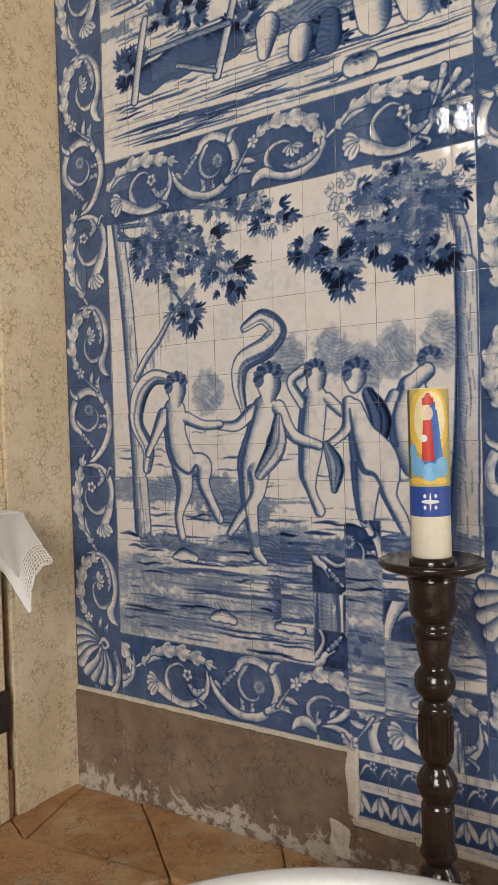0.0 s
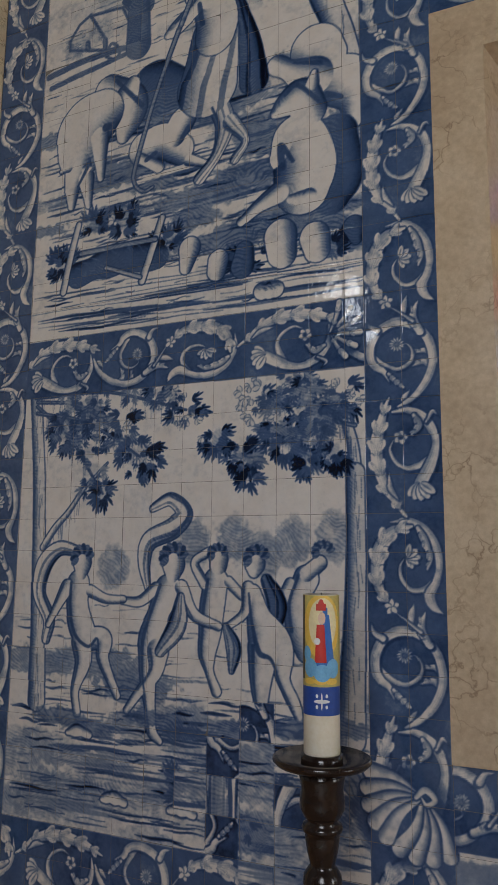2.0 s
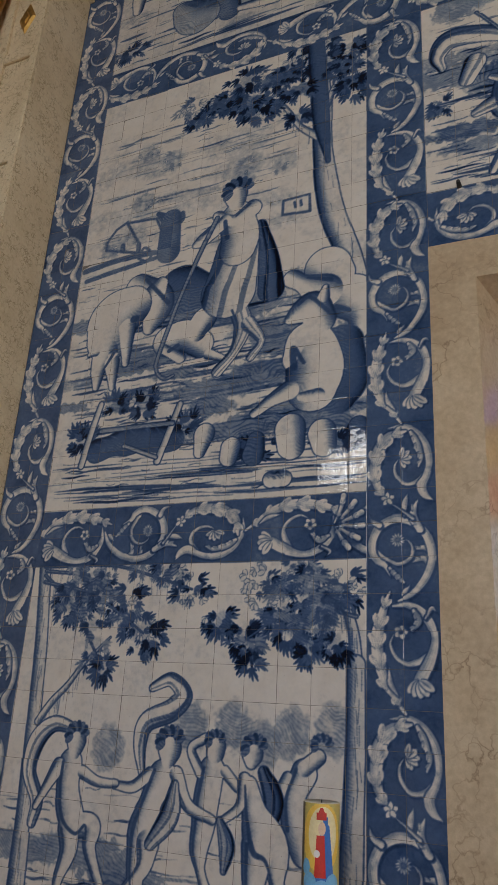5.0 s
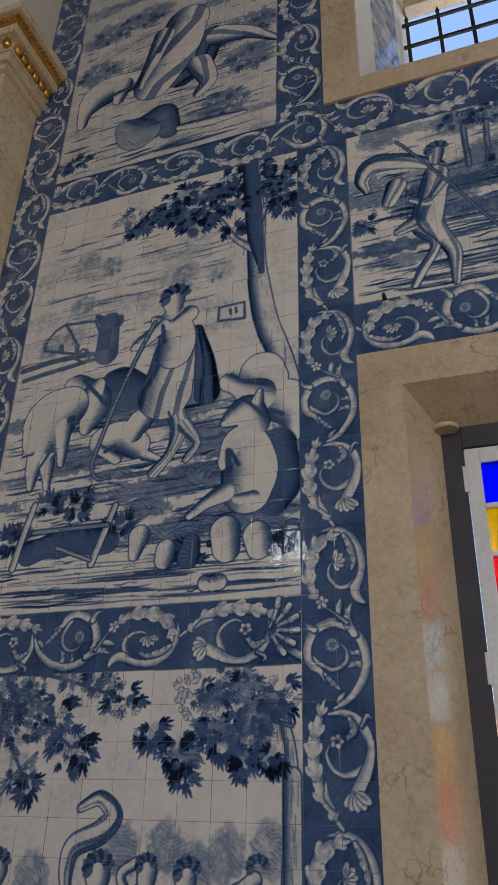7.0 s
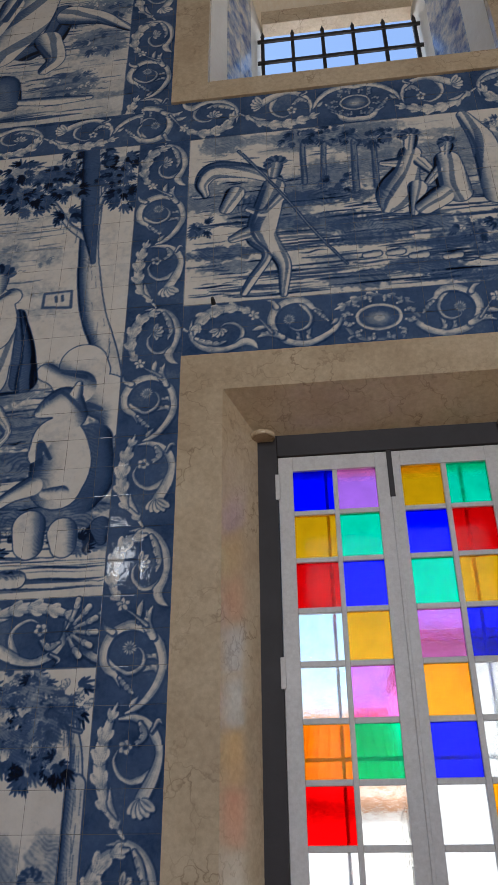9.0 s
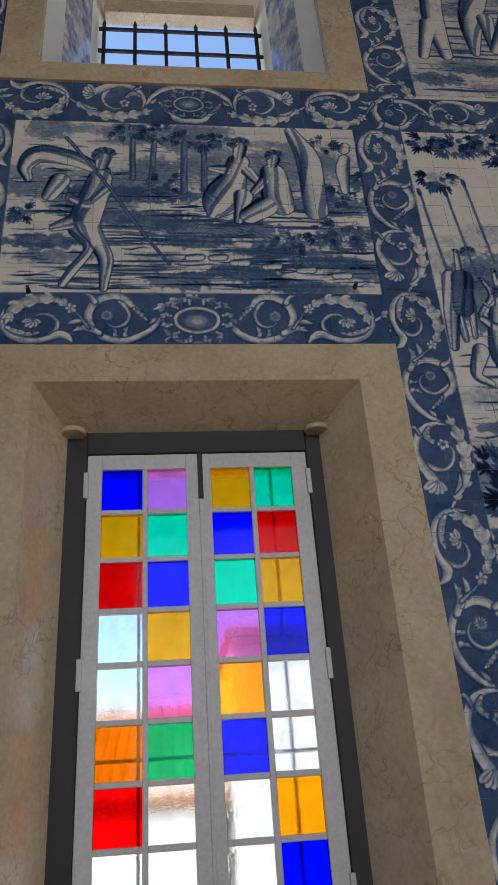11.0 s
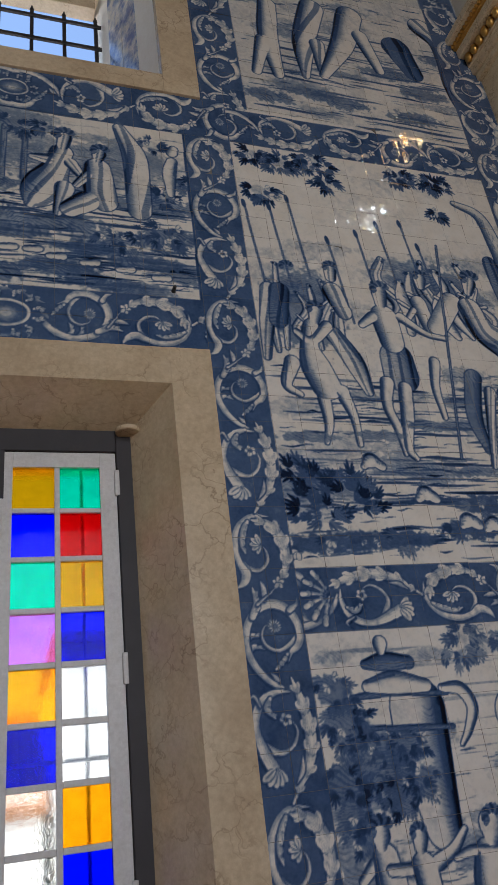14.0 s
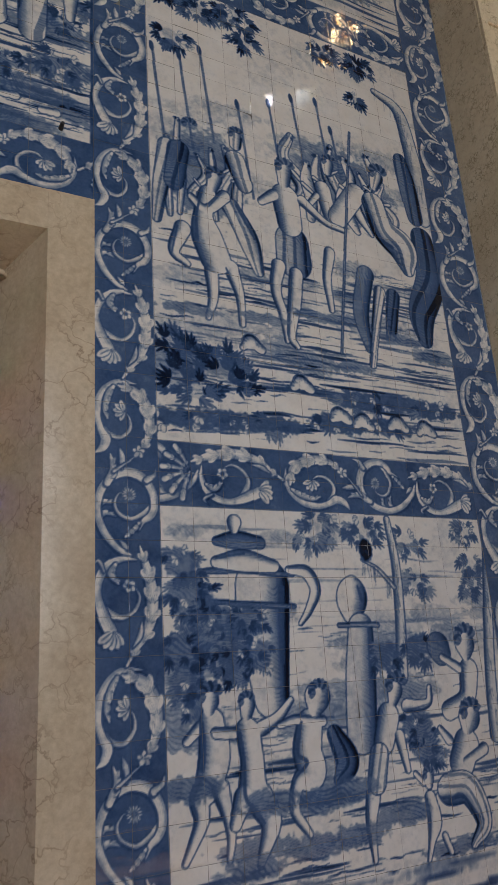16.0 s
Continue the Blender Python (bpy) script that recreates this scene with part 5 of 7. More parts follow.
figure(art, [[(-1.697, 1.668, 0.0099), (-1.663, 1.590, 0.0281), (-1.671, 1.509, 0.0087)]], tone=0.25, folds=8)
figure(art, [[(-1.949, 1.795, 0.0579), (-1.992, 1.697, 0.0463), (-2.011, 1.610, 0.0661), (-2.027, 1.541, 0.0479), (-2.030, 1.449, 0.0347), (-2.019, 1.360, 0.0231), (-2.007, 1.265, 0.0207), (-1.970, 1.228, 0.0116)],
             [(-1.989, 1.562, 0.0475), (-2.001, 1.477, 0.0289), (-2.066, 1.404, 0.0186), (-2.123, 1.329, 0.0124)],
             [(-2.006, 1.800, 0.0215), (-2.077, 1.747, 0.0186), (-2.160, 1.747, 0.0124)],
             [(-1.892, 1.807, 0.0269), (-1.835, 1.708, 0.0207), (-1.728, 1.666, 0.0145)],
             [(-1.932, 1.848, 0.0248), (-1.929, 1.895, 0.0475)]], side=-1)
figure(art, [[(-1.894, 1.772, 0.0124), (-1.907, 1.661, 0.0372), (-1.978, 1.562, 0.0198)]], tone=0.15, folds=7, side=-1)
figure(art, [[(-2.381, 1.813, 0.0517), (-2.383, 1.725, 0.0517), (-2.357, 1.636, 0.0579), (-2.320, 1.596, 0.0463), (-2.250, 1.595, 0.0393), (-2.247, 1.522, 0.0264), (-2.207, 1.443, 0.0182), (-2.170, 1.380, 0.0145)],
             [(-2.355, 1.579, 0.0455), (-2.342, 1.496, 0.0351), (-2.375, 1.388, 0.0182), (-2.361, 1.301, 0.0165)],
             [(-2.438, 1.796, 0.0298), (-2.484, 1.719, 0.0186), (-2.527, 1.638, 0.0116)],
             [(-2.320, 1.783, 0.0227), (-2.244, 1.755, 0.0165), (-2.156, 1.753, 0.0124)],
             [(-2.369, 1.851, 0.0248), (-2.367, 1.898, 0.0434)]], side=-1)
cap(art, -2.369, 1.920, 0.0455)
cap(art, -1.931, 1.924, 0.0496)
cap(art, -1.737, 1.938, 0.0347)
cap(art, -1.575, 1.924, 0.0430)
cap(art, -1.313, 1.950, 0.0335)
# bank, water and the stump below
for k, (x, z) in enumerate([(-2.46, 1.28), (-2.29, 1.24), (-2.01, 1.31), (-1.84, 1.27), (-1.61, 1.31), (-1.41, 1.32), (-1.27, 1.35)]):
    wash(art, x, z, 0.16, 0.035, 0.50, 0.8, 40 + k, 0.4)
for x, z in [(-2.17, 0.99), (-1.87, 0.99), (-2.35, 1.22)]:
    form(art, [(x - 0.05, z, 0.012), (x, z + 0.012, 0.022), (x + 0.05, z, 0.014)], shade=0.6)
foliage(art, -1.88, 1.08, 0.05, 0.04, 30, 0.7, 0.05, 0, 0.8)
for k, (x, z) in enumerate([(-1.25, 1.16), (-1.33, 1.04), (-1.50, 1.09), (-1.60, 0.96)]):
    wash(art, x, z, 0.13, 0.09, 0.5, 0.75, 60 + k, 0.5)
    foliage(art, x, z, 0.12, 0.07, 30, 0.6, 0.04, 0.2)

# picture of the pasture, west side above
for k, (x, z) in enumerate([(-2.37, 4.90), (-2.22, 4.82), (-2.37, 4.58), (-1.76, 4.66), (-1.57, 4.61), (-2.54, 4.32), (-2.40, 4.37), (-1.79, 4.56)]):
    wash(art, x, z, 0.08, 0.075, 0.24, 0.8, 80 + k, 0.4)
    foliage(art, x, z, 0.07, 0.05, 14, 0.3, 0.03, 0.3)
trunk(art, [(-1.43, 5.34, 0.05), (-1.38, 4.95, 0.048), (-1.37, 4.63, 0.05), (-1.32, 4.27, 0.06), (-1.22, 3.96, 0.055), (-1.15, 3.62, 0.05)], 0.12, 0.85)
trunk(art, [(-1.39, 4.71, 0.022), (-1.50, 4.82, 0.016), (-1.60, 4.99, 0.010), (-1.74, 5.09, 0.005)])
trunk(art, [(-1.37, 4.86, 0.02), (-1.30, 5.04, 0.014), (-1.20, 5.17, 0.006)])
for x, z, r, n in [(-1.90, 5.14, 0.10, 60), (-1.72, 4.99, 0.10, 80), (-2.02, 5.07, 0.06, 30), (-1.56, 5.21, 0.10, 70), (-1.51, 4.87, 0.06, 36), (-1.20, 4.97, 0.09, 80), (-1.24, 5.23, 0.08, 60), (-1.80, 5.22, 0.12, 60), (-1.36, 5.18, 0.10, 70), (-1.43, 5.34, 0.12, 60)]:
    foliage(art, x, z, r, r * 0.6, n, 0.85, 0.055, 0.08)
trunk(art, [(-1.42, 5.34, 0.045), (-1.40, 5.05, 0.046), (-1.38, 4.80, 0.042), (-1.34, 4.55, 0.012)], 0.55, 0.4)
for x, z, r, n in [(-1.95, 5.10, 0.10, 50), (-1.78, 5.05, 0.12, 70), (-1.62, 5.16, 0.12, 70), (-1.50, 5.05, 0.09, 40), (-1.28, 5.12, 0.09, 60), (-1.22, 5.00, 0.07, 50), (-2.08, 5.02, 0.06, 24)]:
    wash(art, x, z, r, r * 0.5, 0.55, 0.7, int(n * 7), 0.5)
    foliage(art, x, z, r, r * 0.55, n, 0.85, 0.042, 0.0)
foliage(art, -2.11, 5.14, 0.11, 0.06, 50, 0.5, 0.05, 0.85)
for k, (x, z) in enumerate([(-2.32, 3.58), (-2.06, 3.52), (-1.66, 3.50), (-1.79, 3.78), (-1.28, 3.26), (-1.99, 3.94), (-1.55, 3.48)]):
    wash(art, x, z, 0.13, 0.035, 0.48, 0.7, 100 + k, 0.5)
for k, (x, z) in enumerate([(-1.48, 3.23), (-1.30, 3.19), (-1.67, 3.23), (-1.87, 3.33), (-1.20, 3.11)]):
    wash(art, x, z, 0.13, 0.06, 0.45, 0.8, 120 + k, 0.4)
# farm buildings in the distance
ribbon(art, [(-2.574, 4.318, 0.0068), (-2.574, 4.367, 0.0060)], 0.5, 0, 0.45)
ribbon(art, [(-2.579, 4.363, 0.0060), (-2.522, 4.440, 0.0060)], 0.5, 0, 0.45)
ribbon(art, [(-2.522, 4.440, 0.0060), (-2.460, 4.473, 0.0068)], 0.5, 0, 0.45)
ribbon(art, [(-2.460, 4.465, 0.0068), (-2.365, 4.311, 0.0068)], 0.5, 0, 0.45)
ribbon(art, [(-2.460, 4.465, 0.0068), (-2.278, 4.452, 0.0060)], 0.5, 0, 0.45)
ribbon(art, [(-2.278, 4.452, 0.0060), (-2.230, 4.346, 0.0053)], 0.5, 0, 0.45)
ribbon(art, [(-2.365, 4.311, 0.0068), (-2.366, 4.262, 0.0060)], 0.5, 0, 0.45)
ribbon(art, [(-2.235, 4.348, 0.0060), (-2.229, 4.238, 0.0053)], 0.5, 0, 0.45)
ribbon(art, [(-2.574, 4.318, 0.0068), (-2.365, 4.258, 0.0068)], 0.5, 0, 0.45)
ribbon(art, [(-2.365, 4.258, 0.0068), (-2.229, 4.238, 0.0053)], 0.5, 0, 0.45)
ribbon(art, [(-1.564, 4.293, 0.0053), (-1.564, 4.376, 0.0045)], 0.5, 0, 0.45)
ribbon(art, [(-1.564, 4.376, 0.0045), (-1.429, 4.382, 0.0045)], 0.5, 0, 0.45)
ribbon(art, [(-1.429, 4.382, 0.0045), (-1.424, 4.282, 0.0053)], 0.5, 0, 0.45)
ribbon(art, [(-1.564, 4.293, 0.0053), (-1.424, 4.282, 0.0053)], 0.5, 0, 0.45)
ribbon(art, [(-1.504, 4.353, 0.0053), (-1.499, 4.323, 0.0053)], 0.5, 0, 0.45)
ribbon(art, [(-1.473, 4.355, 0.0053), (-1.469, 4.327, 0.0053)], 0.5, 0, 0.45)
ribbon(art, [(-2.270, 4.479, 0.0120), (-2.213, 4.433, 0.0301), (-2.147, 4.414, 0.0338), (-2.123, 4.448, 0.0102)], 0.5, 0.15, 0.6)
ribbon(art, [(-2.192, 4.383, 0.0526), (-2.177, 4.213, 0.0526)], 0.5, 0.15, 0.6)
# fence and bushes at its foot
for x, z, r, n in [(-2.54, 3.23, 0.08, 70), (-2.38, 3.39, 0.06, 40), (-2.23, 3.38, 0.07, 50), (-2.00, 3.26, 0.06, 40), (-1.63, 3.12, 0.07, 50), (-1.28, 3.11, 0.06, 40)]:
    foliage(art, x, z, r, r * 0.8, n, 0.85, 0.05, 0.05, 0.3)
form(art, [(-2.46, 3.17, 0.05), (-2.26, 3.21, 0.06), (-2.05, 3.19, 0.05)], tone=0.55, shade=0.3)
ribbon(art, [(-2.54, 3.10, 0.018), (-2.50, 3.29, 0.018), (-2.47, 3.41, 0.016)], 0.12, 0.3, 0.9)
ribbon(art, [(-2.12, 3.09, 0.018), (-2.07, 3.24, 0.018), (-2.03, 3.36, 0.016)], 0.12, 0.3, 0.9)
ribbon(art, [(-2.45, 3.27, 0.012), (-2.24, 3.27, 0.012), (-2.06, 3.27, 0.012)], 0.3, 0.3, 0.9)
ribbon(art, [(-2.31, 3.18, 0.010), (-2.13, 3.11, 0.010)], 0.2, 0.3, 0.9)
for k, (x, z, rx, rz) in enumerate([(-2.25, 3.62, 0.30, 0.06), (-1.85, 3.42, 0.32, 0.06), (-1.45, 3.28, 0.30, 0.05), (-1.55, 3.62, 0.16, 0.10), (-2.00, 3.90, 0.20, 0.10), (-1.75, 3.20, 0.30, 0.05), (-1.22, 3.45, 0.10, 0.20)]):
    wash(art, x, z, rx, rz, 0.42, 0.75, 520 + k, 0.45)
    hatch(art, x - rx, x + rx, z - rz, z + rz, 14, 0.62, 0.003, 0.12, 0.04)
# pale plain shapes: one upright, others like boulders
figure(art, [[(-1.330, 3.948, 0.1105), (-1.273, 3.908, 0.0714)],
             [(-1.218, 3.778, 0.1105), (-1.173, 3.708, 0.0767), (-1.178, 3.592, 0.0282)],
             [(-1.348, 3.829, 0.0895), (-1.445, 3.889, 0.0451), (-1.500, 3.924, 0.0451)]], side=-1, shade=0.55)
figure(art, [[(-1.254, 3.550, 0.0902), (-1.235, 3.394, 0.0902), (-1.271, 3.307, 0.0767)]], tone=0.5, shade=0.3, line=0.5)
figure(art, [[(-1.466, 3.513, 0.0639), (-1.411, 3.581, 0.1038), (-1.381, 3.458, 0.1308), (-1.389, 3.364, 0.1128)],
             [(-1.365, 3.691, 0.0752), (-1.394, 3.762, 0.0714), (-1.446, 3.745, 0.0564), (-1.503, 3.713, 0.0244)],
             [(-1.492, 3.362, 0.0451), (-1.577, 3.322, 0.0271), (-1.655, 3.268, 0.0180)],
             [(-1.361, 3.321, 0.0338), (-1.435, 3.324, 0.0203)],
             [(-1.348, 3.798, 0.0271), (-1.339, 3.847, 0.0135)]], side=-1, shade=0.62)
figure(art, [[(-2.082, 3.982, 0.1383), (-1.967, 3.955, 0.0895)]], tone=0.5, shade=0.3, line=0.4)
figure(art, [[(-2.334, 4.041, 0.0782), (-2.217, 3.934, 0.0947), (-2.248, 3.794, 0.0361)],
             [(-2.234, 3.995, 0.0602), (-2.207, 4.039, 0.0391)]], shade=0.55)
figure(art, [[(-2.130, 3.704, 0.0812), (-2.041, 3.719, 0.0812), (-1.950, 3.658, 0.0677)],
             [(-1.976, 3.727, 0.0496), (-1.946, 3.786, 0.0632), (-1.905, 3.827, 0.0421)],
             [(-2.056, 3.600, 0.0271), (-2.155, 3.666, 0.0237)],
             [(-1.903, 3.600, 0.0248), (-1.795, 3.551, 0.0113)]], side=-1, shade=0.6)
figure(art, [[(-2.373, 3.935, 0.1203), (-2.454, 3.883, 0.1564), (-2.474, 3.784, 0.1383)],
             [(-2.490, 3.696, 0.0737), (-2.517, 3.600, 0.0421), (-2.519, 3.507, 0.0180)],
             [(-2.442, 3.631, 0.0421), (-2.423, 3.496, 0.0158)],
             [(-2.375, 3.821, 0.0481), (-2.361, 3.617, 0.0180)],
             [(-2.548, 3.707, 0.0241), (-2.585, 3.698, 0.0120)],
             [(-2.446, 3.677, 0.0241), (-2.422, 3.679, 0.0090)]], shade=0.6)
figure(art, [[(-1.678, 4.259, 0.0316), (-1.625, 4.067, 0.0489), (-1.604, 3.890, 0.0632)]], tone=0.5, folds=6)
figure(art, [[(-1.766, 3.821, 0.0451), (-1.736, 3.709, 0.0406), (-1.772, 3.592, 0.0226), (-1.851, 3.500, 0.0263)],
             [(-1.710, 3.725, 0.0368), (-1.641, 3.628, 0.0169), (-1.689, 3.552, 0.0184)],
             [(-1.791, 4.156, 0.1105), (-1.807, 4.026, 0.1263), (-1.824, 3.921, 0.1421)]], folds=9, side=-1)
figure(art, [[(-1.806, 4.342, 0.0895), (-1.783, 4.221, 0.1000), (-1.791, 4.156, 0.0947)],
             [(-1.725, 4.376, 0.0474), (-1.821, 4.328, 0.0316), (-1.915, 4.374, 0.0271)],
             [(-1.872, 4.334, 0.0368), (-1.980, 4.253, 0.0368), (-2.024, 4.228, 0.0184)],
             [(-1.814, 4.426, 0.0421), (-1.824, 4.483, 0.0632)]], side=-1)
cap(art, -1.814, 4.508, 0.0684)
ribbon(art, [(-1.919, 4.364, 0.0120), (-2.057, 4.021, 0.0105), (-2.172, 3.647, 0.0105), (-2.178, 3.551, 0.0090), (-2.129, 3.502, 0.0090), (-2.081, 3.513, 0.0068)], 0.3, 0.3, 0.85)
figure(art, [[(-1.891, 3.199, 0.0496), (-1.907, 3.113, 0.0271)],
             [(-1.755, 3.123, 0.0451), (-1.763, 3.076, 0.0406)],
             [(-1.484, 3.181, 0.0677), (-1.477, 3.105, 0.0602)],
             [(-1.341, 3.151, 0.0602), (-1.331, 3.095, 0.0511)]], shade=0.55)
figure(art, [[(-1.638, 3.145, 0.0376), (-1.646, 3.080, 0.0489)],
             [(-1.183, 3.165, 0.0414), (-1.175, 3.110, 0.0211)]], tone=0.5, shade=0.3)
ribbon(art, [(-2.362, 4.226, 0.0060), (-2.330, 4.282, 0.0060), (-2.284, 4.229, 0.0053), (-2.316, 4.197, 0.0060), (-2.362, 4.226, 0.0060)], 0.45, 0, 0.5)
ribbon(art, [(-2.694, 4.212, 0.0150), (-2.464, 4.240, 0.0150), (-2.217, 4.235, 0.0105)], 0.45, 0, 0.5)
ribbon(art, [(-2.673, 4.146, 0.0120), (-2.458, 4.178, 0.0120), (-2.239, 4.205, 0.0090)], 0.45, 0, 0.5)
ribbon(art, [(-2.188, 4.426, 0.0579), (-2.183, 4.226, 0.0662)], 0.45, 0.2, 0.6)
ribbon(art, [(-2.370, 4.312, 0.0120), (-2.367, 4.275, 0.0120)], 0.45, 0.2, 0.6)
ribbon(art, [(-2.472, 4.327, 0.0120), (-2.469, 4.295, 0.0135)], 0.45, 0.2, 0.6)
form(art, [(-1.56, 2.96, 0.03), (-1.50, 2.96, 0.03)], shade=0.6)

# picture above it, in the dusk of the vault
for k, (x, z) in enumerate([(-2.48, 6.96), (-2.22, 7.02), (-1.61, 6.55), (-1.46, 6.26), (-2.52, 6.56), (-1.99, 6.28), (-1.59, 5.91), (-1.43, 6.58)]):
    wash(art, x, z, 0.18, 0.12, 0.4, 0.75, 140 + k, 0.5)
    foliage(art, x, z, 0.15, 0.08, 40, 0.6, 0.05, 0.3)
figure(art, [[(-2.080, 5.893, 0.1259), (-2.003, 5.948, 0.0923), (-1.952, 5.807, 0.0692)]], tone=0.45, shade=0.35)
figure(art, [[(-2.263, 5.933, 0.0671), (-2.185, 5.849, 0.1259), (-2.130, 5.844, 0.1091)]], tone=0.25, shade=0.5)
figure(art, [[(-2.237, 6.380, 0.0818), (-2.483, 6.338, 0.1273), (-2.584, 6.192, 0.0587), (-2.597, 6.069, 0.0318)],
             [(-2.322, 6.361, 0.0671), (-2.351, 6.223, 0.0378)]], shade=0.7)
figure(art, [[(-1.716, 6.591, 0.0839), (-1.760, 6.363, 0.0769), (-1.903, 6.264, 0.0923)]], tone=0.5, shade=0.3, folds=6)
figure(art, [[(-1.897, 6.825, 0.1545), (-1.978, 6.547, 0.1762), (-2.099, 6.279, 0.1427)],
             [(-1.785, 6.338, 0.0846), (-1.718, 6.160, 0.0577), (-1.776, 6.061, 0.0346)],
             [(-1.661, 6.562, 0.0923), (-1.459, 6.497, 0.0545), (-1.279, 6.366, 0.0231)],
             [(-2.065, 6.750, 0.0727), (-2.132, 6.504, 0.0503), (-2.186, 6.300, 0.0318)]], side=-1, shade=0.65, folds=4)
figure(art, [[(-1.886, 5.797, 0.0231), (-1.680, 5.779, 0.0346), (-1.469, 5.773, 0.0140)]], shade=0.6)
foliage(art, -2.61, 5.74, 0.1, 0.07, 60, 0.75, 0.05)

# picture over the tall window
for k, (x, z) in enumerate([(-0.71, 5.28), (-0.32, 5.25), (-0.06, 5.20), (0.04, 5.03), (-0.18, 5.01), (0.44, 4.99), (0.67, 5.05)]):
    wash(art, x, z, 0.14, 0.09, 0.36, 0.8, 160 + k, 0.45)
for k, (x, z) in enumerate([(-0.69, 4.53), (-0.36, 4.68), (0.01, 4.54), (0.37, 4.48), (0.63, 4.42), (0.76, 4.59), (0.55, 4.26), (0.20, 4.36)]):
    wash(art, x, z, 0.20, 0.05, 0.55, 0.8, 180 + k, 0.4)
for p in ([(-0.29, 5.22, 0.012), (-0.29, 4.94, 0.014)], [(-0.18, 5.21, 0.012), (-0.20, 4.89, 0.014)], [(-0.03, 5.20, 0.014), (-0.04, 4.86, 0.016)], [(0.07, 5.19, 0.012), (0.06, 4.87, 0.014)]):
    trunk(art, p, 0.3, 0.5)
for x, z, r, n in [(-0.32, 5.27, 0.09, 50), (-0.14, 5.27, 0.10, 60), (0.03, 5.23, 0.10, 60), (0.17, 5.22, 0.07, 40), (-0.80, 4.70, 0.06, 40), (-0.13, 4.92, 0.08, 40), (0.49, 4.54, 0.10, 70), (0.71, 4.59, 0.14, 120), (0.88, 4.95, 0.10, 80), (0.72, 4.85, 0.09, 70), (0.69, 5.21, 0.08, 50)]:
    foliage(art, x, z, r, r * 0.6, n, 0.72, 0.04, 0.15, -0.5)
figure(art, [[(-0.428, 4.983, 0.0280), (-0.586, 5.064, 0.0455), (-0.745, 5.091, 0.0560), (-0.809, 5.004, 0.0350), (-0.789, 4.924, 0.0175)],
             [(-0.641, 4.911, 0.0490), (-0.682, 4.819, 0.0350)]], folds=5, side=-1, shade=0.6)
figure(art, [[(-0.448, 4.933, 0.0570), (-0.472, 4.820, 0.0665), (-0.506, 4.693, 0.0735), (-0.501, 4.620, 0.0595), (-0.453, 4.528, 0.0420), (-0.409, 4.421, 0.0315), (-0.414, 4.255, 0.0150)],
             [(-0.534, 4.605, 0.0490), (-0.485, 4.495, 0.0225), (-0.560, 4.354, 0.0210), (-0.596, 4.281, 0.0175)],
             [(-0.410, 4.864, 0.0280), (-0.495, 4.766, 0.0245), (-0.570, 4.795, 0.0175)],
             [(-0.442, 5.023, 0.0280), (-0.435, 5.071, 0.0360)],
             [(-0.583, 4.645, 0.0350), (-0.651, 4.614, 0.0210)]], side=-1, folds=4, shade=0.55)
cap(art, -0.432, 5.095, 0.0480)
figure(art, [[(0.532, 5.304, 0.0300), (0.599, 5.118, 0.0600), (0.610, 4.918, 0.0600), (0.610, 4.747, 0.0570)]], side=-1, shade=0.4, folds=3)
figure(art, [[(0.240, 5.070, 0.0525), (0.207, 4.954, 0.0660), (0.153, 4.824, 0.0980), (0.104, 4.723, 0.0360)],
             [(0.251, 4.834, 0.0480), (0.222, 4.677, 0.0210)],
             [(0.170, 5.016, 0.0315), (0.100, 5.023, 0.0150)],
             [(0.282, 5.006, 0.0315), (0.338, 4.923, 0.0180)],
             [(0.245, 5.122, 0.0280), (0.254, 5.179, 0.0330)]], side=-1, folds=7, shade=0.6)
figure(art, [[(0.413, 4.995, 0.0640), (0.419, 4.858, 0.0770), (0.443, 4.780, 0.0600)],
             [(0.354, 4.769, 0.0600), (0.279, 4.709, 0.0490)],
             [(0.415, 5.054, 0.0210), (0.423, 5.098, 0.0330)],
             [(0.360, 4.940, 0.0240), (0.310, 4.867, 0.0180)]], side=-1, folds=6, shade=0.6)
figure(art, [[(0.797, 5.112, 0.0270), (0.776, 5.021, 0.0330), (0.776, 4.884, 0.0180)],
             [(0.802, 5.178, 0.0280), (0.809, 5.202, 0.0240)]], side=1)
cap(art, 0.256, 5.204, 0.0420)
cap(art, 0.428, 5.122, 0.0385)
ribbon(art, [(-0.62, 5.21, 0.007), (-0.41, 4.89, 0.006), (-0.26, 4.62, 0.006), (-0.12, 4.40, 0.005)], 0.3, 0.2, 0.9)
for x, z in [(0.00, 4.44), (0.11, 4.44), (0.21, 4.41), (0.36, 4.39), (0.52, 4.37), (0.69, 4.34)]:
    form(art, [(x - 0.03, z, 0.015), (x + 0.03, z + 0.005, 0.018)], shade=0.5)

# picture of the camp, east side above
for x, z, r, n in [(1.25, 5.26, 0.08, 50), (1.41, 5.22, 0.10, 70), (1.61, 5.26, 0.11, 80), (1.67, 5.12, 0.07, 40), (1.27, 4.99, 0.09, 60), (2.15, 5.25, 0.09, 60), (2.38, 5.24, 0.10, 70), (2.34, 4.99, 0.05, 40), (2.50, 5.46, 0.10, 60), (2.67, 5.42, 0.09, 50)]:
    foliage(art, x, z, r, r * 0.6, int(n * 1.1), 0.8, 0.05, 0.12)
trunk(art, [(2.48, 5.10, 0.02), (2.63, 5.02, 0.04), (2.68, 4.78, 0.05), (2.70, 4.51, 0.06), (2.70, 4.32, 0.05)], 0.15, 0.7)
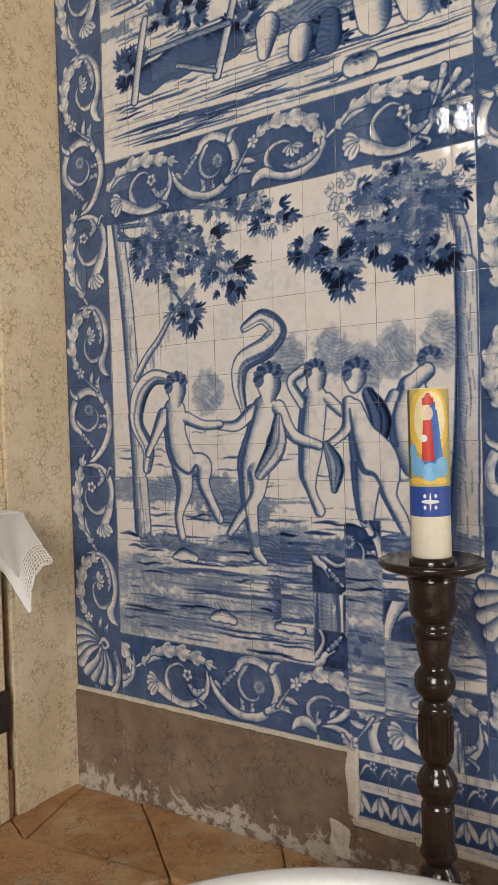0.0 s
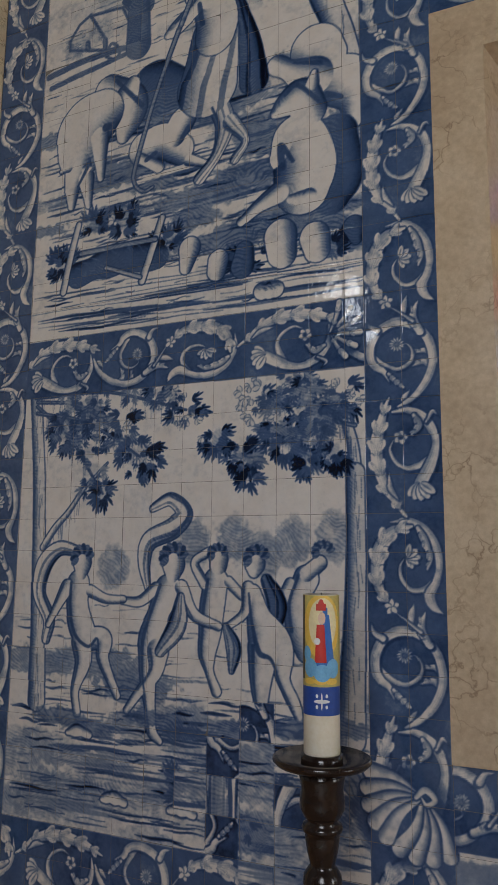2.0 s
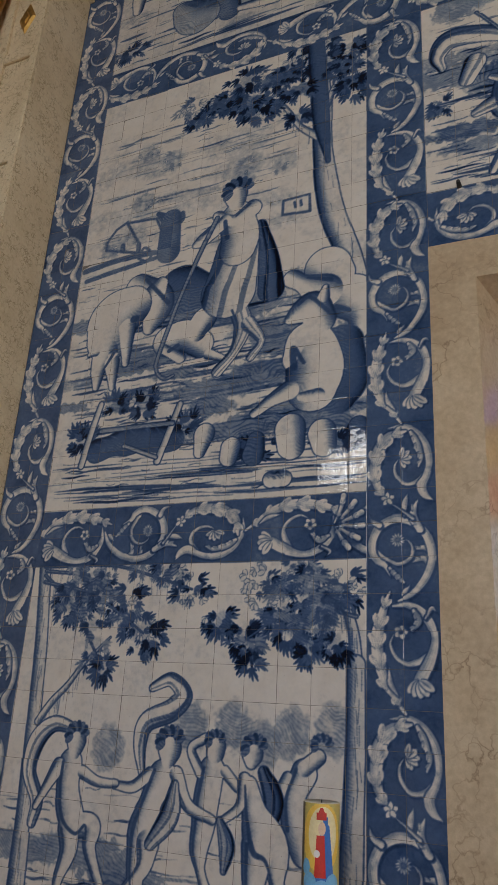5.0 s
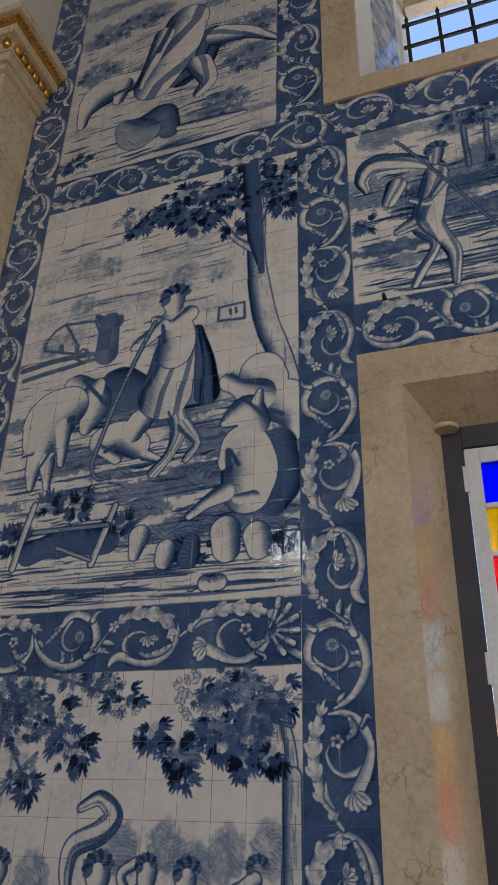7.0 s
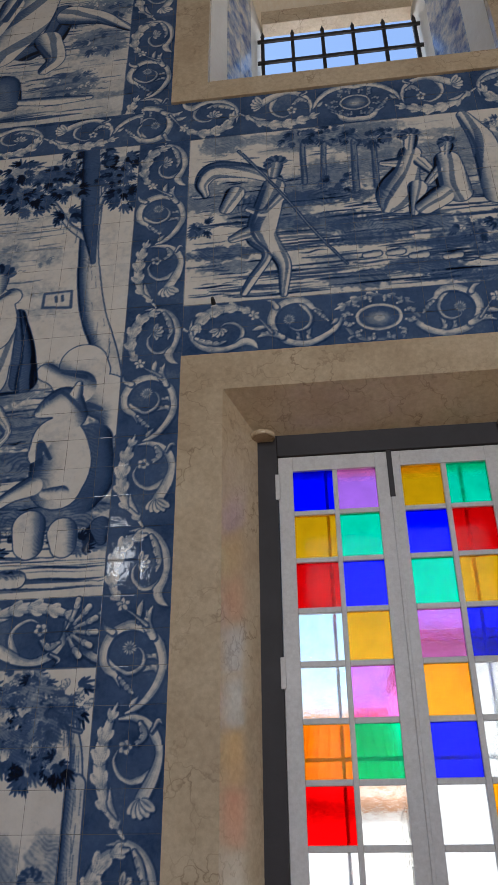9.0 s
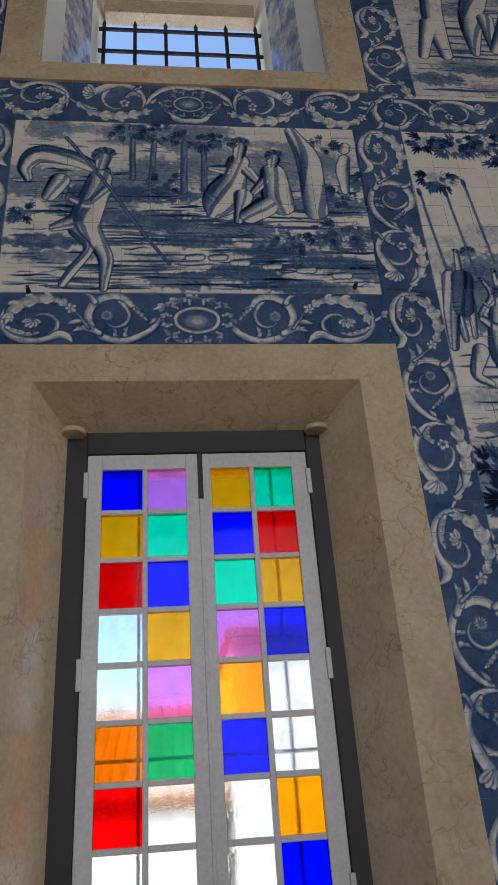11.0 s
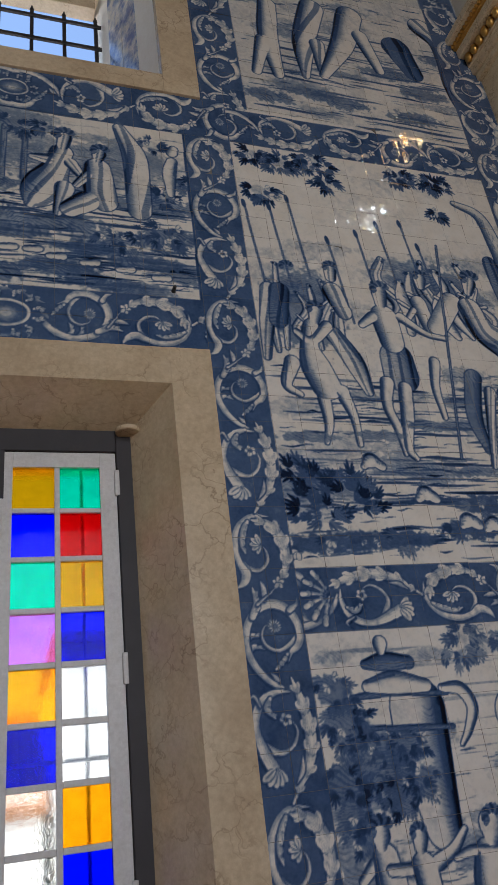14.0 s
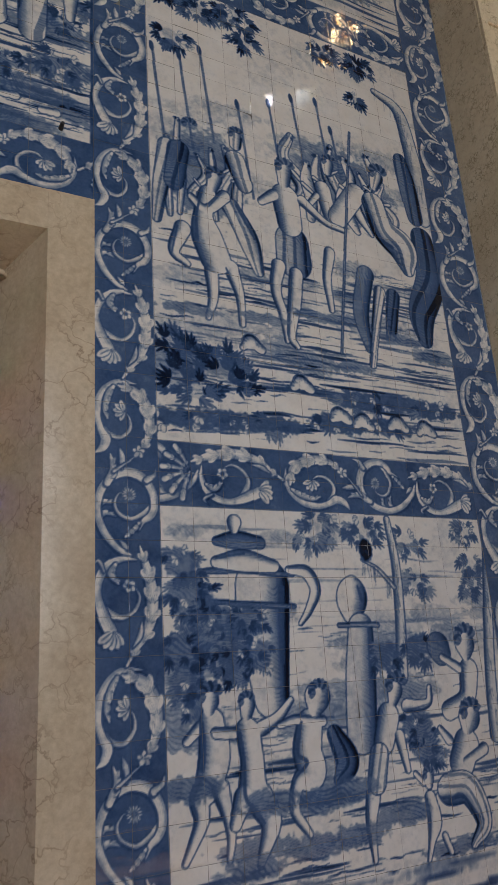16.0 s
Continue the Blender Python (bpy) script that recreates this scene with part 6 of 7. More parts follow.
for x0, z0 in [(1.21, 4.56), (1.35, 4.56), (1.46, 4.63), (1.65, 4.37), (1.83, 4.44), (1.97, 4.52), (2.20, 4.39), (2.12, 4.55)]:
    ribbon(art, [(x0, z0 - 0.2, 0.004), (x0 - 0.05, z0 + 0.32, 0.004)], 0.4, 0.1, 0.6)
    leaf(art, x0 - 0.05, z0 + 0.30, 1.7, 0.06, 0.012, 0.7)
crowd(art, 1.40, 4.24, 0.42, 0.55, 6, 7)
crowd(art, 2.16, 4.38, 0.62, 0.50, 8, 9)
figure(art, [[(1.221, 4.337, 0.0426), (1.183, 4.126, 0.0349), (1.158, 3.938, 0.0186)]], tone=0.12, folds=6)
figure(art, [[(1.274, 4.330, 0.0504), (1.247, 4.156, 0.0465)]], tone=0.45, shade=0.3, folds=5)
figure(art, [[(1.566, 4.358, 0.0543), (1.604, 4.233, 0.0426)],
             [(1.572, 4.448, 0.0271), (1.575, 4.492, 0.0329)]], side=-1, folds=5, shade=0.6)
figure(art, [[(1.526, 4.091, 0.0426), (1.605, 3.935, 0.0512), (1.650, 3.772, 0.0233)]], folds=6)
figure(art, [[(1.279, 3.913, 0.0388), (1.234, 3.792, 0.0233), (1.293, 3.740, 0.0140)],
             [(1.407, 3.743, 0.0310), (1.410, 3.602, 0.0213), (1.380, 3.495, 0.0109)],
             [(1.505, 3.764, 0.0372), (1.542, 3.628, 0.0213), (1.545, 3.490, 0.0136)],
             [(1.411, 4.131, 0.0403), (1.383, 4.007, 0.0450), (1.398, 3.897, 0.0736), (1.431, 3.792, 0.0736)],
             [(1.495, 4.138, 0.0302), (1.402, 4.047, 0.0233), (1.329, 4.092, 0.0155)],
             [(1.437, 4.174, 0.0252), (1.451, 4.221, 0.0349)]], side=-1, shade=0.6)
figure(art, [[(2.594, 4.669, 0.0419), (2.617, 4.533, 0.0558), (2.641, 4.315, 0.0504)]], tone=0.42, shade=0.35, folds=6)
figure(art, [[(2.056, 4.334, 0.0465), (2.080, 4.198, 0.0388)],
             [(2.053, 3.966, 0.0291), (2.023, 3.814, 0.0213), (2.031, 3.646, 0.0136)],
             [(2.096, 4.451, 0.0233), (2.101, 4.498, 0.0349)],
             [(2.012, 4.283, 0.0174), (1.952, 4.203, 0.0136)]], side=-1, shade=0.6)
figure(art, [[(2.261, 4.364, 0.0581), (2.131, 4.186, 0.0558)]], side=-1, shade=0.3)
figure(art, [[(2.664, 4.184, 0.0698), (2.682, 3.949, 0.0884), (2.590, 3.727, 0.0791), (2.587, 3.578, 0.0426)],
             [(2.414, 3.794, 0.0388), (2.371, 3.568, 0.0279)]], tone=0.5, shade=0.35, folds=6)
figure(art, [[(2.257, 3.887, 0.0465), (2.202, 3.658, 0.0426), (2.226, 3.475, 0.0194)]], tone=0.40, shade=0.4)
figure(art, [[(2.367, 4.326, 0.0698), (2.416, 4.178, 0.0775), (2.517, 4.097, 0.0922), (2.540, 3.972, 0.0372)],
             [(2.333, 3.803, 0.0310), (2.276, 3.576, 0.0213), (2.234, 3.392, 0.0163)],
             [(2.389, 4.440, 0.0233), (2.410, 4.507, 0.0419)]], side=-1, folds=7, shade=0.6)
figure(art, [[(1.843, 3.979, 0.0884), (1.845, 3.872, 0.0930)]], tone=0.22, folds=10)
figure(art, [[(1.829, 4.221, 0.0744), (1.840, 4.075, 0.0659)],
             [(1.758, 3.829, 0.0349), (1.730, 3.697, 0.0252), (1.759, 3.579, 0.0213), (1.770, 3.445, 0.0109)],
             [(1.850, 3.802, 0.0349), (1.822, 3.636, 0.0326), (1.793, 3.475, 0.0209), (1.820, 3.422, 0.0116)],
             [(1.925, 4.229, 0.0279), (2.047, 4.139, 0.0174), (2.154, 4.115, 0.0140)],
             [(1.761, 4.220, 0.0279), (1.692, 4.167, 0.0186)],
             [(1.828, 4.309, 0.0302), (1.834, 4.380, 0.0419)]], side=-1, shade=0.6)
cap(art, 1.842, 4.408, 0.0442)
cap(art, 1.579, 4.519, 0.0329)
cap(art, 1.452, 4.246, 0.0395)
cap(art, 2.112, 4.523, 0.0349)
cap(art, 2.426, 4.540, 0.0488)
cap(art, 1.336, 4.497, 0.0310)
ribbon(art, [(2.27, 4.75, 0.005), (2.16, 4.06, 0.005), (2.06, 3.43, 0.005)], 0.2, 0.2, 0.85)
for k, (x, z) in enumerate([(1.29, 3.52), (1.65, 3.54), (1.91, 3.60), (2.43, 3.55), (2.12, 3.36), (2.63, 3.47)]):
    wash(art, x, z, 0.15, 0.03, 0.45, 0.8, 200 + k, 0.5)
for x, z, r, n in [(1.20, 3.35, 0.08, 60), (1.30, 3.31, 0.09, 70), (1.43, 3.27, 0.10, 80), (1.50, 3.22, 0.08, 60), (1.21, 3.19, 0.08, 50), (1.31, 3.15, 0.09, 60)]:
    foliage(art, x, z, r, r * 0.8, n // 2, 0.80, 0.060, 0.0, 0.6)
for k, (x, z) in enumerate([(1.23, 3.02), (1.43, 3.03), (1.65, 3.03), (2.15, 3.19), (2.36, 3.21), (2.56, 3.19), (2.27, 3.08), (2.01, 3.07)]):
    wash(art, x, z, 0.19, 0.05, 0.62, 0.9, 220 + k, 0.4)
    foliage(art, x, z, 0.16, 0.04, 16, 0.7, 0.05, 0.3)
for x, z in [(2.01, 3.10), (2.13, 3.08), (2.33, 3.09), (2.50, 3.08), (1.58, 3.39), (1.82, 3.23)]:
    form(art, [(x - 0.04, z - 0.01, 0.015), (x, z + 0.02, 0.03), (x + 0.05, z - 0.01, 0.018)], shade=0.5)

# picture above it
for k, (x, z) in enumerate([(1.42, 5.77), (1.71, 5.86), (1.92, 5.82), (2.29, 6.18), (2.52, 6.04), (2.77, 6.41), (2.40, 5.79)]):
    wash(art, x, z, 0.2, 0.06, 0.5, 0.75, 240 + k, 0.5)
figure(art, [[(2.419, 6.472, 0.1029), (2.495, 6.236, 0.0686)]], tone=0.5, shade=0.3, folds=5)
figure(art, [[(1.530, 6.651, 0.0600), (1.495, 6.323, 0.0650), (1.514, 5.979, 0.0343)],
             [(1.456, 6.274, 0.0515), (1.375, 5.971, 0.0286)]], side=-1, shade=0.65)
figure(art, [[(1.848, 6.713, 0.0858), (1.735, 6.339, 0.0751), (1.697, 6.012, 0.0250)],
             [(1.824, 6.342, 0.0515), (1.823, 6.090, 0.0286)]], side=-1, shade=0.65, folds=4)
figure(art, [[(2.123, 6.717, 0.0915), (2.014, 6.397, 0.0801), (1.826, 6.046, 0.0300)],
             [(2.161, 6.520, 0.0572), (2.238, 6.200, 0.0343)]], side=-1, shade=0.65)
figure(art, [[(2.675, 6.758, 0.0915), (2.808, 6.583, 0.0972), (2.777, 6.151, 0.0650), (2.828, 5.835, 0.0457)]], side=-1, shade=0.6, folds=6)

# picture of the urn, east side below
for k, (x, z) in enumerate([(1.22, 2.56), (1.58, 2.53), (1.66, 2.55), (1.94, 2.56), (1.82, 2.53)]):
    wash(art, x, z, 0.09, 0.035, 0.26, 0.8, 260 + k, 0.4)
for x, z, r, n in [(1.82, 2.56, 0.10, 70), (2.06, 2.59, 0.09, 60), (2.30, 2.54, 0.08, 50), (2.33, 2.37, 0.08, 50), (2.64, 2.60, 0.07, 60), (2.64, 2.44, 0.07, 60), (2.65, 2.34, 0.07, 50), (1.83, 2.63, 0.09, 40)]:
    foliage(art, x, z, r, r * 0.7, n, 0.55, 0.045, 0.15)
trunk(art, [(2.20, 2.64, 0.016), (2.22, 2.44, 0.022), (2.21, 2.22, 0.026), (2.18, 1.97, 0.03)], 0.12, 0.7)
trunk(art, [(2.20, 2.34, 0.01), (2.12, 2.42, 0.008), (2.04, 2.46, 0.004)])
trunk(art, [(2.81, 2.72, 0.025), (2.73, 2.31, 0.028), (2.67, 1.94, 0.03), (2.65, 1.71, 0.035)], 0.15, 0.7)
figure(art, [[(1.554, 2.346, 0.1173), (1.546, 2.200, 0.1113), (1.553, 2.058, 0.0902), (1.561, 1.935, 0.0714)]], side=1, tone=0.1, shade=0.85)
figure(art, [[(1.285, 2.408, 0.0075), (1.466, 2.415, 0.0120), (1.694, 2.396, 0.0060)],
             [(1.323, 2.292, 0.0045), (1.512, 2.281, 0.0090), (1.692, 2.270, 0.0060)]], tone=0.45, shade=0.3)
figure(art, [[(1.358, 2.444, 0.0211), (1.477, 2.449, 0.0414), (1.609, 2.430, 0.0226)]], shade=0.5)
figure(art, [[(1.363, 2.527, 0.0150), (1.451, 2.532, 0.0338), (1.553, 2.523, 0.0226)]], tone=0.45, shade=0.4)
figure(art, [[(1.443, 2.573, 0.0150), (1.445, 2.604, 0.0282)]], shade=0.6)
figure(art, [[(1.676, 2.416, 0.0132), (1.759, 2.406, 0.0244), (1.796, 2.336, 0.0226), (1.760, 2.257, 0.0150), (1.715, 2.203, 0.0075)]], shade=0.6)
figure(art, [[(1.978, 2.352, 0.0376), (1.971, 2.300, 0.0722), (1.954, 2.231, 0.0301)]], side=1, shade=0.7)
figure(art, [[(1.998, 2.178, 0.0571), (1.976, 1.987, 0.0695), (1.952, 1.765, 0.0677)]], tone=0.16, shade=0.55, side=1)
figure(art, [[(1.895, 2.193, 0.0060), (2.086, 2.188, 0.0075)]], tone=0.3)
for x, z, r, n in [(1.21, 2.43, 0.08, 70), (1.25, 2.31, 0.10, 90), (1.32, 2.22, 0.10, 90), (1.22, 2.12, 0.10, 90), (1.38, 2.16, 0.10, 90), (1.48, 2.22, 0.08, 70), (1.42, 2.06, 0.09, 80), (1.22, 2.01, 0.08, 60), (1.51, 2.09, 0.07, 60), (1.26, 1.93, 0.07, 50), (2.10, 2.06, 0.07, 50), (2.28, 2.08, 0.07, 50), (2.23, 1.77, 0.09, 60), (2.27, 1.68, 0.08, 50)]:
    wash(art, x, z, r, r * 0.9, 0.58, 0.8, int(n + r * 1000), 0.4)
    foliage(art, x, z, r, r * 0.8, int(n * 0.7), 0.72, 0.038, 0.06, -0.4)
figure(art, [[(1.262, 1.855, 0.0195), (1.211, 1.811, 0.0150)],
             [(1.309, 1.866, 0.0481), (1.313, 1.760, 0.0583), (1.285, 1.666, 0.0496), (1.251, 1.623, 0.0376), (1.254, 1.557, 0.0256), (1.218, 1.484, 0.0165), (1.189, 1.434, 0.0105)],
             [(1.330, 1.647, 0.0331), (1.351, 1.570, 0.0211), (1.362, 1.489, 0.0150), (1.351, 1.419, 0.0090)],
             [(1.301, 1.909, 0.0211), (1.306, 1.941, 0.0331)]], side=-1, shade=0.6)
figure(art, [[(1.509, 1.831, 0.0244), (1.579, 1.863, 0.0188), (1.641, 1.921, 0.0105)],
             [(1.391, 1.823, 0.0180), (1.323, 1.829, 0.0169)],
             [(1.451, 1.825, 0.0466), (1.461, 1.723, 0.0451), (1.459, 1.632, 0.0541), (1.493, 1.580, 0.0508), (1.521, 1.507, 0.0357), (1.471, 1.390, 0.0120)],
             [(1.419, 1.609, 0.0361), (1.381, 1.526, 0.0211)],
             [(1.450, 1.883, 0.0195), (1.456, 1.915, 0.0286)]], side=-1, shade=0.6)
figure(art, [[(1.825, 1.784, 0.0301), (1.871, 1.681, 0.0496), (1.821, 1.619, 0.0150)]], tone=0.48, folds=6)
figure(art, [[(1.718, 1.828, 0.0545), (1.697, 1.736, 0.0620), (1.708, 1.657, 0.0583), (1.648, 1.631, 0.0271), (1.623, 1.542, 0.0195), (1.679, 1.455, 0.0120)],
             [(1.777, 1.834, 0.0180), (1.660, 1.848, 0.0169), (1.585, 1.834, 0.0113)],
             [(1.746, 1.875, 0.0244), (1.763, 1.924, 0.0541)]], side=-1, shade=0.6)
figure(art, [[(2.188, 1.858, 0.0248), (2.296, 1.863, 0.0150), (2.316, 1.924, 0.0094)],
             [(2.088, 1.825, 0.0508), (2.053, 1.732, 0.0466)],
             [(1.972, 1.542, 0.0320), (1.951, 1.449, 0.0226), (1.954, 1.330, 0.0105)],
             [(2.132, 1.749, 0.0226), (2.154, 1.620, 0.0120)],
             [(2.118, 1.879, 0.0195), (2.135, 1.921, 0.0346)]], side=-1, shade=0.6)
figure(art, [[(2.024, 1.688, 0.0421), (1.999, 1.591, 0.0414)]], folds=8, side=-1)
figure(art, [[(2.392, 2.086, 0.0586), (2.406, 2.058, 0.0489)]], tone=0.45, shade=0.3)
figure(art, [[(2.548, 1.980, 0.0489), (2.513, 1.868, 0.0406), (2.409, 1.824, 0.0376)],
             [(2.494, 1.992, 0.0188), (2.408, 2.041, 0.0132)],
             [(2.543, 2.043, 0.0226), (2.546, 2.094, 0.0519)]], side=-1, shade=0.6)
figure(art, [[(2.475, 1.684, 0.0639), (2.439, 1.622, 0.0632)],
             [(2.387, 1.709, 0.0188), (2.346, 1.759, 0.0105)],
             [(2.566, 1.659, 0.0226), (2.462, 1.619, 0.0188)],
             [(2.493, 1.750, 0.0271), (2.511, 1.791, 0.0541)]], side=-1, shade=0.6)
figure(art, [[(2.352, 1.527, 0.0586), (2.453, 1.515, 0.0571), (2.512, 1.388, 0.0376), (2.445, 1.312, 0.0150)]], folds=9, side=-1, shade=0.6)
figure(art, [[(2.249, 1.508, 0.0241), (2.257, 1.422, 0.0320), (2.233, 1.357, 0.0150), (2.208, 1.291, 0.0075)],
             [(2.299, 1.363, 0.0120), (2.322, 1.304, 0.0113)],
             [(2.226, 1.565, 0.0113), (2.189, 1.601, 0.0090)],
             [(2.251, 1.554, 0.0150), (2.251, 1.581, 0.0226)]], side=-1)
cap(art, 1.307, 1.964, 0.0414)
cap(art, 1.454, 1.936, 0.0271)
cap(art, 1.770, 1.948, 0.0361)
cap(art, 2.146, 1.950, 0.0432)
cap(art, 2.552, 2.125, 0.0496)
cap(art, 2.522, 1.819, 0.0451)
cap(art, 2.254, 1.597, 0.0244)
for k, (x, z) in enumerate([(1.22, 1.66), (1.53, 1.58), (1.74, 1.56), (1.87, 1.58), (2.12, 1.47), (1.70, 1.41), (1.90, 1.42), (1.44, 1.38)]):
    wash(art, x, z, 0.14, 0.05, 0.5, 0.75, 300 + k, 0.4)
wash(art, 2.07, 2.50, 0.035, 0.055, 1.0, 1.0, 77, 0.25)
# picture under the tall window
for k in range(8):
    wash(art, -0.8 + 0.2 * k, 0.95, 0.2, 0.05, 0.55, 0.8, 320 + k, 0.4)

# bands
strip(XL, PXL, 0.595, 7.6, 2.918, True, 1)
strip(PXR, -SO, 0.595, WZ0 + 0.02, 2.682, True, 1)
strip(-1.27, -WO, 5.575, 7.6, 2.682, True, 1)
strip(SO - 0.012, QXL, 0.595, WZ0 + 0.02, 2.694, True, 0)
strip(WO, 1.27, 5.6, 7.6, 2.694, True, 0)
strip(QXR, XR, 0.595, 7.6, 2.953, True, 0)
strip(PXL, PXR, 0.595, ZL[0], -2.021, False, 0)
strip(PXL, PXR, ZL[1], ZL[2], -2.132, False, 0)
strip(PXL, PXR, ZL[3], ZL[4] + 0.02, -2.170, False, 1)
strip(QXL, QXR, 0.595, ZR[0], 2.16, False, 0, True)
strip(QXL, QXR, ZR[1], ZR[2], 2.16, False, 0, True)
strip(QXL, QXR, ZR[3], ZR[4], 2.18, False, 1, True)
strip(-SO, 0.0, SZ1, 4.235, -0.388, False, 0, True)
strip(0.0, SO, SZ1, 4.235, 0.347, False, 0)
strip(-1.15, 0.0, 5.335, WZ0 + 0.02, -1.084, False, 1)
strip(0.0, 1.13, 5.335, WZ0 + 0.02, 1.096, False, 1, True)
strip(-SO, SO, 0.595, ZL[0], -0.7, False, 0)
strip(-SO, SO, 1.02, SZ0, -0.86, False, 0)
for x, a0, z in ((PXR, math.pi, 2.752), (QXL, 0.0, 2.79)):       # palmettes that close the bands
    wash(art, x + 0.06 * math.cos(a0), z, 0.09, 0.10, 0.70, 1.0, 11, 0.1)
    for k in range(6):
        b = a0 + math.pi + (k - 2.5) * 0.46
        ex, ez = x + 0.13 * math.cos(a0), z + 0.01
        frond(art, [(ex, ez, 0.004), (ex + 0.06 * math.cos(b), ez + 0.06 * math.sin(b), 0.008), (ex + 0.115 * math.cos(b + 0.1), ez + 0.115 * math.sin(b + 0.1), 0.013)], 2, 0.014, True)
shell(-2.83, 0.80, 0.17, -2.5)
shell(-0.98, 1.16, 0.19, -2.3)
cartouche(0.0, 4.085, 0.15)
cartouche(0.0, 5.49, 0.12)


def swap_tiles(cells_at, seed):
    """Mended places, where odd tiles were set: the pattern jumps."""
    r = np.random.RandomState(seed)
    for x, z in cells_at:
        i, j, k = int((x - CXO) / PX), int((z - CZO) / PX), int(0.1355 / PX)
        a, b = r.randint(130, 400), r.choice((r.randint(112, 158), r.randint(215, 290), r.randint(215, 290)))
        art.d[j:j + k, i:i + k] = np.rot90(art.d[b:b + k, a:a + k], r.randint(0, 4))


swap_tiles([(PXL + 0.1355 * c, 0.868 + 0.1348 * r) for c, r in ((7, 1), (8, 1), (7, 2), (8, 2), (9, 1), (7, 0), (9, 0), (8, 3), (6, 1))], 4)
swap_tiles([(PXL + 0.1355 * c, 0.597 + 0.1365 * r) for c, r in ((7, 0), (8, 0), (8, 1), (9, 1), (10, 0))], 9)
# hem of small tiles in the lower east part: two dark bands between pale fillets
for z0, z1, k in ((0.49, 0.565, 0), (0.36, 0.45, 1)):
    ground_tone(-1.62, XR, z0, z1, 0.82)
    for i in range(int((XR + 1.62) / 0.075)):
        x = -1.60 + 0.075 * i
        if k:
            for a in (-0.5, 0.0, 0.5):
                leaf(art, x, z1 - 0.008, -1.57 + a, 0.075, 0.012, 0.1, 0.9)
        else:
            ribbon(art, [(x, z0 + 0.012, 0.004), (x + 0.03, z1 - 0.02, 0.008), (x + 0.07, z0 + 0.02, 0.003)], 0.08, 0.4, 0.9)
            rosette(art, x + 0.05, z1 - 0.02, 0.018, 6)


# ---- the tiles themselves ----
def levels(*runs):
    """Edges of rows or columns from (start, end, count) runs."""
    out = []
    for a, b, n in runs:
        out += [a + (b - a) * i / n for i in range(n)]
    return out + [runs[-1][1]]


T = 0.1355
colsL = levels((XL, PXL, 2), (PXL, PXL + 11 * T, 11), (PXL + 11 * T, PXR, 1), (PXR, -SO, 2))
colsM = levels((-SO, SO, 13))
colsR = levels((SO, QXL, 2), (QXL, QXL + 11 * T, 11), (QXL + 11 * T, QXR, 1), (QXR, XR, 2))
rowsL = levels((0.335, 0.595, 2), (0.595, ZL[0], 2), (ZL[0], ZL[1], 13), (ZL[1], ZL[2], 2), (ZL[2], ZL[3], 18), (ZL[3], WZ0, 2), (WZ0, WZ0 + 14 * T, 14))
rowsR = levels((0.335, 0.595, 2), (0.595, ZR[0], 2), (ZR[0], ZR[1], 13), (ZR[1], ZR[2], 2), (ZR[2], ZR[3], 18), (ZR[3], WZ0, 2), (WZ0, WZ0 + 14 * T, 14))
rowsM0 = levels((0.335, 0.595, 2), (0.595, ZL[0], 2), (ZL[0], SZ0, 3))
rowsM1 = levels((SZ1, 4.235, 2), (4.235, 5.335, 8), (5.335, WZ0, 2))
cells = []
for cols, rows in ((colsL, rowsL), (colsM, rowsM0), (colsM, rowsM1), (colsR, rowsR)):
    for z0, z1 in zip(rows, rows[1:]):
        for x0, x1 in zip(cols, cols[1:]):
            if z1 < 0.6 and x0 < -1.64:
                continue
            if z0 > WZ0 - 0.01:                      # beside the wider surround of the high window
                if x0 > -WO - 0.01 and x1 < WO + 0.01:
                    continue
                x1, x0 = (min(x1, -WO), x0) if x0 < 0 else (x1, max(x0, WO))
            cells.append((x0, x1, z0, z1))

# fine engraved lines wherever the pictures carry a middle tone
zz, xx = np.meshgrid(np.arange(CH, dtype=np.float32) * PX, np.arange(CW, dtype=np.float32) * PX, indexing="ij")
warp = soft_noise(CH, CW, 50, 31) * 0.12 + soft_noise(CH, CW, 14, 32) * 0.02
mid = np.clip((art.d - 0.16) * 8, 0, 1) * np.clip((0.62 - art.d) * 8, 0, 1)
band_free = np.zeros_like(mid)
for x0, x1, z0, z1 in ((PXL, PXR, ZL[0], ZL[1]), (PXL, PXR, ZL[2], ZL[3]), (PXL, -1.27, ZL[4], 7.6), (QXL, QXR, ZR[0], ZR[1]), (QXL, QXR, ZR[2], ZR[3]), (1.27, QXR, ZR[4], 7.6), (-SO, SO, 4.235, 5.335)):
    band_free[int((z0 - CZO) / PX):int((z1 - CZO) / PX), int((x0 - CXO) / PX):int((x1 - CXO) / PX)] = 1
lines = np.clip(np.sin((zz * 1.0 + xx * 0.35 + warp) * 2 * math.pi / 0.0135) * 1.6 - 0.35, 0, 1)
art.d += lines * mid * band_free * (0.08 + 0.12 * soft_noise(CH, CW, 24, 33))
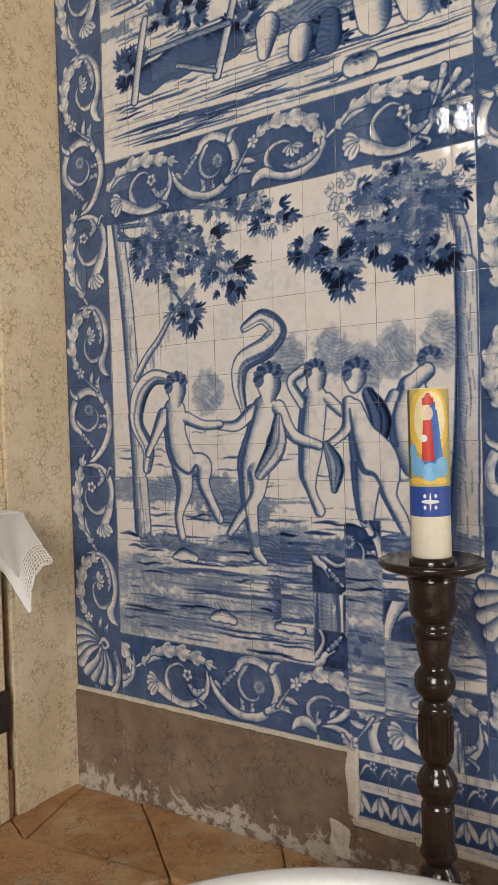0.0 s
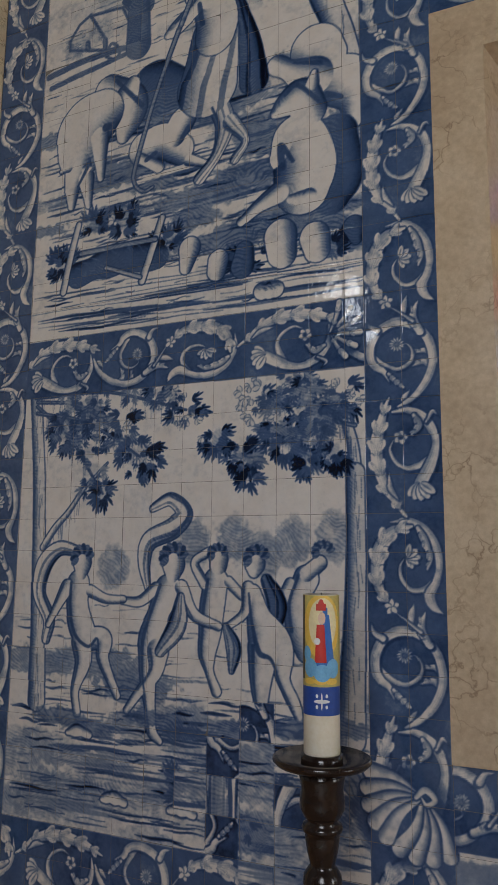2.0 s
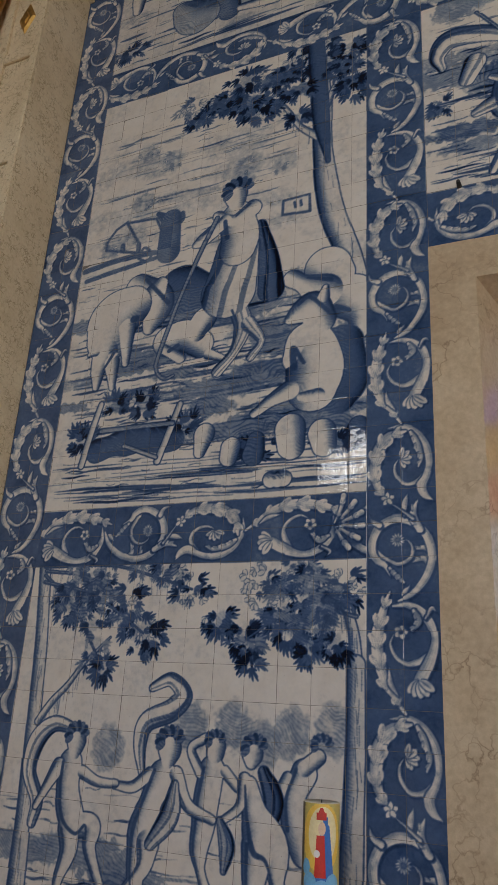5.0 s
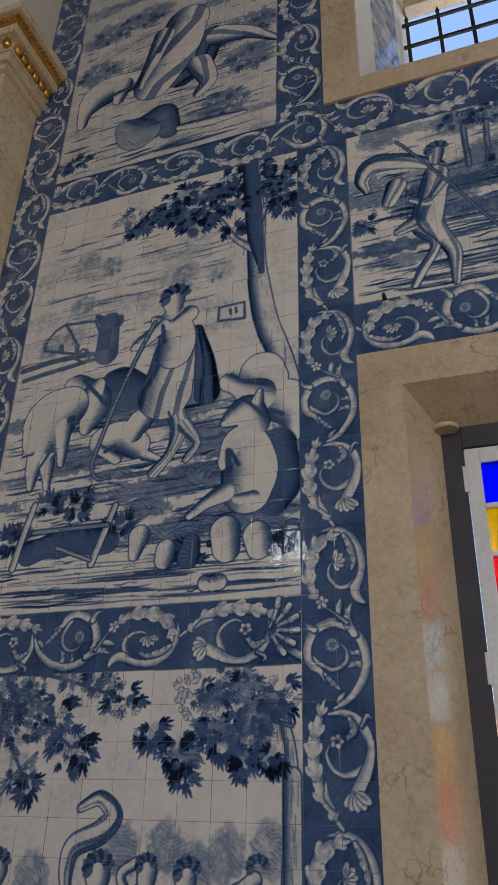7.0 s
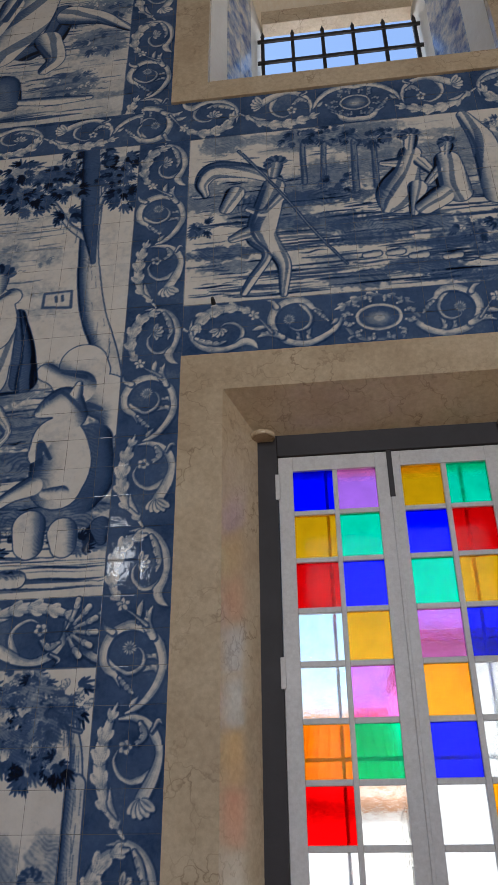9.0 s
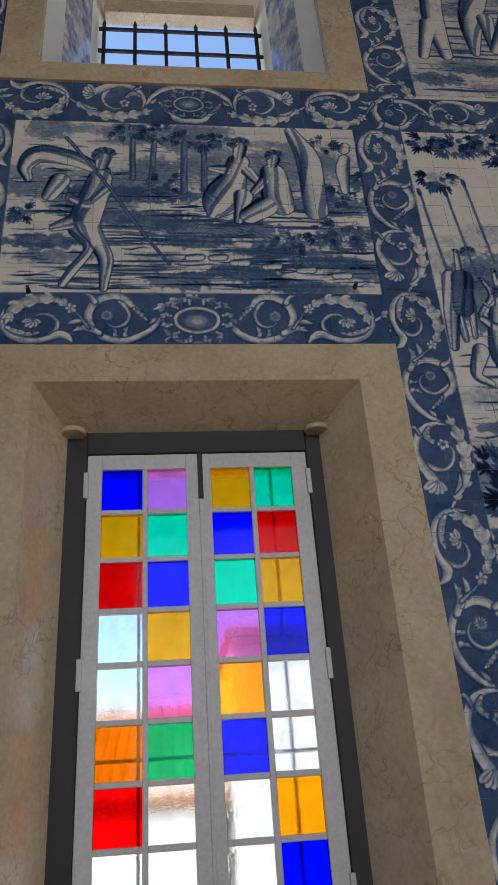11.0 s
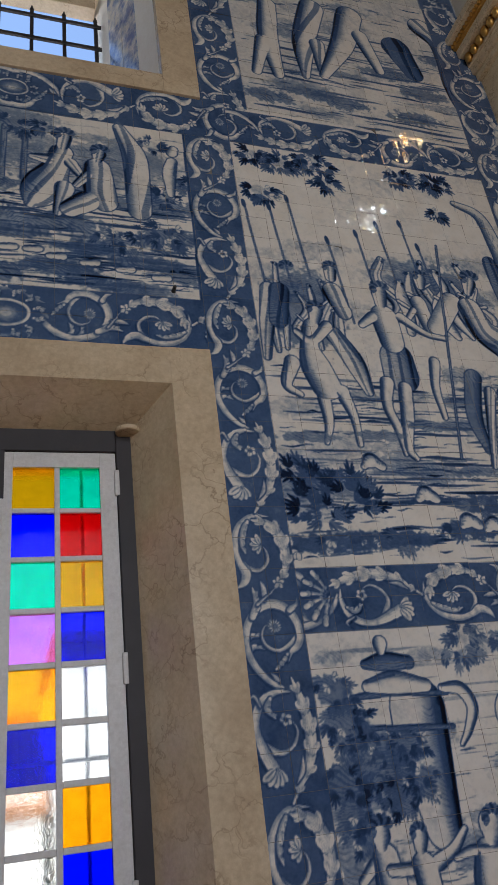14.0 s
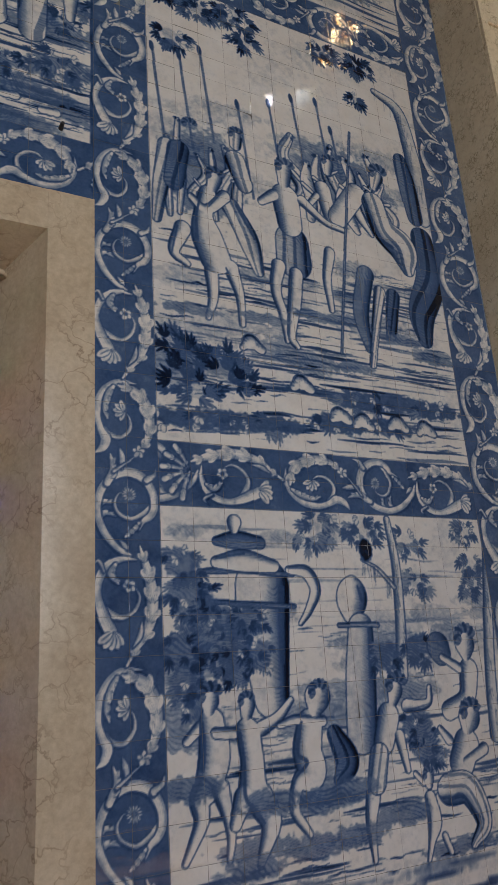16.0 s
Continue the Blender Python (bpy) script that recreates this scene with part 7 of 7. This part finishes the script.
# uneven firing: thin washes in the pictures, mottled cobalt and grey strokes in the borders
cloud = soft_noise(CH, CW, 60, 41) * 0.6 + soft_noise(CH, CW, 20, 42) * 0.4
brush = soft_noise(CH, CW, 7, 43)
art.d += band_free * np.clip(1 - art.d * 1.4, 0, 1) * (0.03 + 0.16 * cloud * brush)
edge = 1 - band_free
art.d *= 1 - edge * (0.06 + 0.22 * cloud) * np.clip(art.d * 2 - 0.6, 0, 1)
art.d += edge * np.clip(1 - art.d * 2.2, 0, 1) * (0.05 + 0.22 * brush * brush)
art_s = art.d.copy()
art_s[1:-1, 1:-1] = (art.d[1:-1, 1:-1] * 8 + art.d[:-2, 1:-1] + art.d[2:, 1:-1] + art.d[1:-1, :-2] + art.d[1:-1, 2:]) / 12
SHIFT = np.random.RandomState(5)


def tile_arrays(cell, n):
    """One slightly tilted, soft-edged tile: vertices and pigment."""
    x0, x1, z0, z1 = cell
    g = 0.0007
    u = np.concatenate([[0], np.linspace(0, 1, n + 1)[1:-1], [1]])
    X, Z = np.meshgrid(x0 + g + (x1 - x0 - 2 * g) * u, z0 + g + (z1 - z0 - 2 * g) * u)
    tx, tz, off = SHIFT.normal(0, 0.007), SHIFT.normal(0, 0.007), SHIFT.normal(0, 0.0003)
    cu, cv = X - (x0 + x1) / 2, Z - (z0 + z1) / 2
    Y = 3.0 + off + cu * tx + cv * tz + 0.09 * (cu * cu + cv * cv) * SHIFT.uniform(-1, 1.2)
    E = np.zeros_like(Y)
    E[0], E[-1], E[:, 0], E[:, -1] = 1, 1, 1, 1
    Y = Y + E * 0.0004
    i = np.clip((X - CXO) / PX + SHIFT.normal(0, 0.35), 0, CW - 2)
    j = np.clip((Z - CZO) / PX + SHIFT.normal(0, 0.35), 0, CH - 2)
    a, b = i.astype(int), j.astype(int)
    f, h = i - a, j - b
    D = (art_s[b, a] * (1 - f) + art_s[b, a + 1] * f) * (1 - h) + (art_s[b + 1, a] * (1 - f) + art_s[b + 1, a + 1] * f) * h
    D = D * SHIFT.normal(1, 0.03) + SHIFT.normal(0, 0.012)
    return np.stack([X, Y, Z], -1).reshape(-1, 3), D.reshape(-1)


def quads(n):
    k = np.arange((n + 1) * (n + 1)).reshape(n + 1, n + 1)
    return np.stack([k[:-1, :-1], k[:-1, 1:], k[1:, 1:], k[1:, :-1]], -1).reshape(-1, 4)


def tile_mesh(name, co, pig, q):
    me = bpy.data.meshes.new(name)
    me.vertices.add(len(co))
    me.vertices.foreach_set("co", co.astype(np.float32).ravel())
    me.loops.add(q.size)
    me.loops.foreach_set("vertex_index", q.astype(np.int32).ravel())
    me.polygons.add(len(q))
    me.polygons.foreach_set("loop_start", np.arange(0, q.size, 4, dtype=np.int32))
    me.polygons.foreach_set("use_smooth", np.ones(len(q), bool))
    me.update(calc_edges=True)
    me.attributes.new("pigment", "FLOAT", "POINT").data.foreach_set("value", np.clip(pig, 0, 1).astype(np.float32))
    me.materials.append(MAT_TILE)
    return me


N = 30
near, rest, at0, QN = 0, [], 0, {n: quads(n) for n in (42, N, 8)}
cos, pigs, qs = [], [], []
for cell in cells:
    xm, zm = (cell[0] + cell[1]) / 2, (cell[2] + cell[3]) / 2
    hidden = (xm > -0.2 and zm < 1.3) or zm > 7.0
    n = 8 if hidden else (42 if xm < -SO and zm < 3.3 else N)
    co, pig = tile_arrays(cell, n)
    if near < 300 and -2.2 < xm < -0.88 and 0.6 < zm < 4.6:
        near += 1
        new("tile", tile_mesh("tile", co, pig, QN[n])).parent = wall
        continue
    cos.append(co)
    pigs.append(pig)
    qs.append(QN[n] + at0)
    at0 += len(co)
field = new("tile_field", tile_mesh("tile_field", np.concatenate(cos), np.concatenate(pigs), np.concatenate(qs)))
field.parent = wall
tagged(field, "glazed white and cobalt painted tiles", kind="stuff")
